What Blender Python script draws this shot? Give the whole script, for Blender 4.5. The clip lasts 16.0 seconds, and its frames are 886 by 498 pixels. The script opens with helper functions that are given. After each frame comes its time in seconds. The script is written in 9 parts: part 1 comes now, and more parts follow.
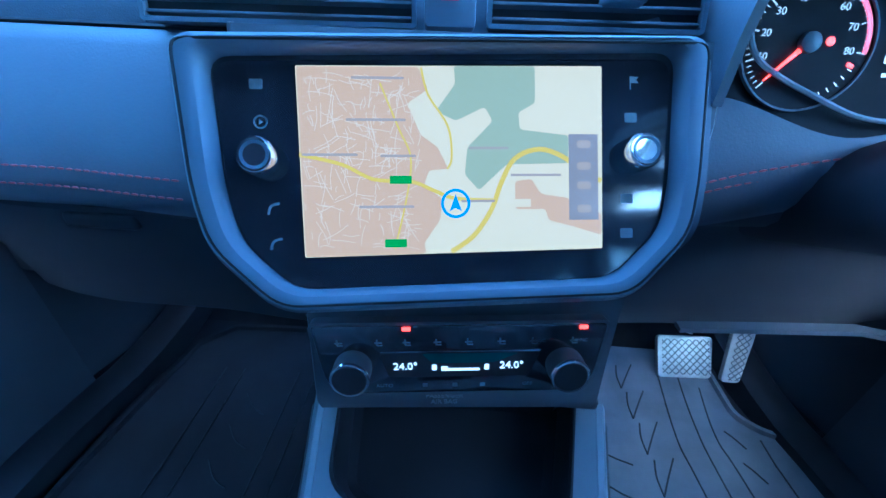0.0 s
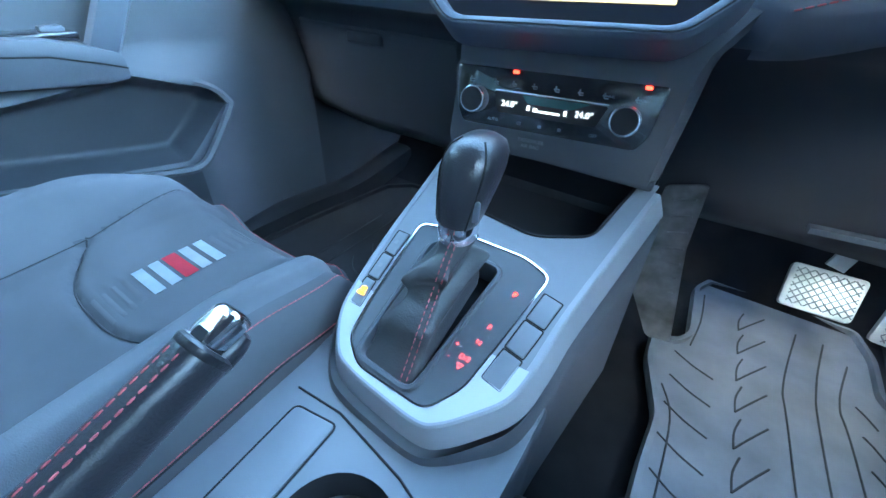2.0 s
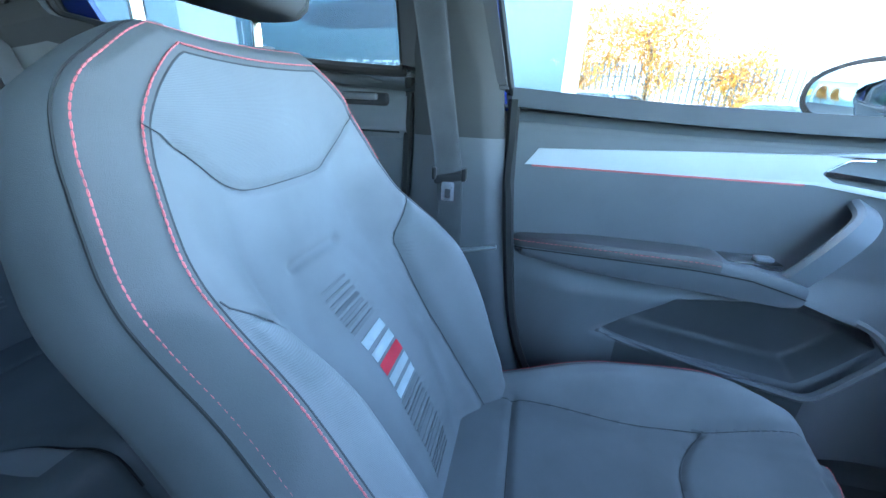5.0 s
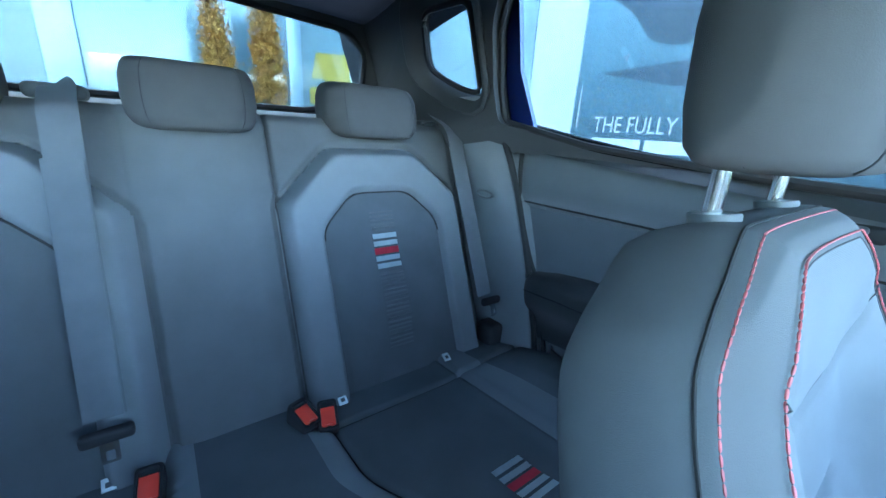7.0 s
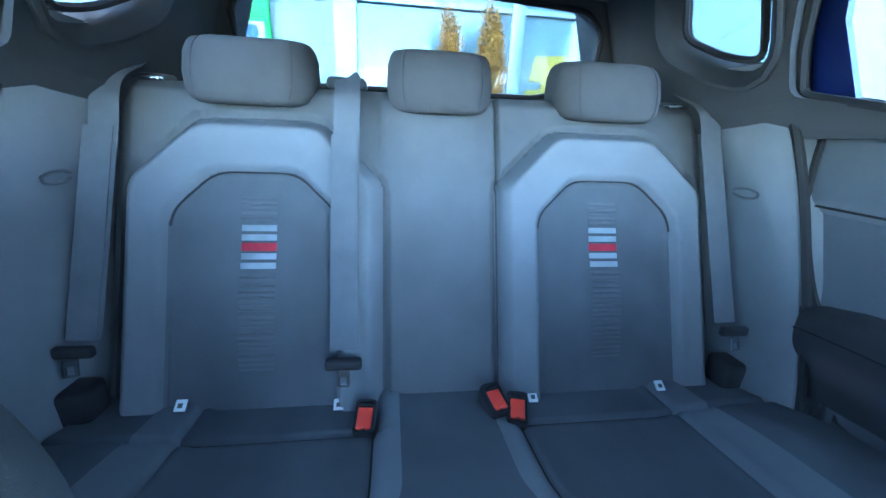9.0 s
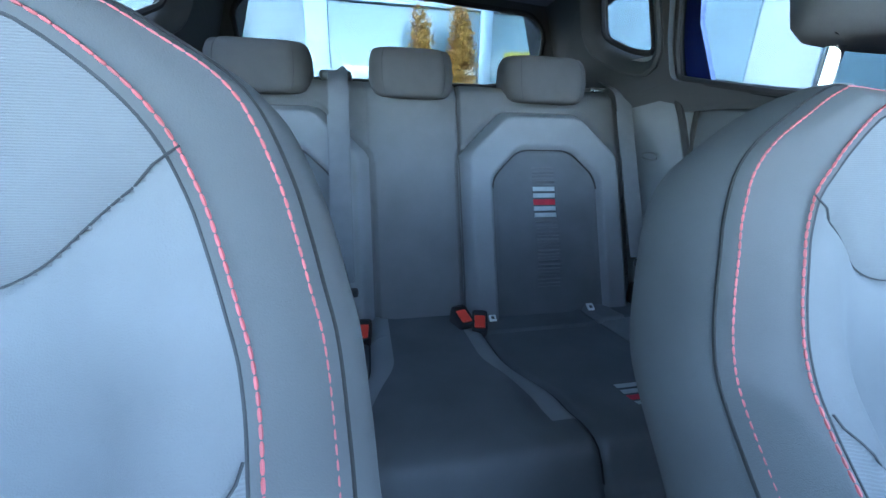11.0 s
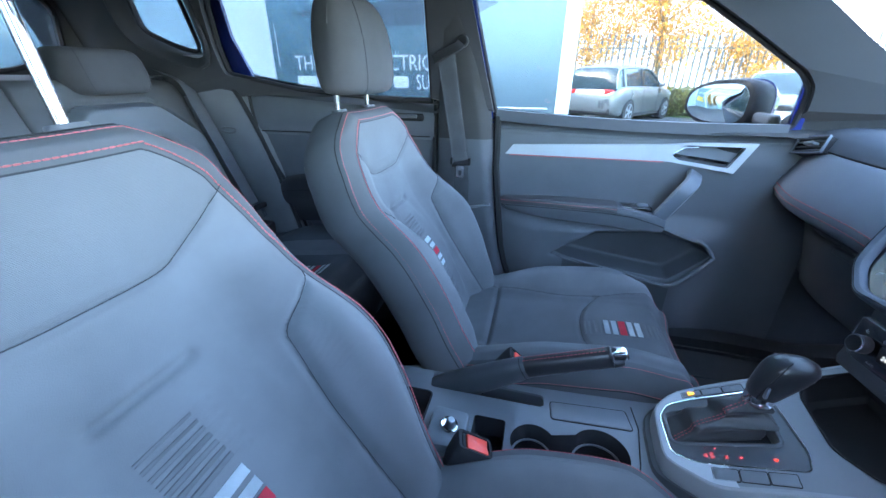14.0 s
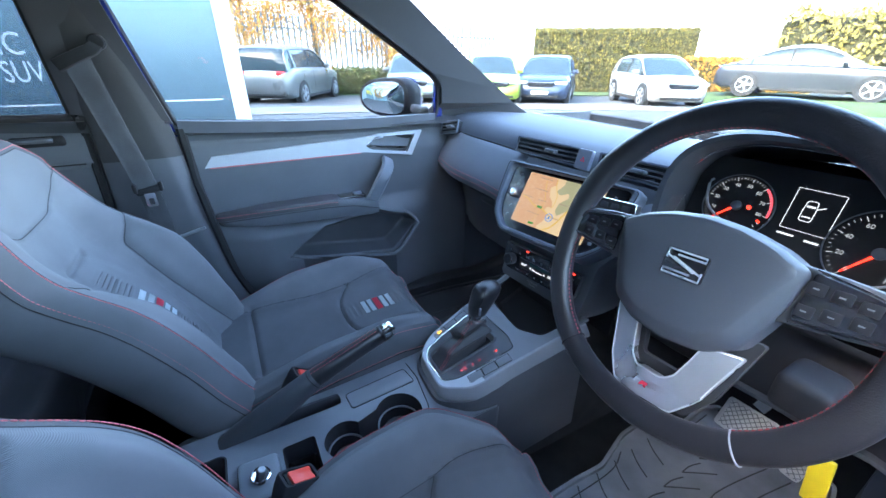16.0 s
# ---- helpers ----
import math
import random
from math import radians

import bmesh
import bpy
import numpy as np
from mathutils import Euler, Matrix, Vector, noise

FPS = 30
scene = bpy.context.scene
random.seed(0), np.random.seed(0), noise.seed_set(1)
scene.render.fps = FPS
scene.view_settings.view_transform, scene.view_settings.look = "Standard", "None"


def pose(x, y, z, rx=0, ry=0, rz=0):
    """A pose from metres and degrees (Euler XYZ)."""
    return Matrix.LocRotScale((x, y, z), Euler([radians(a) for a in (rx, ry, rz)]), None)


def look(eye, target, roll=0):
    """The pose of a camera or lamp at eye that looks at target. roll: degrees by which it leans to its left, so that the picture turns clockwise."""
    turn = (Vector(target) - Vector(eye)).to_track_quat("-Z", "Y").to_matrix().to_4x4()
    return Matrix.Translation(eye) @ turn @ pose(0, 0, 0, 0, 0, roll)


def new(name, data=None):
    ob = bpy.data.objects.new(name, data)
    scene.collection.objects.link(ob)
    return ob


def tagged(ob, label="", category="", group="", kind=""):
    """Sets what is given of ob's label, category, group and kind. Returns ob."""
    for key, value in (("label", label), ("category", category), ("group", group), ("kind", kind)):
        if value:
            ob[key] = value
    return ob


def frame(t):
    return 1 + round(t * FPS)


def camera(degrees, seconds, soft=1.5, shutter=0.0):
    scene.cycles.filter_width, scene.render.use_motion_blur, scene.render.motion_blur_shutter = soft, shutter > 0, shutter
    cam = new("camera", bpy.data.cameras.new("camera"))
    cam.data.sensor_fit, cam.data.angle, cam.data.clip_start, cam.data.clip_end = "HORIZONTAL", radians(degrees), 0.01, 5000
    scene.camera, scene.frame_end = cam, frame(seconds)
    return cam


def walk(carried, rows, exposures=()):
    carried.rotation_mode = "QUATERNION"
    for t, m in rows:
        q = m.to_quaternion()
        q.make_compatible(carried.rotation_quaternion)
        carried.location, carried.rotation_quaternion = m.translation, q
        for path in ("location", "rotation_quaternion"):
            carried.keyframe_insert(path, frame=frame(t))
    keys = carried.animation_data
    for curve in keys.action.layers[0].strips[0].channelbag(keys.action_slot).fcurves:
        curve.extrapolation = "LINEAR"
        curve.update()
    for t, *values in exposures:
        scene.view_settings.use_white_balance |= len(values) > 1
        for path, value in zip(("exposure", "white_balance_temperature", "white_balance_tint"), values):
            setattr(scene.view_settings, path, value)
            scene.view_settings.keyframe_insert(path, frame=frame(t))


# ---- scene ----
cam = camera(98.7, 16.0)
PATH = [
    (0, (0.005, 0.002, 1.017), (-0.066, 1.697, -0.042), 2.5),
    (0.5, (0.027, -0.083, 0.963), (-0.13, 1.58, -0.137), 2.3),
    (1, (0.067, -0.123, 0.929), (-0.249, 1.451, -0.263), 2.3),
    (1.5, (0.126, -0.167, 0.908), (-0.475, 1.333, -0.271), 2.4),
    (2, (0.155, -0.212, 0.896), (-0.711, 1.165, -0.269), 3.4),
    (2.5, (0.15, -0.237, 0.908), (-0.934, 0.953, -0.279), 4.3),
    (3, (0.157, -0.29, 0.936), (-1.13, 0.67, -0.25), 5.1),
    (3.5, (0.161, -0.328, 0.969), (-1.266, 0.344, -0.261), 4.8),
    (3.7, (0.157, -0.333, 0.979), (-1.369, 0.194, -0.204), 4.3),
    (5.8, (0.022, -0.531, 1.123), (-1.684, -1.404, 0.551), 3.4),
    (6, (0.024, -0.56, 1.142), (-1.612, -1.556, 0.565), 3.5),
    (6.5, (0.063, -0.625, 1.136), (-1.362, -1.902, 0.552), 3.6),
    (7, (0.074, -0.667, 1.139), (-1.087, -2.182, 0.543), 3.6),
    (7.5, (0.075, -0.696, 1.129), (-0.767, -2.408, 0.529), 3.4),
    (8, (0.084, -0.724, 1.112), (-0.415, -2.563, 0.502), 3.5),
    (8.2, (0.097, -0.742, 1.105), (-0.281, -2.606, 0.488), 4.0),
    (10.5, (0.1, -0.566, 1.083), (-0.129, -2.446, 0.45), 2.1),
    (11, (0.121, -0.495, 1.059), (-0.258, -2.351, 0.421), 1.6),
    (11.5, (0.162, -0.419, 1.039), (-0.562, -2.159, 0.37), 1.3),
    (12, (0.23, -0.346, 1.029), (-0.793, -1.916, 0.33), 0.5),
    (12.5, (0.321, -0.294, 1.036), (-0.973, -1.629, 0.299), 0.5),
    (13, (0.402, -0.265, 1.078), (-1.09, -1.345, 0.299), 0.3),
    (13.5, (0.471, -0.275, 1.114), (-1.19, -1.05, 0.314), 0.2),
    (14, (0.559, -0.326, 1.162), (-1.208, -0.766, 0.335), 0.3),
    (14.5, (0.577, -0.335, 1.202), (-1.23, -0.435, 0.35), 0.3),
    (15, (0.562, -0.354, 1.216), (-1.224, -0.117, 0.347), 0.4),
    (15.5, (0.567, -0.358, 1.229), (-1.13, 0.218, 0.342), 0.7),
    (16, (0.577, -0.367, 1.228), (-0.977, 0.515, 0.329), 0.7),
]
SKY, SUN = 0.15, 0.4
EXPOSURES = [
    (0.0, 6.36, 4050, 2), (0.6, 6.85, 4050, 1), (1.0, 7.3, 4500, -1), (1.5, 7.4, 5900, 0), (2.0, 7.45, 6050, 0), (2.5, 7.4, 6050, 1), (3.5, 7.14, 6050, 2),
    (6.0, 6.32, 6350, 6), (6.5, 6.55, 6250, 5), (7.0, 6.62, 5900, 2), (7.5, 6.88, 5500, 2), (8.0, 7.2, 5450, 1), (10.5, 7.1, 6400, 11), (11.0, 6.4, 6500, 9), (11.5, 5.95, 6150, 4), (12.0, 6.1, 6350, 6), (12.5, 6.22, 6350, 8), (13.0, 6.25, 6450, 12), (14.0, 6.28, 6450, 13), (16.0, 6.2, 6500, 15),
]
walk(cam, [(t, look(eye, target, roll)) for t, eye, target, roll in PATH], EXPOSURES)

# ---- world and light ----
world = bpy.data.worlds.new("sky_world")
scene.world = world
world.use_nodes = True
_n = world.node_tree.nodes
_sky = _n.new("ShaderNodeTexSky")
_sky.sky_type, _sky.sun_disc = "NISHITA", False
_sky.sun_elevation, _sky.sun_rotation = radians(34), radians(168)
_sky.dust_density, _sky.air_density = 1.6, 1.0
_n["Background"].inputs["Strength"].default_value = SKY
world.node_tree.links.new(_sky.outputs["Color"], _n["Background"].inputs["Color"])
sun = new("sun", bpy.data.lights.new("sun", "SUN"))
sun.data.energy, sun.data.angle, sun.data.color = SUN, radians(0.6), (1.0, 0.93, 0.82)
sun.matrix_basis = look((2.0, -9.6, 6.6), (0, 0, 0))


# ---- building kit ----
ORIGIN = {}


def thing(name, at=(0, 0, 0), label="", category="", group="", kind="", turn=None):
    """An empty that carries the parts of one thing; with turn its parts are given in its own frame."""
    ob = new(name)
    ob.empty_display_size = 0.05
    if turn is None:
        ob.location, ORIGIN[ob] = at, Vector(at)
    else:
        ob.matrix_basis, ORIGIN[ob] = turn, Vector((0, 0, 0))
    return tagged(ob, label, category, group, kind)


def part(name, bm, material, parent=None, label="", sharp=38, flat=False):
    """Links a bmesh as one mesh object under a thing or a part."""
    bmesh.ops.recalc_face_normals(bm, faces=bm.faces[:])
    off = ORIGIN.get(parent, Vector((0, 0, 0)))
    if off.length:
        bmesh.ops.translate(bm, vec=-off, verts=bm.verts[:])
    me = bpy.data.meshes.new(name)
    bm.to_mesh(me)
    bm.free()
    if not flat:
        me.polygons.foreach_set("use_smooth", [True] * len(me.polygons))
        me.set_sharp_from_angle(angle=radians(sharp))
    me.materials.append(material)
    ob = new(name, me)
    if parent:
        ob.parent = parent
        ORIGIN[ob] = off
    if label:
        ob["label"] = label
    return ob


def solo(name, bm, material, label, category, kind="", group="", sharp=38, flat=False):
    """A thing that is one mesh, its origin at its base."""
    bm.verts.ensure_lookup_table()
    co = np.array([v.co[:] for v in bm.verts])
    base = Vector((*((co.min(0) + co.max(0)) / 2)[:2], co[:, 2].min()))
    bmesh.ops.translate(bm, vec=-base, verts=bm.verts[:])
    ob = part(name, bm, material, None, label, sharp, flat)
    ob.location = base
    return tagged(ob, label, category, group, kind)


def loft(rings, closed=True, caps=False, loop=False):
    """A skin over rings of equally many points."""
    bm = bmesh.new()
    rows = [[bm.verts.new(p) for p in ring] for ring in rings]
    n = len(rows[0])
    pairs = list(zip(rows, rows[1:])) + ([(rows[-1], rows[0])] if loop else [])
    for a, b in pairs:
        for i in range(n if closed else n - 1):
            j = (i + 1) % n
            bm.faces.new((a[i], a[j], b[j], b[i]))
    if caps:
        bm.faces.new(rows[0][::-1])
        bm.faces.new(rows[-1])
    return bm


def join(*bms):
    """Several bmeshes as one."""
    out = bmesh.new()
    for bm in bms:
        me = bpy.data.meshes.new("tmp")
        bm.to_mesh(me)
        bm.free()
        out.from_mesh(me)
        bpy.data.meshes.remove(me)
    return out


def moved(bm, m):
    bmesh.ops.transform(bm, matrix=m, verts=bm.verts[:])
    return bm


def rbox(sx, sy, sz, r=0.004, seg=3, at=None):
    """A box with rounded edges, centred."""
    bm = bmesh.new()
    bmesh.ops.create_cube(bm, size=1, matrix=Matrix.Diagonal((sx, sy, sz, 1)))
    r = min(r, 0.49 * min(sx, sy, sz))
    if r > 0:
        bmesh.ops.bevel(bm, geom=bm.edges[:], offset=r, segments=seg, profile=0.5, affect="EDGES")
    return moved(bm, at) if at is not None else bm


def rounded(points, r, seg=4):
    """A closed outline with its corners rounded."""
    out, n = [], len(points)
    for i in range(n):
        a, b, c = (Vector(points[(i + k) % n]) for k in (-1, 0, 1))
        u, w = a - b, c - b
        d = min(r, 0.48 * u.length, 0.48 * w.length)
        p, q = b + u.normalized() * d, b + w.normalized() * d
        for k in range(seg + 1):
            t = k / seg
            out.append(tuple((1 - t) ** 2 * p + 2 * t * (1 - t) * b + t * t * q))
    return out


def rect(w, h, x=0, y=0):
    return [(x - w / 2, y - h / 2), (x + w / 2, y - h / 2), (x + w / 2, y + h / 2), (x - w / 2, y + h / 2)]


def circle(r, n=24, x=0, y=0, ry=None):
    return [(x + r * math.cos(math.tau * i / n), y + (ry or r) * math.sin(math.tau * i / n)) for i in range(n)]


def prism(outline, depth, bevel=0.0, m=None, z=0.0, seg=2):
    """An outline in the plane, drawn out from z to z + depth, with a softened upper edge."""
    cx = sum(p[0] for p in outline) / len(outline)
    cy = sum(p[1] for p in outline) / len(outline)
    size = max(max(abs(p[0] - cx) for p in outline), max(abs(p[1] - cy) for p in outline), 1e-6)
    rings = [[(x, y, z) for x, y in outline]]
    b = min(bevel, 0.45 * size)
    top = z + depth
    sg = 1 if depth >= 0 else -1
    if b > 0:
        inner = inset(outline, b)
        for k in range(seg + 1):
            a = math.pi / 2 * k / seg
            s = 1 - math.cos(a)
            rings.append([(x + (u - x) * s, y + (v - y) * s, top - sg * b * (1 - math.sin(a))) for (x, y), (u, v) in zip(outline, inner)])
    else:
        rings.append([(x, y, top) for x, y in outline])
    bm = loft(rings, True, True)
    return moved(bm, m) if m is not None else bm


def inset(outline, d):
    """A closed outline moved inwards by d (outwards where d is negative)."""
    n = len(outline)
    area = sum(outline[i][0] * outline[(i + 1) % n][1] - outline[(i + 1) % n][0] * outline[i][1] for i in range(n))
    s = 1 if area > 0 else -1
    out = []
    for i in range(n):
        a, b, c = (Vector(outline[(i + k) % n]) for k in (-1, 0, 1))
        u, w = (b - a), (c - b)
        if u.length < 1e-9 or w.length < 1e-9:
            u = w = (c - a)
        u, w = u.normalized(), w.normalized()
        nu, nw = Vector((-u.y, u.x)) * s, Vector((-w.y, w.x)) * s
        m = nu + nw
        m = m.normalized() if m.length > 1e-6 else nu
        k = d / max(0.5, m.dot(nu))
        out.append((b.x + m.x * k, b.y + m.y * k))
    return out


def plate(outer, holes, depth, m=None, back=True):
    """A plate with holes through it, from z = 0 to z = depth."""
    from mathutils.geometry import tessellate_polygon
    loops = [list(outer)] + [list(h) for h in holes]
    flat = [p for lp in loops for p in lp]
    tris = tessellate_polygon([[Vector((x, y, 0)) for x, y in lp] for lp in loops])
    bm = bmesh.new()
    top = [bm.verts.new((x, y, depth)) for x, y in flat]
    low = [bm.verts.new((x, y, 0)) for x, y in flat]
    for a, b, c in tris:
        if len({a, b, c}) == 3:
            try:
                bm.faces.new((top[a], top[b], top[c]))
                if back:
                    bm.faces.new((low[c], low[b], low[a]))
            except ValueError:
                pass
    k = 0
    for lp in loops:
        for i in range(len(lp)):
            a, b = k + i, k + (i + 1) % len(lp)
            try:
                bm.faces.new((top[a], top[b], low[b], low[a]))
            except ValueError:
                pass
        k += len(lp)
    return moved(bm, m) if m is not None else bm


def curve(points, n=8, closed=False):
    """A smooth line through points (Catmull-Rom)."""
    P = [Vector(p) for p in points]
    out, m = [], len(P)
    for i in range(m if closed else m - 1):
        a, b, c, d = (P[(i + k) % m] if closed else P[min(max(i + k, 0), m - 1)] for k in (-1, 0, 1, 2))
        for k in range(n):
            t = k / n
            out.append(0.5 * (2 * b + (c - a) * t + (2 * a - 5 * b + 4 * c - d) * t * t + (3 * b - a - 3 * c + d) * t ** 3))
    if not closed:
        out.append(P[-1])
    return out


def frames(points, up=Vector((0, 0, 1)), closed=False):
    """Along a line of points: side and up vectors."""
    out, n = [], len(points)
    for i in range(n):
        a = points[(i - 1) % n if closed else max(i - 1, 0)]
        b = points[(i + 1) % n if closed else min(i + 1, n - 1)]
        t = (b - a).normalized()
        s = t.cross(up)
        s = s.normalized() if s.length > 1e-5 else t.orthogonal().normalized()
        out.append((s, s.cross(t).normalized()))
    return out


def sweep(points, profile, up=Vector((0, 0, 1)), closed=False, caps=True, ups=None):
    """A closed profile of (side, up) pairs drawn along a line."""
    P = [Vector(p) for p in points]
    fr = frames(P, up, closed)
    if ups:
        fr2 = []
        for i, (p, w) in enumerate(zip(P, ups)):
            a = P[(i - 1) % len(P) if closed else max(i - 1, 0)]
            b = P[(i + 1) % len(P) if closed else min(i + 1, len(P) - 1)]
            t = (b - a).normalized()
            s = t.cross(Vector(w)).normalized()
            fr2.append((s, s.cross(t).normalized()))
        fr = fr2
    rings = [[p + s * a + u * b for a, b in profile] for p, (s, u) in zip(P, fr)]
    return loft(rings, True, caps and not closed, closed)


def tube(points, r, n=8, closed=False, taper=None):
    P = [Vector(p) for p in points]
    fr = frames(P, Vector((0.13, 0.27, 0.95)), closed)
    k = len(P)
    rings = []
    for i, (p, (s, u)) in enumerate(zip(P, fr)):
        q = r if taper is None else r + (taper - r) * i / max(1, k - 1)
        rings.append([p + q * (s * math.cos(math.tau * j / n) + u * math.sin(math.tau * j / n)) for j in range(n)])
    return loft(rings, True, not closed, closed)


def spin(profile, n=32, m=None):
    """A turned body: (radius, height) pairs round the z axis."""
    rings = [[(r * math.cos(math.tau * j / n), r * math.sin(math.tau * j / n), z) for j in range(n)] for r, z in profile]
    bm = loft(rings, True, True)
    return moved(bm, m) if m is not None else bm


def walkline(points, step):
    """Points at even steps along a line."""
    P = [Vector(p) for p in points]
    out, carry = [], 0.0
    for a, b in zip(P, P[1:]):
        d = (b - a).length
        if d < 1e-9:
            continue
        x = carry
        while x < d:
            out.append((a.lerp(b, x / d), (b - a) / d))
            x += step
        carry = x - d
    return out


def stitches(points, length=0.0056, gap=0.0006, r=0.00085, lift=Vector((0, 0, 0)), skew=0.0):
    """A row of thread stitches along a line."""
    verts, faces = [], []
    for p, t in walkline(points, length + gap):
        s = t.orthogonal().normalized()
        u = t.cross(s)
        p = p + lift
        base = len(verts)
        for along, q in ((-0.5, 0.55), (-0.25, 1.0), (0.25, 1.0), (0.5, 0.55)):
            c = p + t * (along * length)
            verts += [tuple(c + (s * math.cos(math.tau * j / 5) + u * math.sin(math.tau * j / 5)) * r * q) for j in range(5)]
        for k in range(3):
            for j in range(5):
                a, b = base + 5 * k + j, base + 5 * k + (j + 1) % 5
                faces.append((a, b, b + 5, a + 5))
        faces += [tuple(base + j for j in range(5)), tuple(base + 15 + j for j in range(5))]
    me = bpy.data.meshes.new("tmp")
    me.from_pydata(verts, [], faces)
    bm = bmesh.new()
    bm.from_mesh(me)
    bpy.data.meshes.remove(me)
    return bm


def lettering(words, size, m, depth=0.0004, align="CENTER"):
    """Words as a bmesh, in the plane of m."""
    cu = bpy.data.curves.new("tmp", "FONT")
    cu.body, cu.size, cu.align_x, cu.align_y, cu.extrude, cu.resolution_u = words, size, align, "CENTER", depth, 3
    ob = bpy.data.objects.new("tmp", cu)
    scene.collection.objects.link(ob)
    me = bpy.data.meshes.new_from_object(ob.evaluated_get(bpy.context.evaluated_depsgraph_get()))
    bm = bmesh.new()
    bm.from_mesh(me)
    bpy.data.objects.remove(ob)
    bpy.data.curves.remove(cu)
    bpy.data.meshes.remove(me)
    return moved(bm, m)


def facing(at, right, up):
    """A frame at a place with its x to the right and its y up along the given ways."""
    r = Vector(right).normalized()
    n = r.cross(Vector(up)).normalized()
    u = n.cross(r)
    return Matrix.Translation(at) @ Matrix((r, u, n)).transposed().to_4x4()


def smooth(a, b, x):
    t = min(1.0, max(0.0, (x - a) / (b - a)))
    return t * t * (3 - 2 * t)


def table(rows, x):
    """Smooth value between the rows of (x, value)."""
    if x <= rows[0][0]:
        return rows[0][1]
    for k in range(len(rows) - 1):
        (a, p), (b, q) = rows[k], rows[k + 1]
        if x <= b:
            o, r = rows[max(k - 1, 0)], rows[min(k + 2, len(rows) - 1)]
            m0, m1 = (q - o[1]) / (b - o[0]) * (b - a), (r[1] - p) / (r[0] - a) * (b - a)
            t = (x - a) / (b - a)
            return (2 * t ** 3 - 3 * t * t + 1) * p + (t ** 3 - 2 * t * t + t) * m0 + (3 * t * t - 2 * t ** 3) * q + (t ** 3 - t * t) * m1
    return rows[-1][1]


# ---- materials ----
def surface(name, colour, rough=0.6, metal=0.0, grain=(900, 0.15, 0.0004), blotch=(9, 0.14), weave=None, coat=0.0, spec=0.5, rvar=0.1, vary=0.0):
    """A material with fine relief and slow variation of tone and gloss. grain: scale, strength, distance."""
    m = bpy.data.materials.new(name)
    m.use_nodes = True
    nt, N = m.node_tree, m.node_tree.nodes
    b = N["Principled BSDF"]
    L = nt.links.new
    co = N.new("ShaderNodeTexCoord")
    b.inputs["Metallic"].default_value, b.inputs["Specular IOR Level"].default_value = metal, spec
    b.inputs["Coat Weight"].default_value, b.inputs["Coat Roughness"].default_value = coat, 0.08
    n1 = N.new("ShaderNodeTexNoise")
    n1.inputs["Scale"].default_value, n1.inputs["Detail"].default_value = blotch[0], 5
    L(co.outputs["Object"], n1.inputs["Vector"])
    n2 = N.new("ShaderNodeTexNoise")
    n2.inputs["Scale"].default_value, n2.inputs["Detail"].default_value = grain[0], 3
    L(co.outputs["Object"], n2.inputs["Vector"])
    mix = N.new("ShaderNodeMix")
    mix.data_type = "RGBA"
    lo = [max(0.0, c * (1 - blotch[1])) for c in colour]
    hi = [min(1.0, c * (1 + blotch[1])) for c in colour]
    mix.inputs["A"].default_value, mix.inputs["B"].default_value = (*lo, 1), (*hi, 1)
    ramp = N.new("ShaderNodeMapRange")
    ramp.inputs["From Min"].default_value, ramp.inputs["From Max"].default_value = 0.3, 0.7
    L(n1.outputs["Fac"], ramp.inputs["Value"])
    L(ramp.outputs["Result"], mix.inputs["Factor"])
    tone = mix.outputs["Result"]
    if vary:
        oi = N.new("ShaderNodeObjectInfo")
        hs = N.new("ShaderNodeHueSaturation")
        mr = N.new("ShaderNodeMapRange")
        mr.inputs["To Min"].default_value, mr.inputs["To Max"].default_value = 1 - vary, 1 + vary
        L(oi.outputs["Random"], mr.inputs["Value"])
        L(mr.outputs["Result"], hs.inputs["Value"])
        L(tone, hs.inputs["Color"])
        tone = hs.outputs["Color"]
    rr = N.new("ShaderNodeMapRange")
    rr.inputs["To Min"].default_value, rr.inputs["To Max"].default_value = max(0.02, rough - rvar), min(1, rough + rvar)
    L(n1.outputs["Fac"], rr.inputs["Value"])
    L(rr.outputs["Result"], b.inputs["Roughness"])
    height = n2.outputs["Fac"]
    if weave:
        scale, axis, amount = weave
        wv = N.new("ShaderNodeTexWave")
        wv.bands_direction = axis
        wv.inputs["Scale"].default_value, wv.inputs["Distortion"].default_value = scale, 1.2
        wv.inputs["Detail Scale"].default_value = 3.0
        L(co.outputs["Object"], wv.inputs["Vector"])
        ad = N.new("ShaderNodeMath")
        ad.operation = "ADD"
        L(wv.outputs["Fac"], ad.inputs[0])
        L(n2.outputs["Fac"], ad.inputs[1])
        height = ad.outputs[0]
        m2 = N.new("ShaderNodeMix")
        m2.data_type, m2.blend_type = "RGBA", "MULTIPLY"
        m2.inputs["Factor"].default_value = amount
        L(tone, m2.inputs["A"])
        L(wv.outputs["Color"], m2.inputs["B"])
        tone = m2.outputs["Result"]
    L(tone, b.inputs["Base Color"])
    bp = N.new("ShaderNodeBump")
    bp.inputs["Strength"].default_value, bp.inputs["Distance"].default_value = grain[1], grain[2] or 0.0004
    L(height, bp.inputs["Height"])
    L(bp.outputs["Normal"], b.inputs["Normal"])
    return m


LAMP_LEVEL = 0.0222


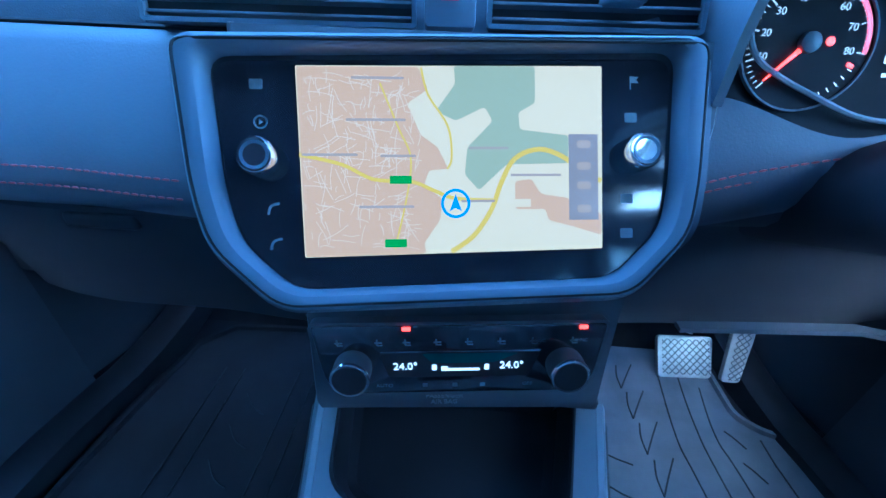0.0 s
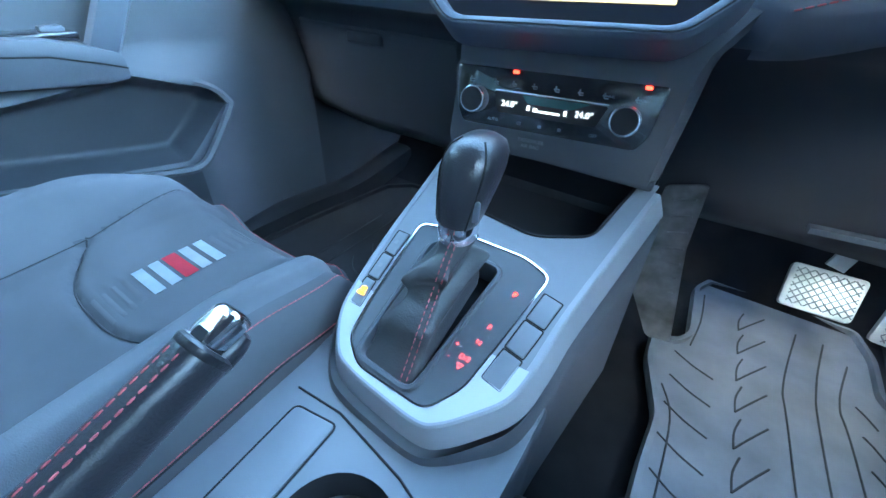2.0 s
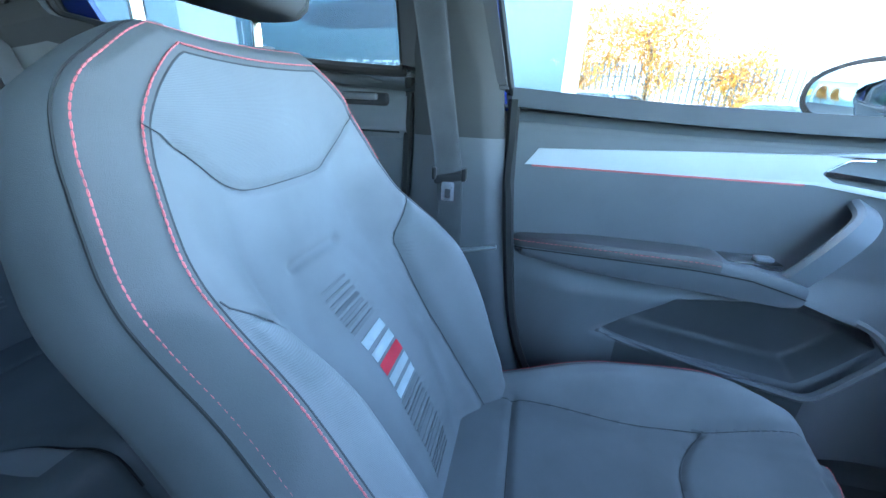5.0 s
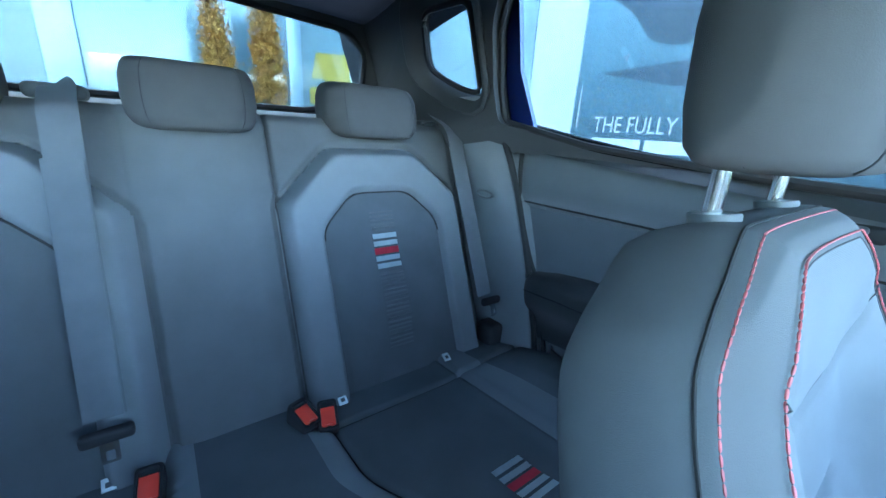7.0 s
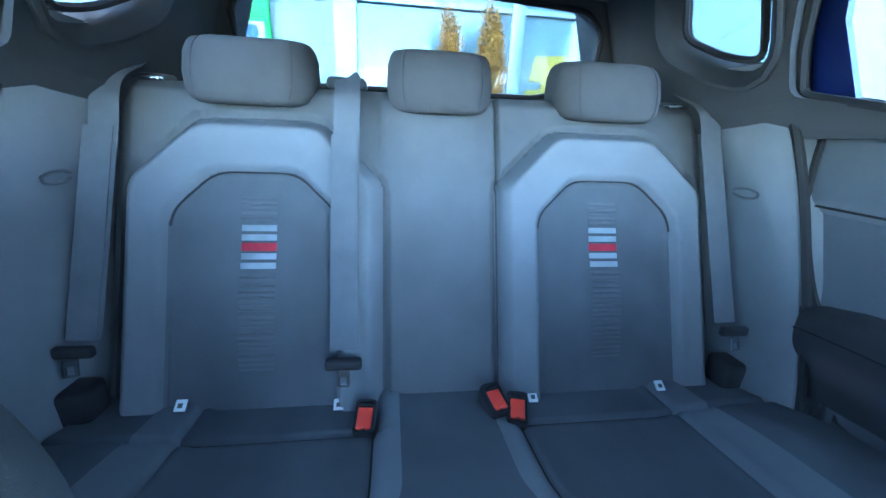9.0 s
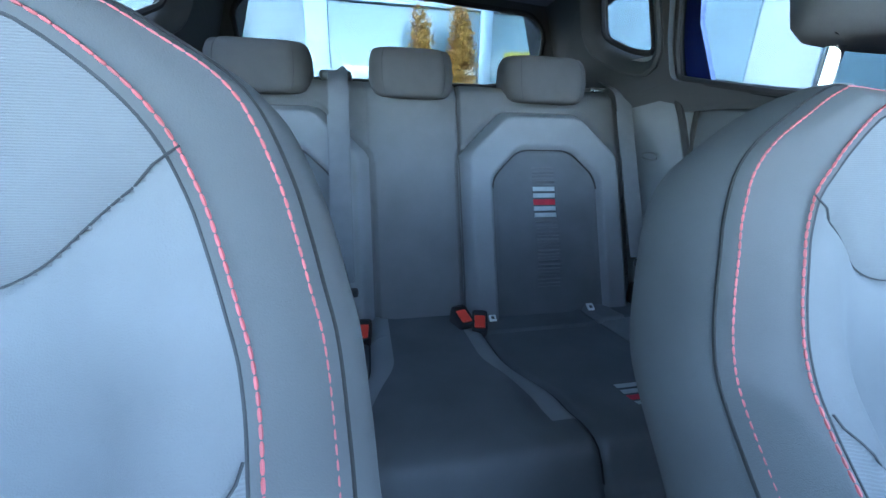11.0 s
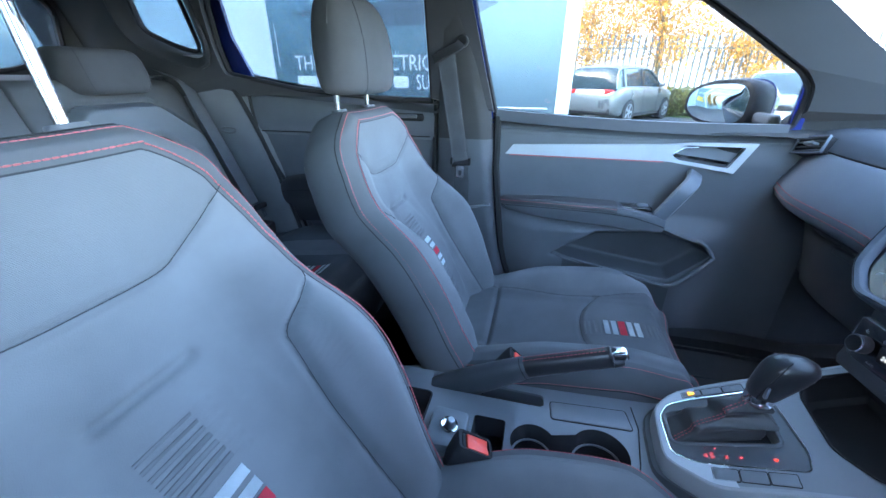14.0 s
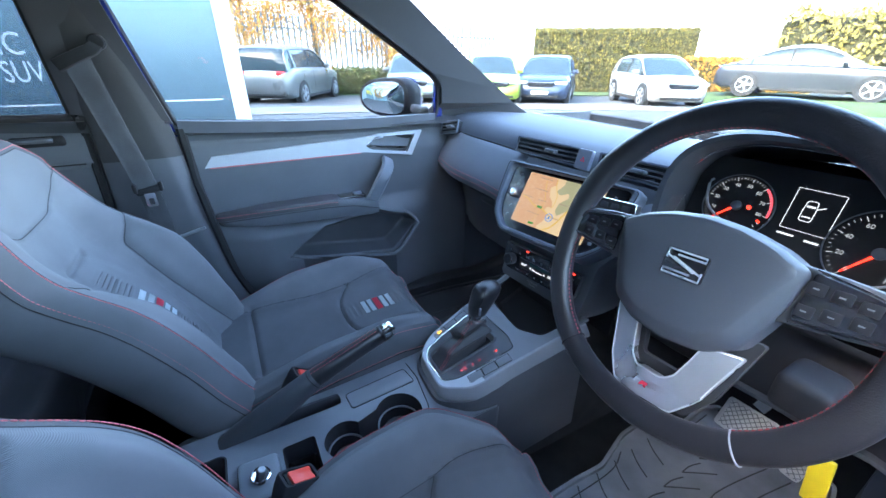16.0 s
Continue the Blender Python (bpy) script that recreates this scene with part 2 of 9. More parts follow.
def glow(name, colour, strength):
    """A lit sign or display; strength 1 shows as its full colour at the clip's exposure."""
    strength *= LAMP_LEVEL
    m = bpy.data.materials.new(name)
    m.use_nodes = True
    b = m.node_tree.nodes["Principled BSDF"]
    b.inputs["Base Color"].default_value = (*[0.05 * c for c in colour], 1)
    b.inputs["Emission Color"].default_value, b.inputs["Emission Strength"].default_value = (*colour, 1), strength
    b.inputs["Roughness"].default_value = 0.25
    return m


def clear(name, tint=(0.86, 0.93, 0.93), gloss=1.0):
    """Thin window glass."""
    m = bpy.data.materials.new(name)
    m.use_nodes = True
    nt, N = m.node_tree, m.node_tree.nodes
    out = N["Material Output"]
    N.remove(N["Principled BSDF"])
    tr, gl, mx, fr, pw, ml = (N.new("ShaderNode" + k) for k in ("BsdfTransparent", "BsdfGlossy", "MixShader", "LayerWeight", "Math", "Math"))
    tr.inputs["Color"].default_value = (*tint, 1)
    gl.inputs["Roughness"].default_value = 0.02
    fr.inputs["Blend"].default_value = 0.5
    pw.operation, ml.operation = "POWER", "MULTIPLY_ADD"
    pw.inputs[1].default_value, ml.inputs[1].default_value, ml.inputs[2].default_value = 5.0, 0.4 * gloss, 0.02
    nt.links.new(fr.outputs["Facing"], pw.inputs[0])
    nt.links.new(pw.outputs[0], ml.inputs[0])
    nt.links.new(ml.outputs[0], mx.inputs[0])
    nt.links.new(tr.outputs[0], mx.inputs[1])
    nt.links.new(gl.outputs[0], mx.inputs[2])
    nt.links.new(mx.outputs[0], out.inputs["Surface"])
    return m


FABRIC = surface("seat_fabric_dark", (0.076, 0.079, 0.087), 0.92, grain=(1400, 0.35, 0.0006), blotch=(7, 0.16), spec=0.25)
FABRIC_MID = surface("seat_fabric_centre", (0.11, 0.115, 0.128), 0.94, grain=(1100, 0.45, 0.0007), blotch=(8, 0.16), spec=0.2)
FABRIC_REAR = surface("rear_panel_fabric", (0.074, 0.079, 0.089), 0.94, grain=(1100, 0.45, 0.0007), blotch=(8, 0.16), spec=0.2)
FABRIC_LIGHT = surface("seat_fabric_grey", (0.15, 0.158, 0.175), 0.92, grain=(1400, 0.35, 0.0006), blotch=(6, 0.12), spec=0.25)
REST = surface("headrest_cloth", (0.06, 0.06, 0.064), 0.94, grain=(1300, 0.4, 0.0006), blotch=(8, 0.16), spec=0.2)
MESH_CLOTH = surface("seat_mesh_cloth", (0.118, 0.124, 0.138), 0.9, grain=(1500, 0.4, 0.0006), blotch=(7, 0.1), weave=(260, "Z", 0.12), spec=0.25)
THREAD = surface("red_thread", (0.38, 0.075, 0.085), 0.6, grain=(3000, 0.3, 0.0003), blotch=(60, 0.25))
LOGO_RED = surface("woven_red", (0.62, 0.03, 0.06), 0.8, grain=(1600, 0.4, 0.0004), blotch=(40, 0.15))
LOGO_GREY = surface("woven_light_grey", (0.42, 0.46, 0.5), 0.8, grain=(1600, 0.4, 0.0004), blotch=(40, 0.12))
SOFT = surface("soft_dash_plastic", (0.066, 0.073, 0.089), 0.74, grain=(650, 0.35, 0.0006), blotch=(5, 0.12), spec=0.25)
PAD = surface("leatherette_pad", (0.118, 0.128, 0.155), 0.55, grain=(420, 0.3, 0.0007), blotch=(5, 0.12), spec=0.45)
DOOR_CARD = surface("door_card_plastic", (0.082, 0.088, 0.103), 0.6, grain=(420, 0.3, 0.0007), blotch=(5, 0.14), spec=0.45)
ARM_PAD = surface("armrest_leatherette", (0.052, 0.05, 0.056), 0.5, grain=(380, 0.35, 0.0008), blotch=(6, 0.15), spec=0.45)
HARD = surface("hard_black_plastic", (0.06, 0.064, 0.074), 0.55, grain=(700, 0.3, 0.0005), blotch=(6, 0.2))
HARD_GREY = surface("hard_grey_plastic", (0.13, 0.139, 0.157), 0.5, grain=(800, 0.25, 0.0004), blotch=(6, 0.14))
GLOSS = surface("gloss_black_panel", (0.012, 0.013, 0.016), 0.12, grain=(60, 0.02, 0.0003), blotch=(14, 0.2), coat=0.5, rvar=0.05)
LEATHER = surface("black_leather", (0.014, 0.014, 0.017), 0.36, grain=(520, 0.4, 0.0008), blotch=(12, 0.2), spec=0.5)
SATIN = surface("satin_silver_plastic", (0.34, 0.355, 0.39), 0.48, 0.0, grain=(1500, 0.12, 0.0003), blotch=(8, 0.08))
LOW_PILLAR = surface("lower_pillar_plastic", (0.062, 0.067, 0.08), 0.6, grain=(420, 0.3, 0.0007), blotch=(5, 0.14), spec=0.45)
CONSOLE_SILVER = surface("satin_console_silver", (0.2, 0.21, 0.232), 0.5, 0.0, grain=(1500, 0.12, 0.0003), blotch=(8, 0.08))
SATIN_DARK = surface("satin_blue_grey_plastic", (0.1, 0.114, 0.143), 0.42, 0.0, grain=(1500, 0.12, 0.0003), blotch=(8, 0.08))
CHROME = surface("chrome", (0.75, 0.76, 0.78), 0.12, 1.0, grain=(200, 0.03, 0.0002), blotch=(30, 0.06), rvar=0.06)
STEEL = surface("brushed_steel", (0.55, 0.56, 0.57), 0.42, 0.55, grain=(900, 0.2, 0.0003), blotch=(40, 0.12))
PILLAR = surface("pillar_trim_plastic", (0.036, 0.038, 0.043), 0.66, grain=(800, 0.3, 0.0005), blotch=(5, 0.1), spec=0.3)
PILLAR_DARK = surface("dark_pillar_plastic", (0.032, 0.033, 0.036), 0.66, grain=(800, 0.3, 0.0005), blotch=(5, 0.12), spec=0.3)
HEADLINER = surface("dark_headliner_cloth", (0.035, 0.036, 0.04), 0.95, grain=(900, 0.4, 0.0006), blotch=(6, 0.12), spec=0.2)
CARPET = surface("black_carpet", (0.034, 0.034, 0.037), 0.97, grain=(1200, 0.8, 0.0015), blotch=(12, 0.3), spec=0.15)
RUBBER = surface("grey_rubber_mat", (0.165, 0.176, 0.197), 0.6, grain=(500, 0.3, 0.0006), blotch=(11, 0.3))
SEAL = surface("black_rubber_seal", (0.017, 0.017, 0.019), 0.7, grain=(600, 0.3, 0.0004), blotch=(10, 0.2), spec=0.2)
BELT = surface("seat_belt_webbing", (0.062, 0.065, 0.074), 0.75, grain=(1800, 0.4, 0.0004), blotch=(20, 0.12), weave=(300, "DIAGONAL", 0.2), spec=0.15)
BUCKLE_RED = surface("red_buckle_plastic", (0.75, 0.05, 0.03), 0.45, grain=(400, 0.1, 0.0003), blotch=(20, 0.08))
PAINT_BLUE = surface("blue_car_paint", (0.01, 0.022, 0.14), 0.25, 0.3, grain=(2500, 0.06, 0.0002), blotch=(10, 0.08), coat=0.8)
DARK = surface("deep_black_plastic", (0.016, 0.016, 0.019), 0.7, grain=(600, 0.2, 0.0004), blotch=(8, 0.2), spec=0.2)
WHITE_PRINT = surface("white_print", (0.6, 0.62, 0.64), 0.6, grain=(900, 0.1, 0.0002), blotch=(30, 0.1))
GREY_PRINT = surface("grey_print", (0.16, 0.17, 0.18), 0.6, grain=(900, 0.1, 0.0002), blotch=(30, 0.1))
# Darker than the backrest cloth: the ribs' shade put into the colour.
RIB = surface("shaded_rib_cloth", (0.078, 0.082, 0.092), 0.9, grain=(1500, 0.3, 0.0004), blotch=(20, 0.12))
BELT_LIGHT = surface("rear_belt_webbing", (0.08, 0.086, 0.1), 0.6, grain=(1800, 0.4, 0.0004), blotch=(20, 0.12), spec=0.25)
FABRIC_ARCH = surface("rear_arch_fabric", (0.122, 0.129, 0.144), 0.92, grain=(1400, 0.35, 0.0006), blotch=(6, 0.12), spec=0.25)
GLASS = clear("window_glass", (0.57, 0.61, 0.60))
GLASS_REAR = clear("tinted_rear_glass", (0.35, 0.39, 0.4))
LOW_DASH = surface("lower_dash_plastic", (0.036, 0.039, 0.046), 0.55, grain=(700, 0.3, 0.0005), blotch=(6, 0.2))
# Door plastic darkened: shade of lower panels and pockets put into the colour.
LOW_SHADED = surface("shaded_low_plastic", (0.042, 0.045, 0.053), 0.55, grain=(700, 0.3, 0.0005), blotch=(6, 0.2))
CUSHION = surface("seat_cushion_fabric", (0.078, 0.082, 0.092), 0.94, grain=(1100, 0.45, 0.0007), blotch=(8, 0.16), spec=0.2)
SKY_SHEEN = surface("teal_sky_sheen", (0.02, 0.075, 0.07), 0.2, grain=(60, 0.02, 0.0003), blotch=(14, 0.2), coat=0.5, rvar=0.05)
GLOW_WHITE = glow("white_display", (0.85, 0.95, 1.0), 0.8)
GLOW_DIAL = glow("dial_print", (0.85, 0.95, 1.0), 0.42)
GLOW_DIM_WHITE = glow("dim_white_display", (0.85, 0.95, 1.0), 0.9)
SPOKE_SILVER = surface("silver_spoke_plastic", (0.5, 0.51, 0.54), 0.3, 0.9, grain=(1500, 0.1, 0.0003), blotch=(8, 0.06))
AIRBAG = surface("airbag_cover_plastic", (0.058, 0.063, 0.075), 0.5, grain=(500, 0.3, 0.0005), blotch=(9, 0.1), spec=0.4)
EMBLEM = surface("bright_emblem_metal", (0.72, 0.74, 0.76), 0.3, 0.6, grain=(200, 0.03, 0.0002), blotch=(30, 0.06))
# Passenger mat rubber: the driver's grey, darkened for the footwell's shade.
MAT_SHADED = surface("shaded_rubber_mat", (0.026, 0.027, 0.031), 0.65, grain=(500, 0.3, 0.0006), blotch=(11, 0.3), spec=0.3)
# Tread drawn darker than the driver mat: groove shade put into the colour.
TREAD = surface("shaded_mat_tread", (0.045, 0.047, 0.052), 0.7, grain=(500, 0.3, 0.0006), blotch=(11, 0.3), spec=0.3)
KICK = surface("worn_kick_plate", (0.2, 0.2, 0.205), 0.5, 0.4, grain=(300, 0.3, 0.0006), blotch=(25, 0.5))
GAITER = surface("gaiter_leather", (0.034, 0.035, 0.039), 0.5, grain=(520, 0.4, 0.0008), blotch=(12, 0.2), spec=0.5)
SEAM = surface("sewn_seam", (0.04, 0.042, 0.048), 0.95, grain=(1400, 0.3, 0.0004), blotch=(20, 0.15), spec=0.1)
PULL = surface("satin_grey_door_plastic", (0.105, 0.118, 0.142), 0.45, grain=(1200, 0.15, 0.0003), blotch=(8, 0.1))
POCKET = surface("dark_pocket_plastic", (0.02, 0.021, 0.025), 0.6, grain=(700, 0.3, 0.0005), blotch=(6, 0.2))
GLOW_RED = glow("red_indicator", (1.0, 0.03, 0.015), 4.0)
GLOW_DIM_RED = glow("dim_red_letter", (1.0, 0.12, 0.16), 0.9)
GLOW_AMBER = glow("amber_indicator", (1.0, 0.42, 0.02), 2.0)

# ---- the car's shell ----
MID = 0.006


def flank(s, y, z):
    """x of the car's upper side at (y, z); s is -1 on the passenger's side, 1 on the driver's."""
    x = 0.737 - 0.31 * (z - 1.05)
    x -= 0.075 * smooth(-0.55, -1.45, y) + 0.05 * smooth(-1.4, -1.9, y) + 0.16 * smooth(0.35, 0.95, y)
    return MID + s * x


def side_plate(outer, holes, depth, s, inwards=0.0):
    """A plate in (y, z), bent to the car's flank, its inner face moved inwards."""
    bm = plate(outer, holes, 1.0)
    for v in bm.verts:
        y, z, d = v.co
        v.co = (flank(s, y, z) - s * (inwards + depth * d - depth), y, z)
    return bm


def sill_z(y):
    """Height of the front doors' window sill, which dips towards the front."""
    d = min(y, 0.4) + 0.469
    return 1.0703 - 0.0778 * d + 0.0643 * d * d


FRONT_WIN = rounded([(-0.475, 1.057), (-0.2, 1.042), (0.1, 1.033), (0.33, 1.038), (0.327, 1.1), (0.318, 1.143), (0.285, 1.178), (0.155, 1.255), (-0.045, 1.368), (-0.16, 1.41), (-0.553, 1.41)], 0.015)
REAR_WIN = rounded([(-0.668, 1.088), (-0.8, 1.093), (-0.954, 1.104), (-1.12, 1.12), (-1.335, 1.163), (-1.337, 1.24), (-1.32, 1.35), (-1.29, 1.405), (-0.66, 1.41)], 0.02)
QUARTER_WIN = rounded([(-1.395, 1.22), (-1.48, 1.238), (-1.58, 1.288), (-1.565, 1.415), (-1.395, 1.415)], 0.035)


def body_side(s, name):
    side = thing(name, (MID + s * 0.7, -0.6, 1.0), "dark plastic pillar and roof rail trim round the side windows", "pillar trim", kind="structure")
    outer = [(-1.95, 1.06), (-1.25, 1.10), (-0.66, 1.055), (-0.5, 1.035), (-0.2, 1.022), (0.1, 1.013), (0.32, 1.013), (0.5, 1.01), (0.7, 1.02), (0.6, 1.081), (0.54, 1.127), (0.37, 1.245), (0.175, 1.372), (0.08, 1.425), (-0.05, 1.46), (-0.3, 1.475), (-1.95, 1.475)]
    fr = [(y, z) for y, z in FRONT_WIN]
    trim = side_plate(outer, [fr, REAR_WIN, inset(QUARTER_WIN, -0.04)], 0.05, s, 0.05)
    for v in trim.verts:
        if v.co.z < 1.062 and -0.474 < v.co.y < 0.33:
            v.co.x += s * 0.045                                  # steps back behind the door sill
        if -1.33 < v.co.y < -0.672 and v.co.z < 1.1 + 0.078 * (-0.668 - v.co.y):
            v.co.x += s * 0.045
    part("pillar_trim", trim, PILLAR, side)
    for nm, win, mt in (("window_seal", FRONT_WIN, SEAL), ("window_seal", REAR_WIN, SEAL), ("window_seal", QUARTER_WIN, SEAL)):
        pts = [Vector((flank(s, y, z) - s * 0.03, y, z)) for y, z in inset(win, 0.004)]
        part(nm, tube(pts, 0.007, 6, True), mt, side)
    return side


body_side(-1, "wall_left_upper")
body_side(1, "wall_right_upper")


def pane(name, outline, s, label, mt=GLASS):
    bm = side_plate(outline, [], 0.004, s, 0.012)
    ob = solo(name, bm, mt, label, "window", "structure")
    ob.visible_shadow = False
    return ob


for s, tag in ((-1, "left"), (1, "right")):
    pane("window_front_" + tag, inset(FRONT_WIN, -0.006), s, "clear side window glass of the front door")
    pane("window_rear_" + tag, inset(REAR_WIN, -0.006), s, "lightly tinted side window glass of the rear door", GLASS_REAR)
    pane("window_quarter_" + tag, inset(QUARTER_WIN, -0.006), s, "small tinted fixed quarter window", GLASS_REAR)

    def strip(y0, z0, y1, z1, w, inw):
        pts = [Vector((flank(s, y0 + (y1 - y0) * k / 8, z0 + (z1 - z0) * k / 8) - s * inw, y0 + (y1 - y0) * k / 8, z0 + (z1 - z0) * k / 8)) for k in range(9)]
        return sweep(pts, [(-w / 2, -0.006), (w / 2, -0.006), (w / 2, 0.006), (-w / 2, 0.006)], Vector((s, 0, 0)))

    # painted metal of the door frames that shows inside
    solo("door_frame_" + tag, strip(-0.483, 1.03, -0.552, 1.42, 0.017, 0.036), PAINT_BLUE, "blue painted metal edge of the front door frame", "door frame", "structure")
    solo("front_door_frame_" + tag, strip(0.34, 1.0, 0.318, 1.15, 0.03, 0.02), PAINT_BLUE, "blue painted metal corner before the front window", "door frame", "structure")
    wedge = side_plate([(-1.262, 1.128), (-1.36, 1.128), (-1.362, 1.25), (-1.34, 1.36), (-1.31, 1.415), (-1.28, 1.415), (-1.293, 1.27)], [], 0.012, s, 0.008)
    solo("rear_door_frame_" + tag, wedge, PAINT_BLUE, "blue painted metal corner of the rear door frame", "door frame", "structure")
    # quarter window surround
    rim = loft([[(flank(s, y, z) - s * inw, y, z) for y, z in inset(QUARTER_WIN, -out)] for out, inw in ((0.046, 0.04), (0.05, 0.058), (0.044, 0.062), (0.03, 0.056), (0.012, 0.036), (0.003, 0.014), (-0.001, 0.012))])
    solo("quarter_window_trim_" + tag, rim, PILLAR, "dark plastic surround of the small quarter window", "window trim", "structure")


# windscreen, rear window and roof
def glass_sheet(name, rows, label, mt):
    bm = loft([r + [(x, y, z + 0.004) for x, y, z in r[::-1]] for r in rows], True, True)
    ob = solo(name, bm, mt, label, "window", "structure", sharp=60)
    ob.visible_shadow = False


ws = []
for k in range(25):
    t = k / 24
    half = 0.7 - 0.10 * t
    ws.append([(MID + half * u, 0.80 - 0.62 * t - 0.16 * (u * u) * (1 - 0.4 * t) + 0.08, 1.0 + 0.43 * t - 0.01 * u * u) for u in np.linspace(-1, 1, 41)])
glass_sheet("windscreen", ws, "large clear curved windscreen above the dashboard", GLASS)

REAR_GLASS = rounded([(-0.46, 1.215), (-0.475, 1.34), (-0.42, 1.392), (0.0, 1.415), (0.42, 1.392), (0.475, 1.34), (0.46, 1.215), (0.3, 1.165), (-0.3, 1.165)], 0.03)
tail = plate([(-0.66, 0.5), (0.66, 0.5), (0.66, 1.2), (0.58, 1.47), (-0.58, 1.47), (-0.66, 1.2)], [REAR_GLASS], 0.05)
moved(tail, Matrix.Translation((MID, 0, 0)) @ Matrix(((1, 0, 0, 0), (0, 0, -1, -1.80), (0, 1, 0, 0), (0, 0, 0, 1))))
solo("wall_rear", tail, PILLAR, "dark plastic tailgate trim round the rear window", "tailgate trim", "structure")
rg = plate(inset(REAR_GLASS, -0.01), [], 0.004, Matrix.Translation((MID, 0, 0)) @ Matrix(((1, 0, 0, 0), (0, 0, -1, -1.825), (0, 1, 0, 0), (0, 0, 0, 1))))
ob = solo("window_rear", rg, GLASS_REAR, "wide tinted rear window with rounded corners", "window", "structure")
ob.visible_shadow = False
solo("rear_window_seal", tube([Vector((MID + x, -1.803, z)) for x, z in inset(REAR_GLASS, 0.004)], 0.008, 6, True), SEAL, "black rubber seal round the rear window", "seal", "structure")

roof = []
for k in range(25):
    t = k / 24
    y = 0.24 - 2.06 * t
    dip = 0.03 * (2 * t - 1) ** 2 + 0.035 * smooth(0.85, 1.0, t)
    roof.append([(MID + 0.63 * u, y, 1.485 - dip - 0.03 * abs(u) ** 3) for u in np.linspace(-1, 1, 21)])
bm = loft(roof, closed=False)
bmesh.ops.solidify(bm, geom=bm.faces[:], thickness=-0.03)
solo("ceiling", bm, HEADLINER, "dark cloth headliner of the car roof", "headliner", "structure")

# floor pan, tunnel and lower walls
pan = []
for y, z in ((1.0, 0.75), (0.82, 0.56), (0.72, 0.42), (0.66, 0.36), (0.45, 0.345), (0.2, 0.335), (-0.3, 0.33), (-0.62, 0.33), (-0.82, 0.33), (-1.0, 0.34), (-1.9, 0.34)):
    pan.append([(MID + x, y, z) for x in np.linspace(-0.74, 0.74, 13)])
bm = loft(pan, closed=False)
bmesh.ops.solidify(bm, geom=bm.faces[:], thickness=0.03)
solo("floor", bm, CARPET, "black carpeted car floor rising to the bulkhead", "car floor", "structure")
tun = []
for y, w, z in ((0.75, 0.17, 0.55), (0.45, 0.15, 0.5), (0.1, 0.13, 0.46), (-0.5, 0.12, 0.45), (-1.0, 0.12, 0.44)):
    tun.append([(0.015 - w, y, 0.3), (0.015 - w * 0.9, y, z - 0.05), (0.015 - w * 0.7, y, z), (0.015 + w * 0.7, y, z), (0.015 + w * 0.9, y, z - 0.05), (0.015 + w, y, 0.3)])
solo("tunnel", loft(tun, True, True), CARPET, "black carpeted centre tunnel between the footwells", "tunnel", "structure")
for s, tag in ((-1, "left"), (1, "right")):
    rows = []
    for y in np.linspace(-1.95, 1.0, 40):
        top = 1.065 if y < -0.55 else sill_z(y) - 0.016
        rows.append([(flank(s, y, 1.05) + s * 0.02, y, 0.28), (flank(s, y, 1.05) + s * 0.035, y, 0.7), (flank(s, y, 1.06) + s * 0.02, y, top), (flank(s, y, 1.06) + s * 0.05, y, top), (flank(s, y, 1.05) + s * 0.06, y, 0.28)])
    solo("wall_" + tag + "_lower", loft(rows, True, True), HARD, "dark lower car body side", "car body", "structure")
bulk = loft([[(MID + x, 1.02, 0.3), (MID + x, 1.02, 1.02), (MID + x, 1.06, 1.02), (MID + x, 1.06, 0.3)] for x in (-0.72, 0.72)], True, True)
solo("wall_front", bulk, CARPET, "black insulated bulkhead ahead of the footwells", "bulkhead", "structure")

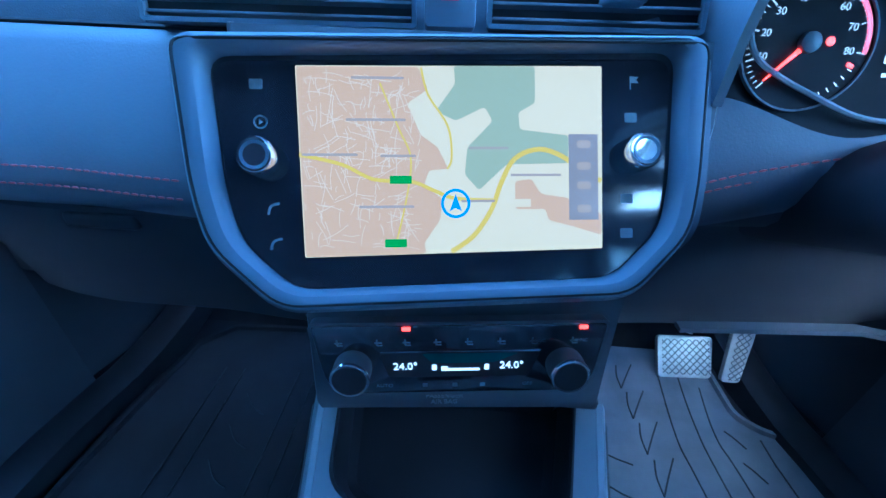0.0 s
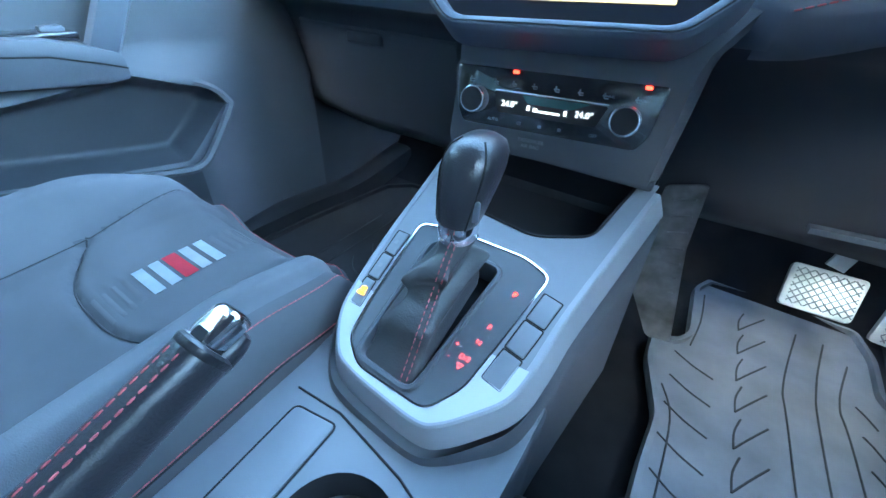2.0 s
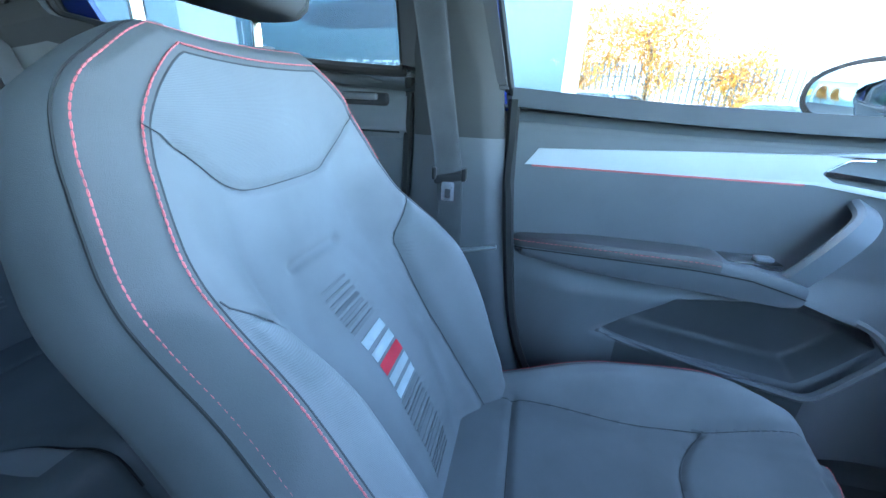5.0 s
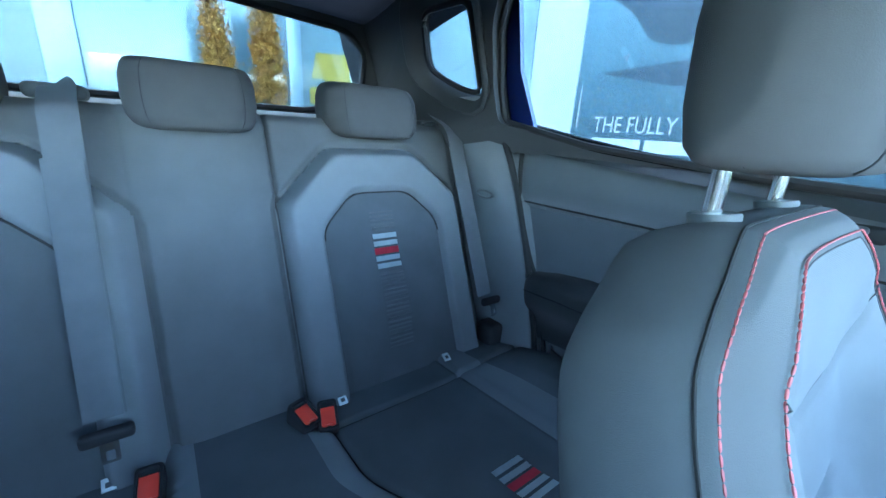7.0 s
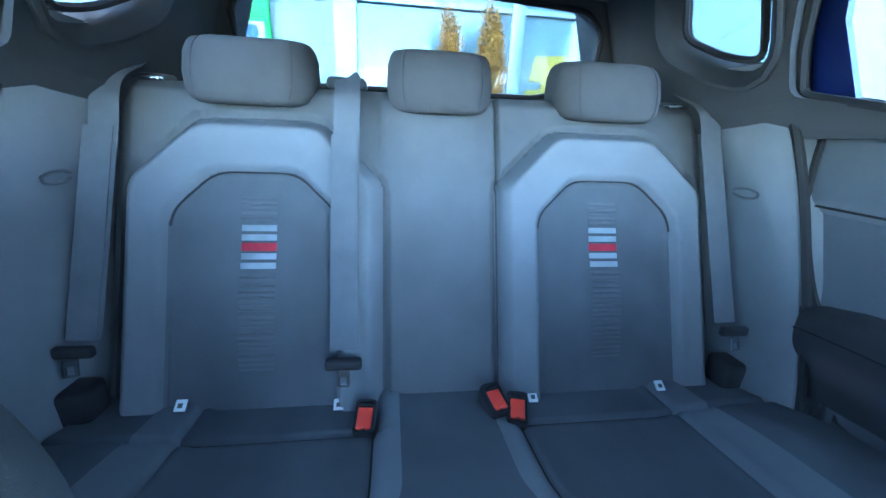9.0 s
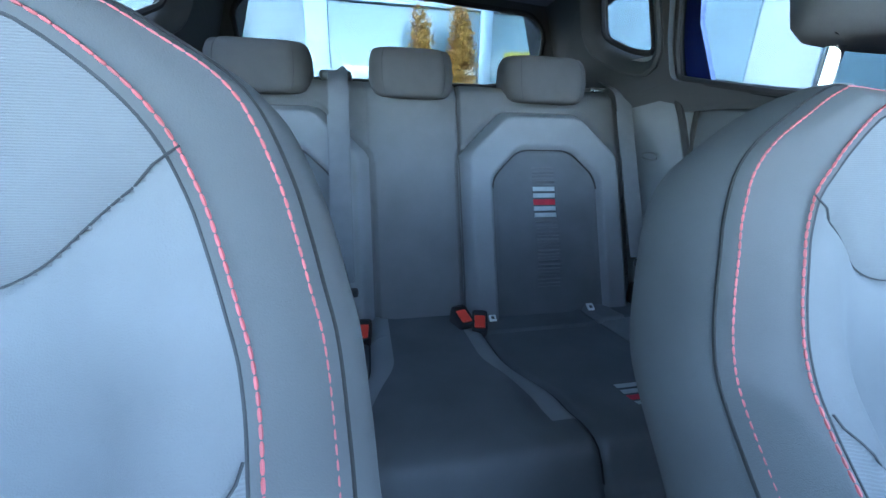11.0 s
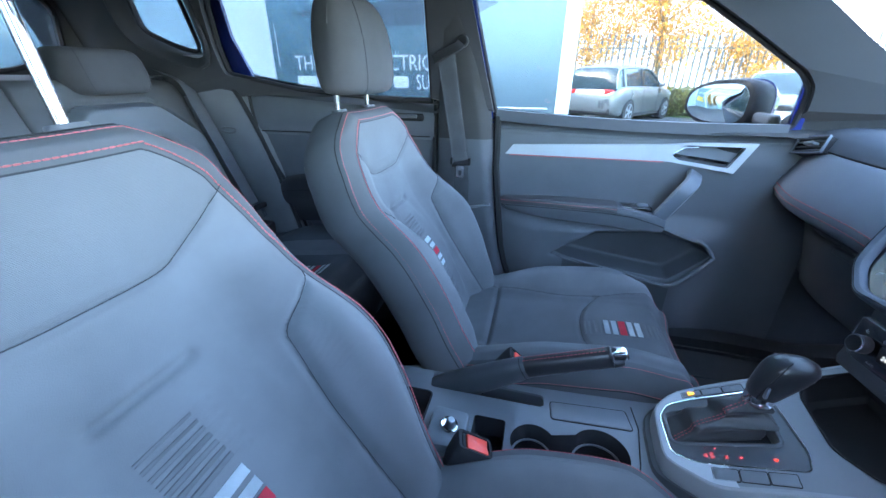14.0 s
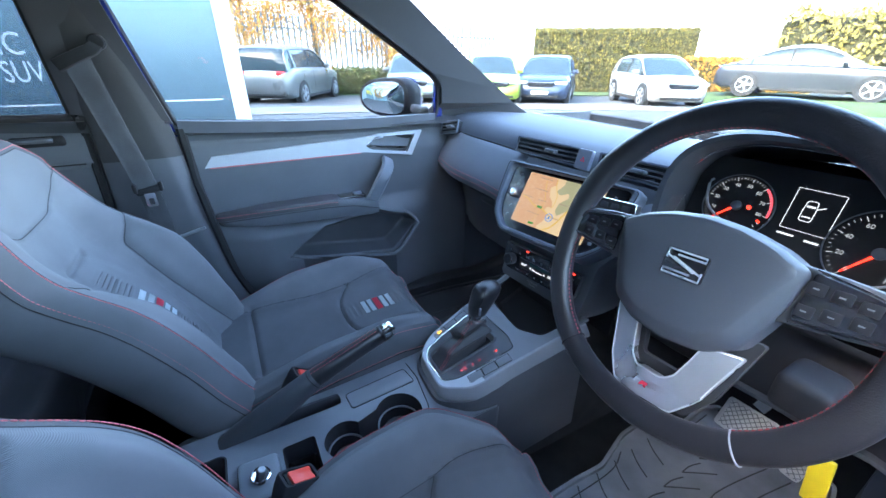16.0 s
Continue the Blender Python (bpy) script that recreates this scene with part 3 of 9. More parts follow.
# ---- front seats ----
def padded(name, grid, n_of, profile, regions, parent, edge_material, label=""):
    """grid[i][j]: front points, rows from bottom to top. The left, top and right borders roll back along n_of.
    regions(i, j) names the material of each front face. Returns the border line and the ring of the outer seam."""
    rows, cols = len(grid), len(grid[0])
    groups = {}
    for i in range(rows - 1):
        for j in range(cols - 1):
            groups.setdefault(regions(i, j), []).append((i, j))
    for (nm, mt, lab), cells in groups.items():
        bm, made = bmesh.new(), {}

        def vert(i, j):
            if (i, j) not in made:
                made[i, j] = bm.verts.new(grid[i][j])
            return made[i, j]

        for i, j in cells:
            bm.faces.new((vert(i, j), vert(i, j + 1), vert(i + 1, j + 1), vert(i + 1, j)))
        part(nm, bm, mt, parent, lab, 60)
    border = [grid[i][0] for i in range(rows)] + [grid[-1][j] for j in range(1, cols - 1)] + [grid[i][-1] for i in range(rows - 1, -1, -1)]
    m = len(border)
    out = []
    for k in range(m):
        a, b = border[max(k - 3, 0)], border[min(k + 3, m - 1)]
        t = (b - a).normalized()
        out.append(t.cross(n_of).normalized() * -1)
    along = [0.0]
    for a, b in zip(border, border[1:]):
        along.append(along[-1] + (b - a).length)
    soft_out = []
    for k in range(m):
        v = Vector()
        for j in range(max(0, k - 14), min(m, k + 15)):
            v += out[j] * math.exp(-((along[j] - along[k]) / 0.014) ** 2)
        soft_out.append(v.normalized())
    out = soft_out
    if (out[0]).dot(border[0] - border[-1]) < 0:
        out = [-o for o in out]
    rings = []
    for step in profile:
        reach = [step(p) if callable(step) else step for p in border]
        rings.append([p + o * a - n_of * b for p, o, (a, b) in zip(border, out, reach)])
    bm = loft(rings, closed=False)
    last = rings[-1]
    half = m // 2
    bm2 = bmesh.new()
    L = [bm2.verts.new(p) for p in last]
    for k in range(half):
        a, b, c, d = k, k + 1, m - 2 - k, m - 1 - k
        if len({a, b, c, d}) == 4 and b < c:
            bm2.faces.new((L[a], L[b], L[c], L[d]))
    part("seat_side", join(bm, bm2), edge_material, parent, label, 60)
    return border, out


def groove(d, width, depth):
    return -depth * math.exp(-(d / width) ** 2)


def seg_dist(p, a, b):
    ax, ay = a
    bx, by = b
    t = ((p[0] - ax) * (bx - ax) + (p[1] - ay) * (by - ay)) / ((bx - ax) ** 2 + (by - ay) ** 2)
    t = min(1, max(0, t))
    return math.hypot(p[0] - ax - t * (bx - ax), p[1] - ay - t * (by - ay))


LEANING = radians(26)
BACK_UP = Vector((0, -math.sin(LEANING), math.cos(LEANING)))
BACK_FWD = Vector((0, math.cos(LEANING), math.sin(LEANING)))
BACK_BASE = Vector((-0.325, -0.478, 0.535))
FRONT_HALF = [(-0.02, 0.178), (0.04, 0.184), (0.083, 0.1895), (0.128, 0.1955), (0.173, 0.2015), (0.216, 0.2065), (0.258, 0.209), (0.293, 0.2075), (0.337, 0.2015), (0.386, 0.1935), (0.431, 0.1865), (0.456, 0.1795), (0.481, 0.1725), (0.505, 0.1645), (0.533, 0.1515), (0.547, 0.141), (0.56, 0.1275), (0.572, 0.1125), (0.581, 0.099)]
BOLSTER = [(0, 0.066), (0.083, 0.066), (0.173, 0.074), (0.238, 0.075), (0.276, 0.072), (0.311, 0.064), (0.337, 0.054), (0.362, 0.042), (0.386, 0.031), (0.408, 0.023), (0.431, 0.018), (0.456, 0.014), (0.481, 0.012), (0.505, 0.007), (0.545, 0.0), (0.6, 0.0)]
# the side strip between the two rows of stitching: how far it reaches outwards and back
GUSSET_OUT = [(0.0, 0.044), (0.08, 0.038), (0.15, 0.031), (0.2, 0.0285), (0.25, 0.027), (0.34, 0.0285), (0.377, 0.0315), (0.41, 0.033), (0.446, 0.035), (0.484, 0.037), (0.516, 0.039), (0.54, 0.04), (0.56, 0.034), (0.58, 0.03)]
GUSSET_BACK = [(0.0, 0.024), (0.1, 0.0265), (0.2, 0.029), (0.34, 0.029), (0.377, 0.026), (0.41, 0.024), (0.446, 0.02), (0.484, 0.017), (0.516, 0.016), (0.56, 0.014), (0.58, 0.013)]
NOTCH = [(0.0, 0.468), (0.055, 0.469), (0.08, 0.474), (0.12, 0.498), (0.165, 0.529), (0.2, 0.552)]


def seam_u(w):
    return 0.13 + 0.006 * smooth(0.2, 0.34, w) + max(0, table(FRONT_HALF, w) - 0.136) * smooth(0.325, 0.4, w) ** 1.3


def notch_w(u):
    return table(NOTCH, abs(u))


def gusset(p, k, a=0.0, b=0.0):
    """Outward and backward reach at share k of the side strip, and a, b past it."""
    w = (p - BACK_BASE).dot(BACK_UP)
    o, r = table(GUSSET_OUT, w), table(GUSSET_BACK, w)
    swell = 0.004 * math.sin(math.pi * k) if k < 1 else 0.0
    return o * k + a, r * (k ** 1.5) - swell * 0.6 + b


def back_height(u, w):
    F = table(FRONT_HALF, w)
    a = abs(u) / F
    f = table(BOLSTER, w) * smooth(0.5, 0.9, a) + 0.008 * a * a + 0.018 * smooth(0.47, 0.57, w)
    f -= 0.004 * smooth(0.93, 1.0, a) * (1 - smooth(0.4, 0.5, w))
    f += 0.015 * math.exp(-((a - 0.84) / 0.09) ** 2) * smooth(0.0, 0.08, w) * smooth(0.37, 0.28, w)
    f -= 0.02 * math.exp(-((w - 0.375) / 0.1) ** 2) * (1 - smooth(0.5, 0.95, a))
    f += 0.012 * smooth(0.0, 0.1, w) * smooth(0.32, 0.2, w) * (1 - smooth(0.3, 0.6, a))
    if w < 0.402:
        f += groove(abs(u) - seam_u(w), 0.005, 0.008) * (1 - smooth(0.86, 0.97, a))
    f += groove(w - notch_w(u), 0.0045, 0.006) * (1 - smooth(0.86, 0.97, a)) + 0.004 * smooth(0.0, 0.03, w - notch_w(u))
    f += groove(seg_dist((u, w), (-0.05, 0.38), (0.05, 0.38)), 0.006, 0.007)
    f += groove(seg_dist((abs(u), w), (0.05, 0.377), (0.085, 0.31)), 0.014, 0.003)
    if abs(u) < 0.036 and 0.05 < w < 0.355 and not 0.175 < w < 0.27:
        f += 0.0012 * math.sin(w * math.tau / 0.0125) * smooth(0.036, 0.031, abs(u)) * smooth(0.05, 0.09, w) * smooth(0.355, 0.33, w)
    return f


def back_point(u, w, lift=0.0):
    return BACK_BASE + Vector((u, 0, 0)) + BACK_UP * w + BACK_FWD * (back_height(u, w) + lift)


def cloth_bars(spot, parent, size=0.058, step=0.0185, tall=0.0125, lift=0.0016):
    """Five woven bars, the middle one red; spot(a, b) lies on the cloth."""
    for k in range(-2, 3):
        h = tall * (1.3 if k == 0 else 1.0)
        c = k * step
        rows = [[spot(size * (q - 0.5), c + h * (r - 0.5)) for q in np.linspace(0, 1, 7)] for r in np.linspace(0, 1, 5)]
        bm = loft(rows, closed=False)
        bmesh.ops.solidify(bm, geom=bm.faces[:], thickness=0.0008)
        part("woven_bar", bm, LOGO_RED if k == 0 else LOGO_GREY, parent, "red woven bar" if k == 0 else "light grey woven bar")


def embossed_ribs(spot, parent, size, spots):
    """Fine embossed ribs that fade out above and below the bars."""
    for b, k in spots:
        bm = loft([[spot(size * q, b + (0.0018 + 0.0018 * k) * r) + lift for q in np.linspace(-0.5, 0.5, 13)] for r, lift in ((-1, Vector((0, -0.0004, -0.0004))), (-0.6, Vector((0, 0.0011, 0.0011))), (0.6, Vector((0, 0.0011, 0.0011))), (1, Vector((0, -0.0004, -0.0004))))], closed=False)
        part("woven_rib", bm, RIB, parent)


def rib_spots(near, step, n):
    return [(sg * (near + step * k), 1 - k / n) for sg in (-1, 1) for k in range(n)]


CUSH_HALF = [(-0.5, 0.195), (-0.4, 0.207), (-0.2, 0.212), (-0.08, 0.207), (-0.02, 0.195), (0.02, 0.178), (0.045, 0.155)]


def panel_y(u):
    """Rear seam of the cushion's front panel."""
    return -0.175 + 0.05 * (abs(u) / 0.128) ** 3


def cush_height(u, y):
    F = table(CUSH_HALF, y)
    a = abs(u) / F
    z = 0.553 + 0.03 * smooth(-0.45, -0.02, y) + 0.012 * a * a
    z += (0.052 * smooth(-0.5, -0.25, y) * (1 - 0.75 * smooth(-0.12, 0.05, y)) + 0.012) * smooth(0.5, 0.86, a)
    z -= 0.014 * smooth(0.92, 1.0, a)
    z -= 0.055 * smooth(-0.01, 0.052, y) ** 1.6
    rear = panel_y(u) if abs(u) < 0.128 else None
    if rear is not None and y < -0.1:
        z += groove(y - rear, 0.005, 0.009)
    if y > -0.125:
        z += groove(abs(u) - 0.128 - 0.02 * smooth(-0.16, 0.05, y), 0.005, 0.009)
    if y <= -0.125:
        z += groove(abs(u) - 0.128 - 0.02 * smooth(-0.2, -0.45, y), 0.005, 0.006)
    z += groove(y + 0.405, 0.006, 0.008) if abs(u) < 0.15 else 0
    z += 0.005 * smooth(-0.16, -0.12, y) * smooth(0.125, 0.11, abs(u))
    if abs(u) < 0.034 and 0.05 < abs(y + 0.072) < 0.1:
        z += 0.0012 * math.sin(y * math.tau / 0.0135) * smooth(0.034, 0.03, abs(u)) * smooth(0.1, 0.07, abs(y + 0.072))
    return z


def cush_point(u, y, lift=0.0):
    return Vector((BACK_BASE.x + u, y, cush_height(u, y) + lift))


def front_seat(slide=0.0, emblem=0.007, raised=0.0, door=-1):
    seat = thing("car_seat", (BACK_BASE.x, -0.25, 0.34), "dark grey cloth sports seat with red double stitching and striped emblem", "car seat", "front seats")
    UP = Vector((0, 0, 1))

    def cp(u, y, lift=0.0):
        """A place on this seat's cushion, its front drawn back by slide."""
        k = 1 - 4 * slide * smooth(-0.1, 0.045, y)
        return cush_point(u, y, lift) - Vector((u * (1 - k), slide * smooth(-0.45, -0.05, y), 0))

    # backrest
    ws_ = np.concatenate([np.linspace(-0.02, 0.51, 146), np.linspace(0.514, 0.581, 22)])
    us = np.linspace(-1, 1, 121)
    grid = [[back_point(u * table(FRONT_HALF, w), w) for u in us] for w in ws_]

    def area(i, j):
        w = (ws_[i] + ws_[i + 1]) / 2
        u = (us[j] + us[j + 1]) / 2 * table(FRONT_HALF, w)
        if w > notch_w(u):
            return ("headpanel", MESH_CLOTH, "lighter grey ribbed cloth panel")
        if w < 0.4 and abs(u) > seam_u(w):
            return ("bolster_right" if u > 0 else "bolster_left", MESH_CLOTH, "lighter grey ribbed cloth side bolster")
        return ("backrest", FABRIC_MID, "")

    profile = [lambda p, k=k: gusset(p, k) for k in (0.0, 0.06, 0.15, 0.3, 0.5, 0.7, 0.86, 0.95, 1.0)]
    profile += [lambda p, a=a, b=b: gusset(p, 1.0, a, b) for a, b in ((0.003, 0.0055), (0.007, 0.013), (0.0115, 0.026), (0.0145, 0.045), (0.0145, 0.066), (0.01, 0.084), (-0.004, 0.098), (-0.03, 0.105))]
    border, out = padded("backrest", grid, BACK_FWD, profile, area, seat, FABRIC, "dark cloth seat side and back")

    def off(k, a=0.0, b=0.0, every=1):
        """A line along the side strip, at share k of its width."""
        return [p + o * g[0] - BACK_FWD * g[1] for p, o, g in ((p, o, gusset(p, k, a, b)) for p, o in zip(border[::every], out[::every]))]

    inner = off(0.0, 0.0065, -0.002)
    keep = [k for k, p in enumerate(inner) if (p.x - BACK_BASE.x) * door < 0.0 or p.z > BACK_BASE.z + 0.42]
    part("inner_stitching", stitches([inner[k] for k in keep], 0.0056, 0.0007, 0.0009), THREAD, seat, "red contrast stitching")
    part("outer_stitching", stitches(off(1.0, -0.0015, -0.0012), 0.0056, 0.0007, 0.0009), THREAD, seat, "red contrast stitching")
    part("piping", tube(off(1.0, 0.0043, 0.0075, 2), 0.0012, 5), SEAL, seat, "dark piped seam")
    part("inner_seam", tube(off(0.0, 0.0005, 0.0002, 2), 0.0009, 5), SEAM, seat, "dark sewn seam")
    for s in (-1, 1):
        pts = [back_point(s * seam_u(w), w, 0.0026) for w in np.linspace(0.0, 0.398, 60)]
        part("seam", tube(pts, 0.0007, 5), SEAM, seat, "dark sewn seam")
    part("notch_seam", tube([back_point(u, notch_w(u), 0.0018) for u in np.linspace(-0.163, 0.163, 60)], 0.0006, 5), SEAM, seat, "dark sewn seam")
    cloth_bars(lambda a, b: back_point(a + emblem, 0.222 + b, 0.0016), seat)
    embossed_ribs(lambda a, b: back_point(a + emblem, 0.222 + b, 0.0), seat, 0.06, [(-0.052 - 0.0085 * k, 1 - k / 24) for k in range(15)] + [(0.056 + 0.0095 * k, 1 - k / 8) for k in range(7)])
    # cushion
    ys = np.concatenate([np.linspace(-0.52, 0.0, 110), np.linspace(0.004, 0.045, 14)])
    us2 = np.linspace(-1, 1, 101)
    grid = [[cp(u * table(CUSH_HALF, y), y) for u in us2] for y in ys]

    def area2(i, j):
        y = (ys[i] + ys[i + 1]) / 2
        u = abs((us2[j] + us2[j + 1]) / 2 * table(CUSH_HALF, y))
        edge = 0.128 + (0.02 * smooth(-0.16, 0.05, y) if y > -0.165 else 0.02 * smooth(-0.2, -0.45, y))
        if u <= edge:
            return ("cushion", CUSHION, "")
        return ("cushion_bolster_left" if us2[j] < 0 else "cushion_bolster_right", FABRIC_MID, "grey cloth cushion bolster")

    prof2 = [(0, 0), (0.006, 0.001), (0.014, 0.006), (0.021, 0.015), (0.025, 0.028), (0.027, 0.045), (0.026, 0.07), (0.02, 0.1), (0.008, 0.13), (-0.02, 0.15)]
    border, out = padded("cushion", grid, UP, prof2, area2, seat, FABRIC, "dark cloth cushion side")
    part("cushion_stitching", stitches([p + o * 0.0125 - UP * 0.0035 for p, o in zip(border, out)], r=0.0006), THREAD, seat, "red contrast stitching")
    part("cushion_stitching_low", stitches([p + o * 0.0285 - UP * 0.05 for p, o in zip(border, out)], r=0.0006), THREAD, seat, "red contrast stitching")
    part("cushion_piping", tube([p + o * 0.0275 - UP * 0.054 for p, o in zip(border[::2], out[::2])], 0.001, 5), SEAL, seat, "dark piped seam")
    for s in (-1, 1):
        pts = [cp(s * (0.128 + 0.02 * smooth(-0.16, 0.05, y)), y, 0.001) for y in np.linspace(-0.125, 0.045, 40)]
        part("cushion_seam", tube(pts, 0.0009, 5), SEAM, seat, "dark sewn seam")
        pts = [cp(s * (0.128 + 0.02 * smooth(-0.2, -0.45, y)), y, 0.001) for y in np.linspace(-0.125, -0.5, 50)]
        part("cushion_seam", tube(pts, 0.0007, 5), SEAM, seat, "dark sewn seam")
    part("panel_seam", tube([cp(u, panel_y(u), 0.0026) for u in np.linspace(-0.128, 0.128, 60)], 0.001, 5), SEAM, seat, "dark sewn seam")
    part("rear_seam", tube([cp(u, -0.405, 0.001) for u in np.linspace(-0.14, 0.14, 40)], 0.0007, 5), SEAM, seat, "dark sewn seam")
    cloth_bars(lambda a, b: cp(a + 0.01, -0.078 + b, 0.0016), seat, 0.06, 0.0185, 0.0125)
    embossed_ribs(lambda a, b: cp(a + 0.01, -0.078 + b, 0.0), seat, 0.058, rib_spots(0.054, 0.011, 4))
    # frame, valance and rails
    part("seat_valance", rbox(0.47, 0.46, 0.07, 0.02, 4, Matrix.Translation((BACK_BASE.x, -0.24, 0.405))), HARD, seat, "black plastic seat valance")
    for s in (-1, 1):
        part("seat_rail", rbox(0.04, 0.5, 0.04, 0.006, 2, Matrix.Translation((BACK_BASE.x + s * 0.17, -0.24, 0.36))), HARD, seat, "black steel seat rail")
    # plastic trim on the side towards the console
    xi = BACK_BASE.x - door * 0.213
    line_ = curve([(xi, -0.64, 0.47), (xi, -0.602, 0.493), (xi, -0.565, 0.507), (xi, -0.535, 0.502), (xi, -0.493, 0.482), (xi, -0.446, 0.462), (xi, -0.3, 0.45), (xi, -0.05, 0.45)], 4)
    trim_ = part("side_trim", loft([[p + Vector((door * dx, 0, dz)) for p in line_] for dx, dz in ((0.03, 0.004), (0.006, 0.004), (0.0, 0.0), (-0.003, -0.03), (-0.002, -0.12))], closed=False), HARD, seat, "black plastic seat side trim")
    part("trim_edge", tube([p + Vector((-door * 0.001, 0, 0.002)) for p in line_], 0.003, 6), HARD_GREY, trim_, "lighter rounded trim edge")
    # headrest with its posts
    top = BACK_BASE + BACK_UP * 0.66 - BACK_FWD * 0.055
    rings = []
    for z, hw, d0, d1 in ((0.0, 0.088, -0.03, 0.03), (0.004, 0.104, -0.04, 0.044), (0.014, 0.113, -0.046, 0.052), (0.04, 0.119, -0.05, 0.056), (0.09, 0.12, -0.053, 0.054), (0.13, 0.117, -0.052, 0.047), (0.165, 0.108, -0.048, 0.035), (0.185, 0.096, -0.04, 0.022), (0.195, 0.08, -0.028, 0.008)):
        ring = []
        for k in range(48):
            a = math.tau * k / 48
            c, s_ = math.cos(a), math.sin(a)
            x = hw * math.copysign(abs(c) ** 0.55, c)
            d = (d1 if s_ > 0 else -d0) * math.copysign(abs(s_) ** 0.6, s_)
            d -= 0.012 * (x / hw) ** 2 if s_ > 0 else 0
            ring.append(Vector((BACK_BASE.x - 0.006 + x * 1.07, -0.75 - 0.2 * raised + d * 1.12, 1.124 + raised + z)))
        rings.append(ring)
    part("headrest", loft(rings, True, True), REST, seat, "dark cloth headrest", 50)
    for s in (-1, 1):
        pts = [Vector((BACK_BASE.x - 0.005 + s * 0.078, -0.77 - 0.2 * raised * k / 6, 1.06 + (0.015 + raised / 6) * k)) for k in range(7)]
        part("headrest_post", tube(pts, 0.0065, 12), CHROME, seat, "chrome headrest post")
        pts = [r[9 if s > 0 else 15] + Vector((s * 0.0005, 0.0012, 0)) for r in rings[1:]]
        part("headrest_seam", tube(curve(pts, 4), 0.0007, 5), SEAM, seat, "dark sewn seam")
        part("post_sleeve", spin([(0.016, -0.012), (0.0175, 0.0), (0.0165, 0.002), (0.008, 0.0025)], 24, Matrix.Translation((BACK_BASE.x - 0.005 + s * 0.078, -0.768, 1.091)) @ Matrix.Rotation(LEANING * 0.35, 4, "X")), HARD, seat, "black plastic post sleeve")
    return seat


front_seat()
driver_seat = front_seat(0.07, 0.018, 0.1, 1)
driver_seat.location += Vector((0.688, 0.004, 0.026))
tagged(driver_seat, "dark grey cloth sports seat behind the steering wheel")

# ---- dashboard ----
dash = thing("dashboard", (MID, 0.5, 0.5), "dark soft-touch dashboard with red stitched leatherette band", "dashboard")
TOP = [(0.98, 1.0), (0.82, 1.025), (0.65, 1.043), (0.5, 1.05), (0.42, 1.047), (0.385, 1.04), (0.362, 1.026), (0.352, 1.008), (0.348, 0.999)]
BAND = [(0.349, 0.9965), (0.343, 0.995), (0.333, 0.985), (0.318, 0.965), (0.302, 0.94), (0.288, 0.915), (0.281, 0.897), (0.2785, 0.889), (0.2785, 0.882), (0.28, 0.874), (0.286, 0.862), (0.3, 0.853)]
LOW = [(0.301, 0.8525), (0.33, 0.846), (0.362, 0.83), (0.382, 0.79), (0.395, 0.74), (0.41, 0.68), (0.435, 0.62), (0.48, 0.585), (0.6, 0.58)]


def bulge(x):
    """How far the fascia swings back towards the doors and round the middle."""
    side = 0.05 * smooth(0.45, 0.74, abs(x - MID)) ** 1.5
    return side - 0.012 * smooth(0.35, 0.2, abs(x - MID))


def dash_point(x, yz, k=1.0):
    y, z = yz
    return Vector((x, y + bulge(x) * k, z))


XS = np.linspace(-0.725, 0.735, 70)
def top_row(x):
    """The dash top; before the dials it ends short and rises to their hood."""
    k = smooth(0.15, 0.2, x) * smooth(0.575, 0.535, x)
    return [dash_point(x, (y if y > 0.46 else y + (0.46 - y) * k, z + k * max(0, 1.06 - z) * (y <= 0.46)), 0.6) for y, z in TOP]


part("top_pad", loft([top_row(x) for x in np.linspace(-0.725, 0.735, 150)], closed=False), SOFT, dash, "dark grained soft dash top")
part("leatherette_band", loft([[dash_point(x, p) for p in BAND] for x in XS if x < 0.2], closed=False), PAD, dash, "blue-grey leatherette band")
part("leatherette_band", loft([[dash_point(x, p) + Vector((0, 0.02 * smooth(0.2, 0.3, x), 0.045 * smooth(0.17, 0.32, x))) for p in BAND] for x in XS if x > 0.52], closed=False), PAD, dash, "blue-grey leatherette band")
part("lower_panel", loft([[dash_point(x, p) for p in LOW] for x in XS if x < 0.14], closed=False), LOW_DASH, dash, "dark hard plastic glovebox panel")
part("driver_lower_panel", loft([[dash_point(x, p) + Vector((0, 0.03, 0.0)) for p in [(0.31, 0.872), (0.315, 0.86)] + LOW[1:]] for x in XS if x > 0.12], closed=False), LOW_SHADED, dash, "dark hard plastic knee panel")
for z_i in (6, 8):
    for a, b in ((-0.7, -0.215),):
        pts = [dash_point(x, BAND[z_i]) + Vector((0, -0.001 + (0.02 * smooth(0.2, 0.3, x) if x > 0.1 else 0), 0.045 * smooth(0.17, 0.32, x) if x > 0.1 else 0)) for x in np.linspace(a, b, 60)]
        part("dash_stitching", stitches(pts, 0.006, 0.002, 0.001), THREAD, dash, "red contrast stitching")
for dz in (0.0, -0.0095):
    pts = curve([(0.195, 0.318, 0.896 + dz), (0.24, 0.322, 0.91 + dz), (0.3, 0.325, 0.924 + dz), (0.37, 0.328, 0.938 + dz)], 10)
    part("dash_stitching", stitches(pts, 0.006, 0.002, 0.001), THREAD, dash, "red contrast stitching")
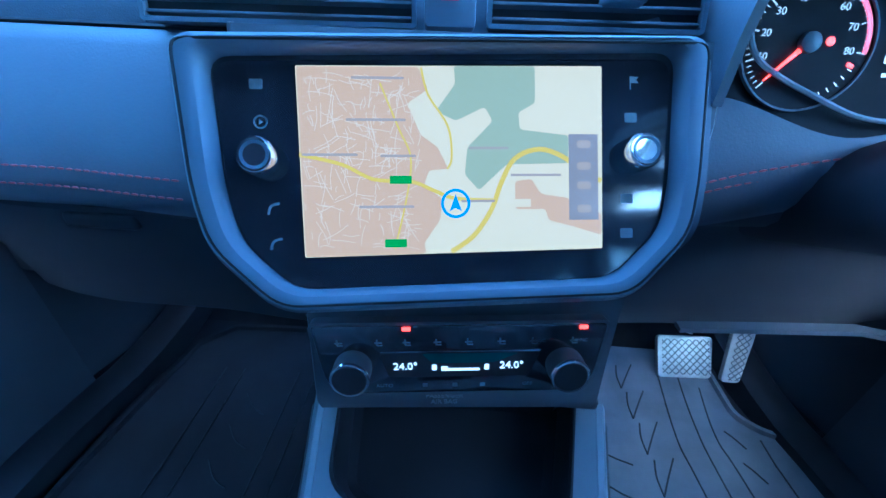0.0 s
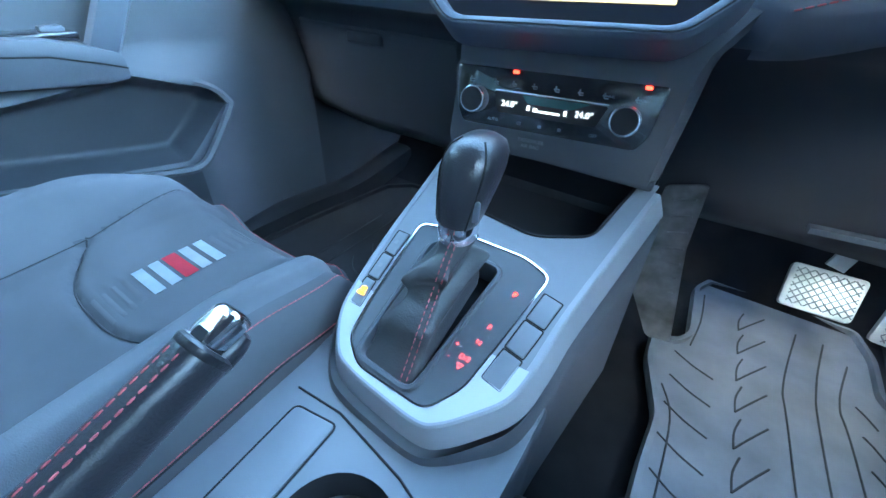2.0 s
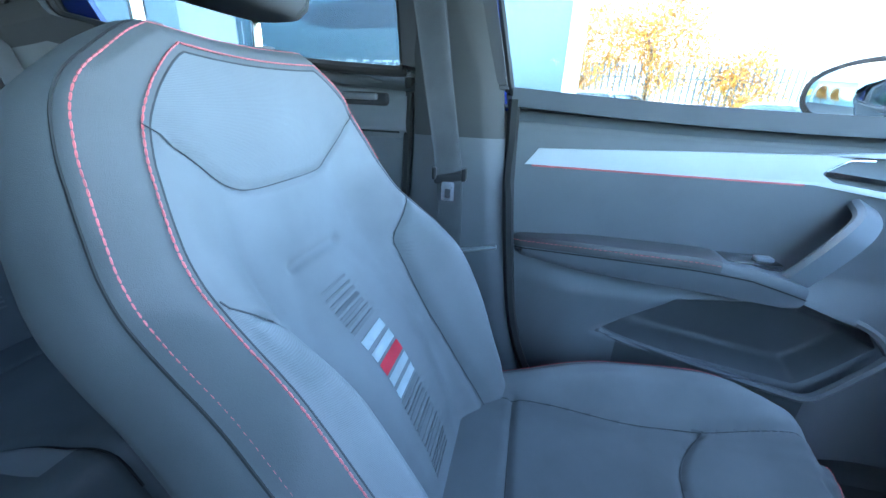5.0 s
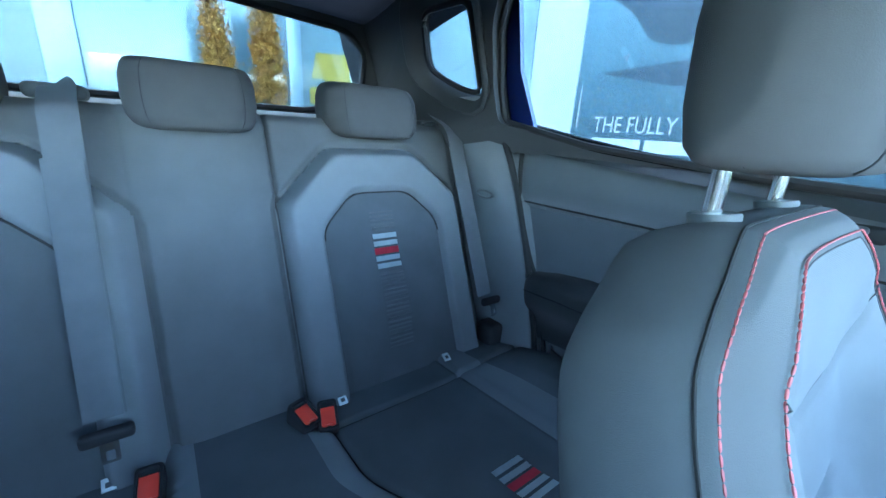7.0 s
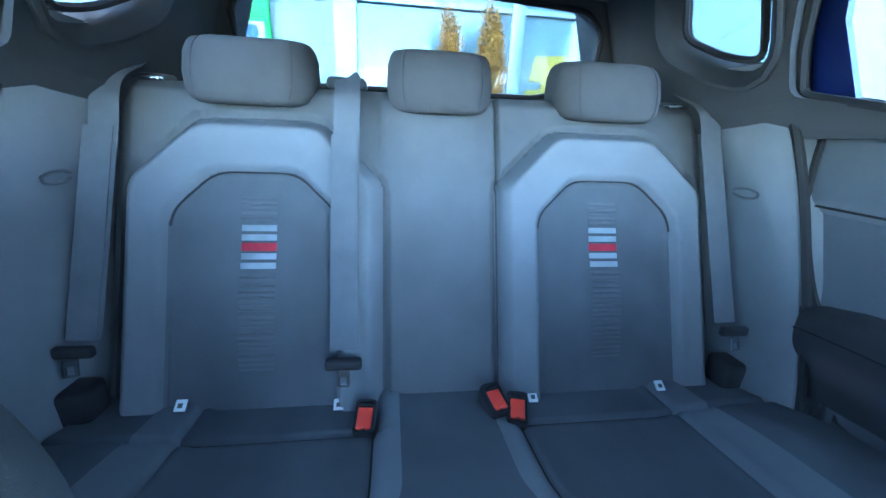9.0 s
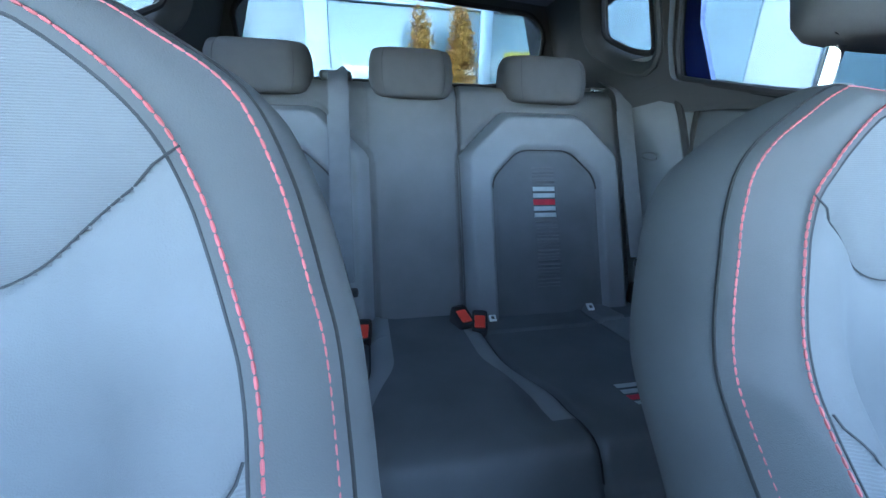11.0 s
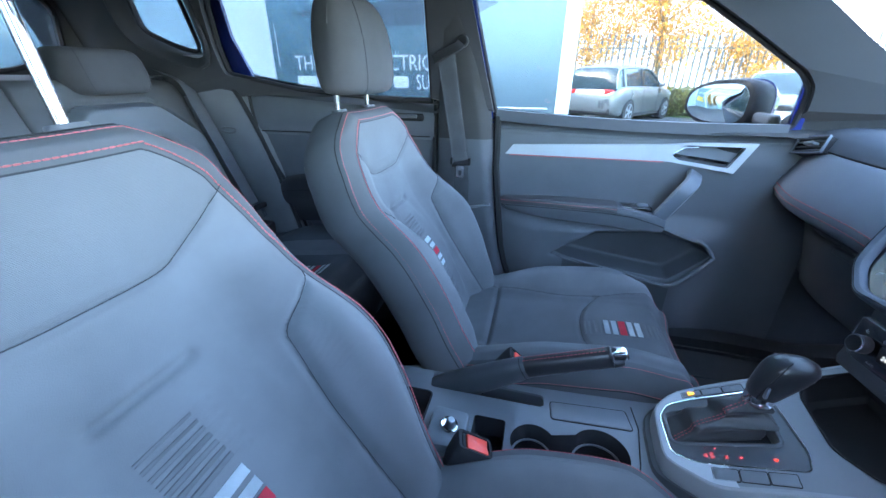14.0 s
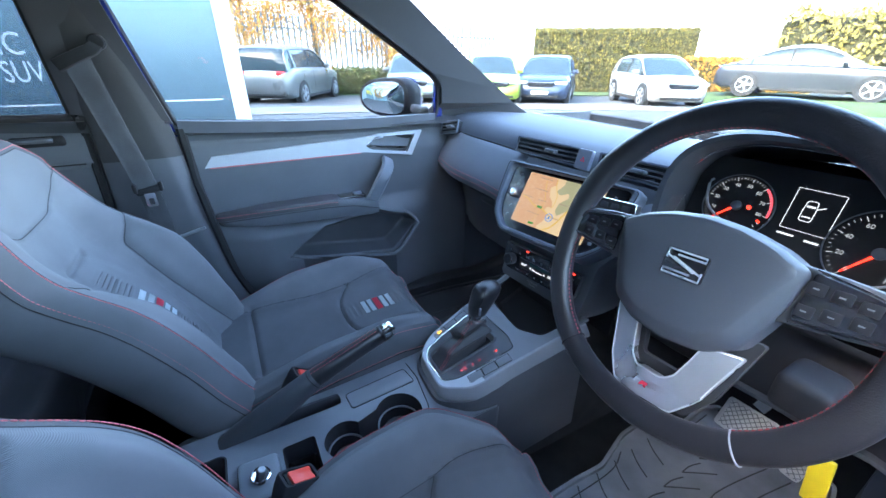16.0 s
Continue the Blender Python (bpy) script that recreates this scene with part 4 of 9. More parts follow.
part("glovebox_lid", loft([[(x, 0.372 + bulge(x), 0.815), (x, 0.368 + bulge(x), 0.808), (x, 0.385 + bulge(x), 0.73), (x, 0.405 + bulge(x), 0.64), (x, 0.412 + bulge(x), 0.632)] for x in np.linspace(-0.62, -0.2, 14)], closed=False), LOW_DASH, dash, "dark glovebox lid")
part("lid_handle", rbox(0.09, 0.014, 0.02, 0.006, 3, Matrix.Translation((-0.41, 0.372, 0.795))), LOW_DASH, dash)
KNEE = []
for x in np.linspace(0.175, 0.39, 18):
    seam_z = 0.888 + 0.045 * smooth(0.17, 0.4, x)
    q = 1 - smooth(0.2, 0.33, x) * 0.72
    KNEE.append([(x, 0.3215 + 0.033 * q, seam_z + 0.075 * q), (x, 0.3215 + 0.016 * q, seam_z + 0.05 * q), (x, 0.325, seam_z + 0.02 * q), (x, 0.3215, seam_z), (x, 0.322, seam_z - 0.014), (x, 0.327, seam_z - 0.03), (x, 0.337, seam_z - 0.044), (x, 0.352, seam_z - 0.05)])
part("leatherette_band", loft(KNEE, closed=False), PAD, dash, "blue-grey leatherette band below the dials")
# seam under the dash top
part("seam_line", tube([dash_point(x, (0.3475, 0.9978), 0.8) for x in XS if x < 0.18], 0.0022, 5), SEAL, dash, "dark panel gap")


def vent(name, frame_m, w, h, slats, taper=0.0, tabs=True):
    """A blade air vent: a sunk box, a rim, blades and a slider."""
    v = thing(name, label="black louvred air vent in the dashboard", category="air vent", turn=frame_m)
    out = rounded([(-w / 2, -h / 2 + taper), (w / 2, -h / 2 + taper), (w / 2, h / 2), (-w / 2, h / 2)], 0.004)
    part("rim", plate(out, [inset(out, 0.0035)], 0.006), SATIN_DARK, v, "satin dark rim")
    part("duct", prism(inset(out, 0.003), -0.035), DARK, v, "deep black duct")
    for k in range(slats):
        yy = -h / 2 + taper + h * (k + 0.5) / slats * 0.98
        part("blade", rbox(w - 0.008, 0.0028, 0.016, 0.001, 2, Matrix.Translation((0, yy, -0.003)) @ Matrix.Rotation(radians(-18), 4, "X")), HARD, v)
    if tabs:
        part("slider", rbox(0.03, 0.008, 0.02, 0.003, 3, Matrix.Translation((w * 0.1, 0.0, 0.008))), HARD_GREY, v, "dark slider tab")
    return v


vent("air_vent", facing((-0.14, 0.338, 1.0225), (1, 0.09, 0.01), (0, 0.3, 1)), 0.205, 0.042, 4)
vent("air_vent", facing((0.098, 0.350, 1.0265), (1, 0.07, 0.01), (0, 0.3, 1)), 0.165, 0.042, 4)
vent("side_air_vent", facing((-0.64, 0.347, 1.006), (1, 0.12, 0.2), (-0.1, 0.35, 1)), 0.1, 0.046, 4)
vent("side_air_vent", facing((0.652, 0.347, 1.006), (1, -0.12, -0.2), (0.1, 0.35, 1)), 0.1, 0.046, 4)
hz = thing("hazard_switch", label="dark hazard switch with red triangle between the vents", category="switch", turn=facing((-0.012, 0.335, 1.025), (1, 0.09, 0.01), (0, 0.3, 1)))
part("button", prism(rounded(rect(0.037, 0.044), 0.004), 0.012, 0.002), SATIN_DARK, hz)
tri = [(-0.006, -0.005), (0.006, -0.005), (0, 0.006)]
part("triangle", plate(tri, [inset(tri, 0.0016)], 0.0005, Matrix.Translation((0, 0, 0.0122))), LOGO_RED, hz, "red triangle sign")

# ---- infotainment unit ----
SCREEN = facing((-0.001, 0.246, 0.934), (0.9915, 0.122, 0.018), (-0.06, 0.52, 0.85))
KS = 0.2 / 538


def sc(points):
    """Design units of the screen face, from its upper left, to metres about its middle."""
    return [((a - 795) * KS, (284 - b) * KS) for a, b in points]


unit = thing("infotainment_unit", label="gloss black touchscreen unit with navigation map and two knobs", category="car infotainment", turn=SCREEN)
outer = rounded(sc([(318, 78), (1262, 72), (1238, 330), (1218, 425), (1105, 537), (497, 548), (382, 440), (352, 340)]), 0.016, 5)
inner = rounded(sc([(378, 106), (1204, 88), (1190, 320), (1172, 412), (1082, 497), (518, 508), (428, 424), (402, 330)]), 0.014, 5)
rings = []
for t, z in ((0, -0.03), (0, 0.004), (0.06, 0.009), (0.2, 0.0125), (0.45, 0.0135), (0.75, 0.0115), (0.93, 0.006), (1.0, -0.004)):
    rings.append([(o[0] + (i[0] - o[0]) * t, o[1] + (i[1] - o[1]) * t, z) for o, i in zip(outer, inner)])
part("bezel", loft(rings), SATIN_DARK, unit, "satin blue-grey bezel")
part("bezel_groove", tube([Vector((x, y, 0.0125)) for x, y in inset(outer, 0.0055)], 0.0012, 5, True), SEAL, unit, "dark groove line")
part("glass_panel", prism(inner, 0.004, 0.0, z=-0.004), GLOSS, unit, "gloss black glass panel")
MAP_BASE = glow("map_pale", (1.0, 0.77, 0.45), 0.5)
MAP_TOWN = glow("map_town", (0.85, 0.5, 0.27), 0.5)
MAP_WOOD = glow("map_wood", (0.55, 0.56, 0.33), 0.46)
MAP_ROAD = glow("map_road", (1.0, 0.72, 0.46), 0.5)
MAP_MAIN = glow("map_main_road", (0.95, 0.62, 0.1), 0.5)
MAP_LABEL = glow("map_label", (0.45, 0.34, 0.26), 0.62)
MAP_SIGN = glow("map_sign", (0.05, 0.4, 0.06), 0.5)
MAP_BAR = glow("map_tool_bar", (0.36, 0.31, 0.29), 0.5)
MAP_BLUE = glow("map_marker", (0.05, 0.25, 0.6), 0.8)
FACE = rounded(sc([(523, 121), (1066, 115), (1064, 444), (535, 453)]), 0.001, 2)
display = part("display", prism(FACE, 0.0006, 0, z=0.0002), MAP_BASE, unit, "lit navigation map display")


def flat(points, z, mt, name, r=0.0):
    pts = sc(points)
    part(name, prism(rounded(pts, r, 2) if r else pts, 0.00004, 0, z=z), mt, display, flat=True)


def road(points, width, z):
    pts = [Vector((x, y, z)) for x, y in sc(points)]
    return sweep(curve([tuple(p) for p in pts], 5), [(-width / 2, 0), (width / 2, 0), (width / 2, 0.00005), (-width / 2, 0.00005)], Vector((0, 0, 1)))


flat([(525, 123), (735, 121), (752, 160), (715, 185), (738, 240), (768, 262), (786, 300), (752, 302), (742, 330), (775, 352), (770, 390), (742, 430), (745, 449), (537, 452)], 0.0009, MAP_TOWN, "town_area", 0.002)
flat([(905, 322), (935, 318), (952, 345), (1000, 352), (1028, 372), (1063, 380), (1062, 420), (1015, 405), (965, 392), (960, 372), (905, 372)], 0.0009, MAP_TOWN, "town_area", 0.002)
flat([(798, 118), (943, 117), (943, 182), (912, 200), (915, 230), (1003, 240), (1002, 290), (890, 292), (840, 338), (815, 310), (820, 262), (866, 215), (852, 190), (800, 215), (765, 198), (800, 150)], 0.00093, MAP_WOOD, "wood_area", 0.002)
rnd = random.Random(7)
small = []
for k in range(230):
    x, y = rnd.uniform(535, 735), rnd.uniform(135, 440)
    a = rnd.choice((0.2, 1.75, 1.6, 0.15, 2.7, 1.2)) + rnd.uniform(-0.15, 0.15)
    d = rnd.uniform(5, 26)
    p, q = (x - d * math.cos(a), y - d * math.sin(a)), (x + d * math.cos(a), y + d * math.sin(a))
    if all(530 < c[0] < 745 and 124 < c[1] < 446 for c in (p, q)):
        small.append(road([p, ((p[0] + q[0]) / 2 + rnd.uniform(-3, 3), (p[1] + q[1]) / 2 + rnd.uniform(-3, 3)), q], 0.00045, 0.00098))
part("street_pattern", join(*small), MAP_ROAD, display, "pale small roads", flat=True)
part("main_road", road([(528, 275), (600, 292), (655, 318), (720, 322), (760, 338), (798, 352), (868, 356)], 0.0024, 0.00102), MAP_MAIN, display, "yellow main road", flat=True)
part("main_road", road([(790, 446), (830, 418), (862, 372), (880, 325), (905, 282), (950, 265), (995, 280), (1030, 308), (1063, 322)], 0.0032, 0.00104), MAP_MAIN, display, "yellow main road", flat=True)
part("main_road", road([(740, 122), (752, 170), (786, 225), (792, 280), (784, 300)], 0.0014, 0.00103), MAP_MAIN, display, "yellow road", flat=True)
part("main_road", road([(668, 150), (700, 230), (720, 280), (712, 350), (690, 440)], 0.0011, 0.00103), MAP_MAIN, display, "yellow road", flat=True)
for k, (x, y, w) in enumerate(((664, 141, 92), (660, 214, 104), (580, 275, 96), (698, 277, 62), (677, 366, 96), (858, 263, 72), (943, 311, 92), (838, 357, 60))):
    flat([(x - w / 2, y - 2.3), (x + w / 2, y - 2.3), (x + w / 2, y + 2.3), (x - w / 2, y + 2.3)], 0.0011, MAP_LABEL, "label_bar", 0.0008)
for x, y in ((702, 319), (692, 430)):
    flat([(x - 19, y - 7), (x + 19, y - 7), (x + 19, y + 7), (x - 19, y + 7)], 0.00114, MAP_SIGN, "road_sign", 0.0006)
flat([(889, 354), (933, 354), (933, 368), (889, 368)], 0.00114, MAP_BASE, "road_sign", 0.0006)
flat([(1003, 238), (1057, 238), (1057, 392), (1003, 392)], 0.00116, MAP_BAR, "tool_bar")
for y in (256, 295, 330, 372):
    flat([(1018, y - 7), (1044, y - 7), (1044, y + 7), (1018, y + 7)], 0.0012, MAP_LABEL, "tool_icon", 0.002)
cx, cy = sc([(798, 361)])[0]
part("position_ring", plate(circle(0.0097, 32, cx, cy), [circle(0.0078, 32, cx, cy)], 0.00005, Matrix.Translation((0, 0, 0.00118))), MAP_BLUE, display, "blue position ring", flat=True)
part("position_arrow", prism([(cx, cy + 0.006), (cx - 0.004, cy - 0.005), (cx, cy - 0.003), (cx + 0.004, cy - 0.005)], 0.00005, 0, z=0.00119), MAP_BLUE, display, "blue arrow", flat=True)
for a, b in ((467, 283), (1127, 274)):
    x, y = sc([(a, b)])[0]
    k = part("knob", spin([(0.0118, 0), (0.0122, 0.004), (0.0118, 0.012), (0.0102, 0.0145), (0.0088, 0.0142)], 32, Matrix.Translation((x, y, 0))), CHROME, unit, "chrome rotary knob")
    part("knob_cap", spin([(0.0092, 0), (0.0088, 0.0012), (0.006, 0.0005)], 28, Matrix.Translation((x, y, 0.0135))), SATIN_DARK, k, "dark blue-grey knob cap")
for a, b, kind in ((456, 153, 0), (463, 218, 1), (482, 367, 2), (486, 428, 2), (1128, 144, 3), (1120, 207, 0), (1111, 354, 0), (1110, 417, 4)):
    x, y = sc([(a, b)])[0]
    if kind in (0, 4):
        o = rounded(rect(0.0085, 0.0065, x, y), 0.001, 2)
        bm = plate(o, [inset(o, 0.0012)], 0.0002)
        bm = join(bm, prism(rect(0.004, 0.0008, x, y), 0.0002), prism(rect(0.0008, 0.005, x - 0.001, y), 0.0003))
    elif kind == 1:
        bm = join(plate(circle(0.0045, 20, x, y), [circle(0.0035, 20, x, y)], 0.0002), prism([(x - 0.001, y - 0.0018), (x + 0.0018, y), (x - 0.001, y + 0.0018)], 0.0002))
    elif kind == 2:
        bm = sweep(curve([(x - 0.003, y - 0.004, 0), (x - 0.0022, y, 0), (x, y + 0.0022, 0), (x + 0.004, y + 0.003, 0)], 4), [(-0.0008, 0), (0.0008, 0), (0.0008, 0.0002), (-0.0008, 0.0002)])
    else:
        bm = join(prism(rect(0.0008, 0.009, x - 0.003, y), 0.0002), prism([(x - 0.003, y + 0.0045), (x + 0.003, y + 0.004), (x + 0.001, y + 0.002), (x + 0.003, y), (x - 0.003, y)], 0.0002))
    part("icon", moved(bm, Matrix.Translation((0, 0, 0.0002))), GREY_PRINT, unit, "grey printed button icon")

# ---- centre stack with the climate panel ----
stack = thing("centre_stack", (0.015, 0.3, 0.7), "dark centre stack below the screen", "centre stack")
rows = []
for z, y0, hw, back in ((1.005, 0.315, 0.19, 0.36), (0.95, 0.285, 0.185, 0.4), (0.9, 0.258, 0.172, 0.42), (0.868, 0.242, 0.15, 0.42), (0.848, 0.233, 0.136, 0.42), (0.832, 0.231, 0.132, 0.43), (0.815, 0.229, 0.131, 0.44), (0.77, 0.219, 0.129, 0.45), (0.735, 0.209, 0.127, 0.46), (0.722, 0.212, 0.126, 0.46), (0.712, 0.25, 0.124, 0.46)):
    row = []
    for u in (-1.0, -0.985, -0.94, -0.7, -0.35, 0, 0.35, 0.7, 0.94, 0.985, 1.0):
        x = 0.016 + hw * u
        yy = y0 + (0.0 if abs(u) < 0.95 else 0.012 if abs(u) < 0.99 else 0.03) + 0.095 * x
        row.append((x, yy, z))
    rows.append([(0.016 - hw * 1.0, back, z)] + row + [(0.016 + hw * 1.0, back, z)])
part("stack_body", loft(rows, closed=False), HARD, stack, "dark grained stack body")
CLIM = facing((0.0135, 0.2135, 0.7825), (0.995, 0.093, 0.028), (-0.03, 0.2, 0.98))
clim = thing("climate_panel", label="black climate control panel with two knobs and lit display", category="climate control", turn=CLIM)
face = rounded([(-0.1135, 0.0355), (0.1125, 0.0355), (0.107, -0.012), (0.097, -0.0275), (-0.098, -0.0275), (-0.107, -0.012)], 0.005)
part("panel", prism(face, 0.012, 0.002, z=-0.006), GLOSS, clim, "gloss black panel")
part("panel_rim", plate(inset(face, -0.0022), [inset(face, 0.0004)], 0.0095, Matrix.Translation((0, 0, -0.004))), HARD, clim, "thin grey rim")
for x in (-0.083, 0.081):
    kn = part("climate_knob", spin([(0.0142, 0), (0.0146, 0.003), (0.0142, 0.016), (0.0128, 0.018), (0.0118, 0.0172)], 36, Matrix.Translation((x, 0.0, 0.006))), HARD, clim, "black rotary knob")
    part("knob_ring", spin([(0.0138, 0), (0.0148, 0.0008), (0.0142, 0.0022), (0.0128, 0.0024), (0.0126, 0.0004)], 36, Matrix.Translation((x, 0.0, 0.0215))), CHROME, kn, "chrome ring")
    part("knob_face", spin([(0.0126, 0.0), (0.0126, 0.0014), (0.0118, 0.002), (0.004, 0.0015)], 36, Matrix.Translation((x, 0.0, 0.0225))), DARK, kn, "black knob face")
part("display_window", prism(rounded([(-0.063, 0.011), (0.062, 0.011), (0.054, -0.011), (-0.056, -0.011)], 0.003), 0.0007, 0, z=0.006), DARK, clim, "black display window")
# Teal field: the sky's reflection on the display put into the colour.
part("display_glow", prism(rounded([(-0.03, 0.0105), (0.045, 0.0105), (0.026, 0.002), (-0.022, 0.002)], 0.002), 0.0004, 0, z=0.0067), SKY_SHEEN, clim, "teal patch painted as sky reflection on the display")
part("display_edge", prism(rect(0.124, 0.0012, 0, 0.0125), 0.001, 0, z=0.006), CHROME, clim, "bright edge line")
for x in (-0.043, 0.04):
    part("readout", lettering("24.0°", 0.009, Matrix.Translation((x, -0.001, 0.007))), GLOW_DIM_WHITE, clim, "white lit temperature 24.0°")
part("fan_bar", join(prism(rect(0.03, 0.0022, 0, -0.004), 0.0003), prism(rect(0.005, 0.0016, -0.0125, -0.0018), 0.0003), prism(rect(0.0035, 0.005, -0.0205, -0.002), 0.0003), prism(rect(0.0035, 0.005, 0.0205, -0.002), 0.0003)), GLOW_DIM_WHITE, clim, "white lit fan bar").location.z = 0.007
for x in (-0.0415, 0.093):
    part("indicator", rbox(0.0065, 0.003, 0.0015, 0.0004, 2, Matrix.Translation((x, 0.0325, 0.0066))), GLOW_RED, clim, "lit red indicator")
for k, x in enumerate((-0.093, -0.063, -0.0415, -0.018, 0.006, 0.031, 0.056, 0.087)):
    bm = join(prism(rect(0.006, 0.0012, x, 0.0205), 0.0002), prism(rect(0.0012, 0.005, x - 0.001, 0.021), 0.0002), prism(rect(0.0045, 0.001, x + 0.001, 0.0182), 0.0002))
    part("icon", moved(bm, Matrix.Translation((0, 0, 0.0061))), GREY_PRINT, clim, "grey printed icon")
for words, x, y, s_ in (("AUTO", -0.06, -0.0195, 0.0048), ("OFF", 0.054, -0.0195, 0.0048), ("SYNC", 0.093, 0.0205, 0.0038), ("A/C", 0.062, 0.0205, 0.0038)):
    part("lettering", lettering(words, s_, Matrix.Translation((x, y, 0.0062)), 0.0001), GREY_PRINT, clim, "grey printed letters")
for x in (-0.028, -0.004, 0.018):
    part("icon", prism(rect(0.004, 0.0035, x, -0.0195), 0.0002, 0, z=0.0061), GREY_PRINT, clim, "grey printed icon")
AB = facing((0.003, 0.206, 0.742), (0.995, 0.093, 0.02), (-0.03, 0.25, 0.97))
part("airbag_lettering", lettering("PASSENGER\nAIR BAG", 0.006, AB, 0.0003), GREY_PRINT, stack, "grey printed passenger air bag note")

# ---- instrument cluster ----
cluster = thing("instrument_cluster", (0.36, 0.4, 0.95), "black instrument cluster with two white ringed dials", "instrument cluster")
hood = []
for k in range(33):
    a = math.pi * k / 32
    ca, sa = math.cos(a), math.sin(a)
    x, z = 0.362 - 0.178 * math.copysign(abs(ca) ** 0.75, ca), 0.965 + 0.172 * sa ** 0.6
    hood.append([(x, 0.84, 0.965 + (z - 0.965) * 0.36), (x, 0.7, 0.965 + (z - 0.965) * 0.56), (x, 0.60, 0.965 + (z - 0.965) * 0.75), (x, 0.42, z), (x, 0.33, z + 0.004), (x, 0.305, z), (x + (0.362 - x) * 0.05, 0.308, z - 0.008 * sa), (0.362 + (x - 0.362) * 0.92, 0.35, 0.96 + (z - 0.96) * 0.9), (0.362 + (x - 0.362) * 0.9, 0.43, 0.958 + (z - 0.958) * 0.86)])
part("hood", loft(hood, closed=False), SOFT, cluster, "dark soft cluster hood")
part("hood_lip", tube([Vector(h[7]) + Vector((0, -0.002, -0.002)) for h in hood[5:-5]], 0.0011, 6), CHROME, cluster, "thin chrome line")
bez = rounded([(-0.15, 0.05), (-0.137, 0.0), (-0.105, -0.018), (-0.036, -0.046), (0.05, -0.05), (0.1, -0.05), (0.16, 0.0), (0.17, 0.05)], 0.02, 5)
CL = facing((0.377, 0.379, 0.9945), (1, 0, 0.01), (0, 0.28, 0.96))
part("dial_bezel", tube([CL @ Vector((x, y, 0.006)) for x, y in bez[2:-2]], 0.0022, 6), SATIN, cluster, "satin silver bezel line round the dials")
part("backing", prism(rounded(rect(0.34, 0.17, 0, 0.005), 0.02), 0.003, 0, CL, -0.004), DARK, cluster, "black backing panel")


def dial(x, y, r, marks, first, last, red_from, needle):
    d = part("dial", prism(circle(r, 48), 0.002, 0, CL @ Matrix.Translation((x, y, 0))), DARK, cluster, "black dial")
    part("dial_ring", plate(circle(r * 1.03, 64), [circle(r * 1.0, 64)], 0.004, CL @ Matrix.Translation((x, y, 0))), SATIN_DARK, d, "grey dial ring")
    ticks = []
    n = len(marks)
    fine = (n - 1) * 5
    for k in range(fine + 1):
        a = first + (last - first) * k / fine
        big = k % 5 == 0
        L = r * (0.13 if big else 0.07)
        ticks.append(moved(prism(rect(L, 0.0011 if big else 0.0006), 0.0004), CL @ Matrix.Translation((x, y, 0.0021)) @ Matrix.Rotation(a, 4, "Z") @ Matrix.Translation((r * 0.93 - L / 2, 0, 0))))
    part("scale", join(*ticks), GLOW_DIAL, d, "white lit scale")
    for k, word in enumerate(marks):
        a = first + (last - first) * k / (n - 1)
        part("number", lettering(word, r * 0.16, CL @ Matrix.Translation((x + r * 0.68 * math.cos(a), y + r * 0.68 * math.sin(a), 0.0022)), 0.0002), GLOW_DIAL, d, "white lit number")
    if red_from is not None:
        arc = [(r * 0.95 * math.cos(a), r * 0.95 * math.sin(a)) for a in np.linspace(red_from, last, 16)] + [(r * 0.88 * math.cos(a), r * 0.88 * math.sin(a)) for a in np.linspace(last, red_from, 16)]
        part("red_zone", prism(arc, 0.0005, 0, CL @ Matrix.Translation((x, y, 0.0021))), GLOW_DIM_RED, d, "red zone of the scale")
    part("needle", moved(prism([(0.004, -0.002), (r * 0.8, -0.0006), (r * 0.8, 0.0006), (0.004, 0.002)], 0.001), CL @ Matrix.Translation((x, y, 0.0035)) @ Matrix.Rotation(needle, 4, "Z")), GLOW_RED, d, "red needle")
    part("hub", spin([(0.0085, 0), (0.008, 0.004), (0.006, 0.005)], 24, CL @ Matrix.Translation((x, y, 0.003))), SATIN_DARK, d, "grey needle hub")
    return d


d = dial(-0.092, 0.012, 0.052, ["", "10", "20", "30", "40", "50", "60", "70", "80"], radians(228), radians(-8), radians(50), radians(226))
low = [moved(prism(rect(0.004, 0.0007), 0.0004), CL @ Matrix.Translation((-0.092, 0.012, 0.0022)) @ Matrix.Rotation(radians(-62 + 9 * k), 4, "Z") @ Matrix.Translation((0.044, 0, 0))) for k in range(5)]
part("fuel_scale", join(*low), GLOW_WHITE, d, "small white lit scale")
part("fuel_mark", moved(prism(rect(0.006, 0.003), 0.0004), CL @ Matrix.Translation((-0.092, 0.012, 0.0022)) @ Matrix.Rotation(radians(-22), 4, "Z") @ Matrix.Translation((0.042, 0, 0))), GLOW_RED, d, "red reserve mark")
part("warning_dot", prism(circle(0.0035, 16), 0.0004, 0, CL @ Matrix.Translation((-0.074, 0.014, 0.0022))), GLOW_RED, d, "red warning lamp")
dial(0.092, 0.0, 0.058, ["0", "20", "40", "60", "80", "100", "120", "140", "160"], radians(235), radians(-55), None, radians(235))
mfd = part("trip_display", plate(rounded(rect(0.058, 0.064, 0.004, 0.031), 0.002), [rounded(rect(0.0565, 0.0625, 0.004, 0.031), 0.0015)], 0.001, CL), GLOW_WHITE, cluster, "white framed trip display")
car_o = rounded([(-0.008, -0.016), (0.008, -0.016), (0.0085, 0.0), (0.007, 0.016), (-0.007, 0.016), (-0.0085, 0.0)], 0.004, 3)
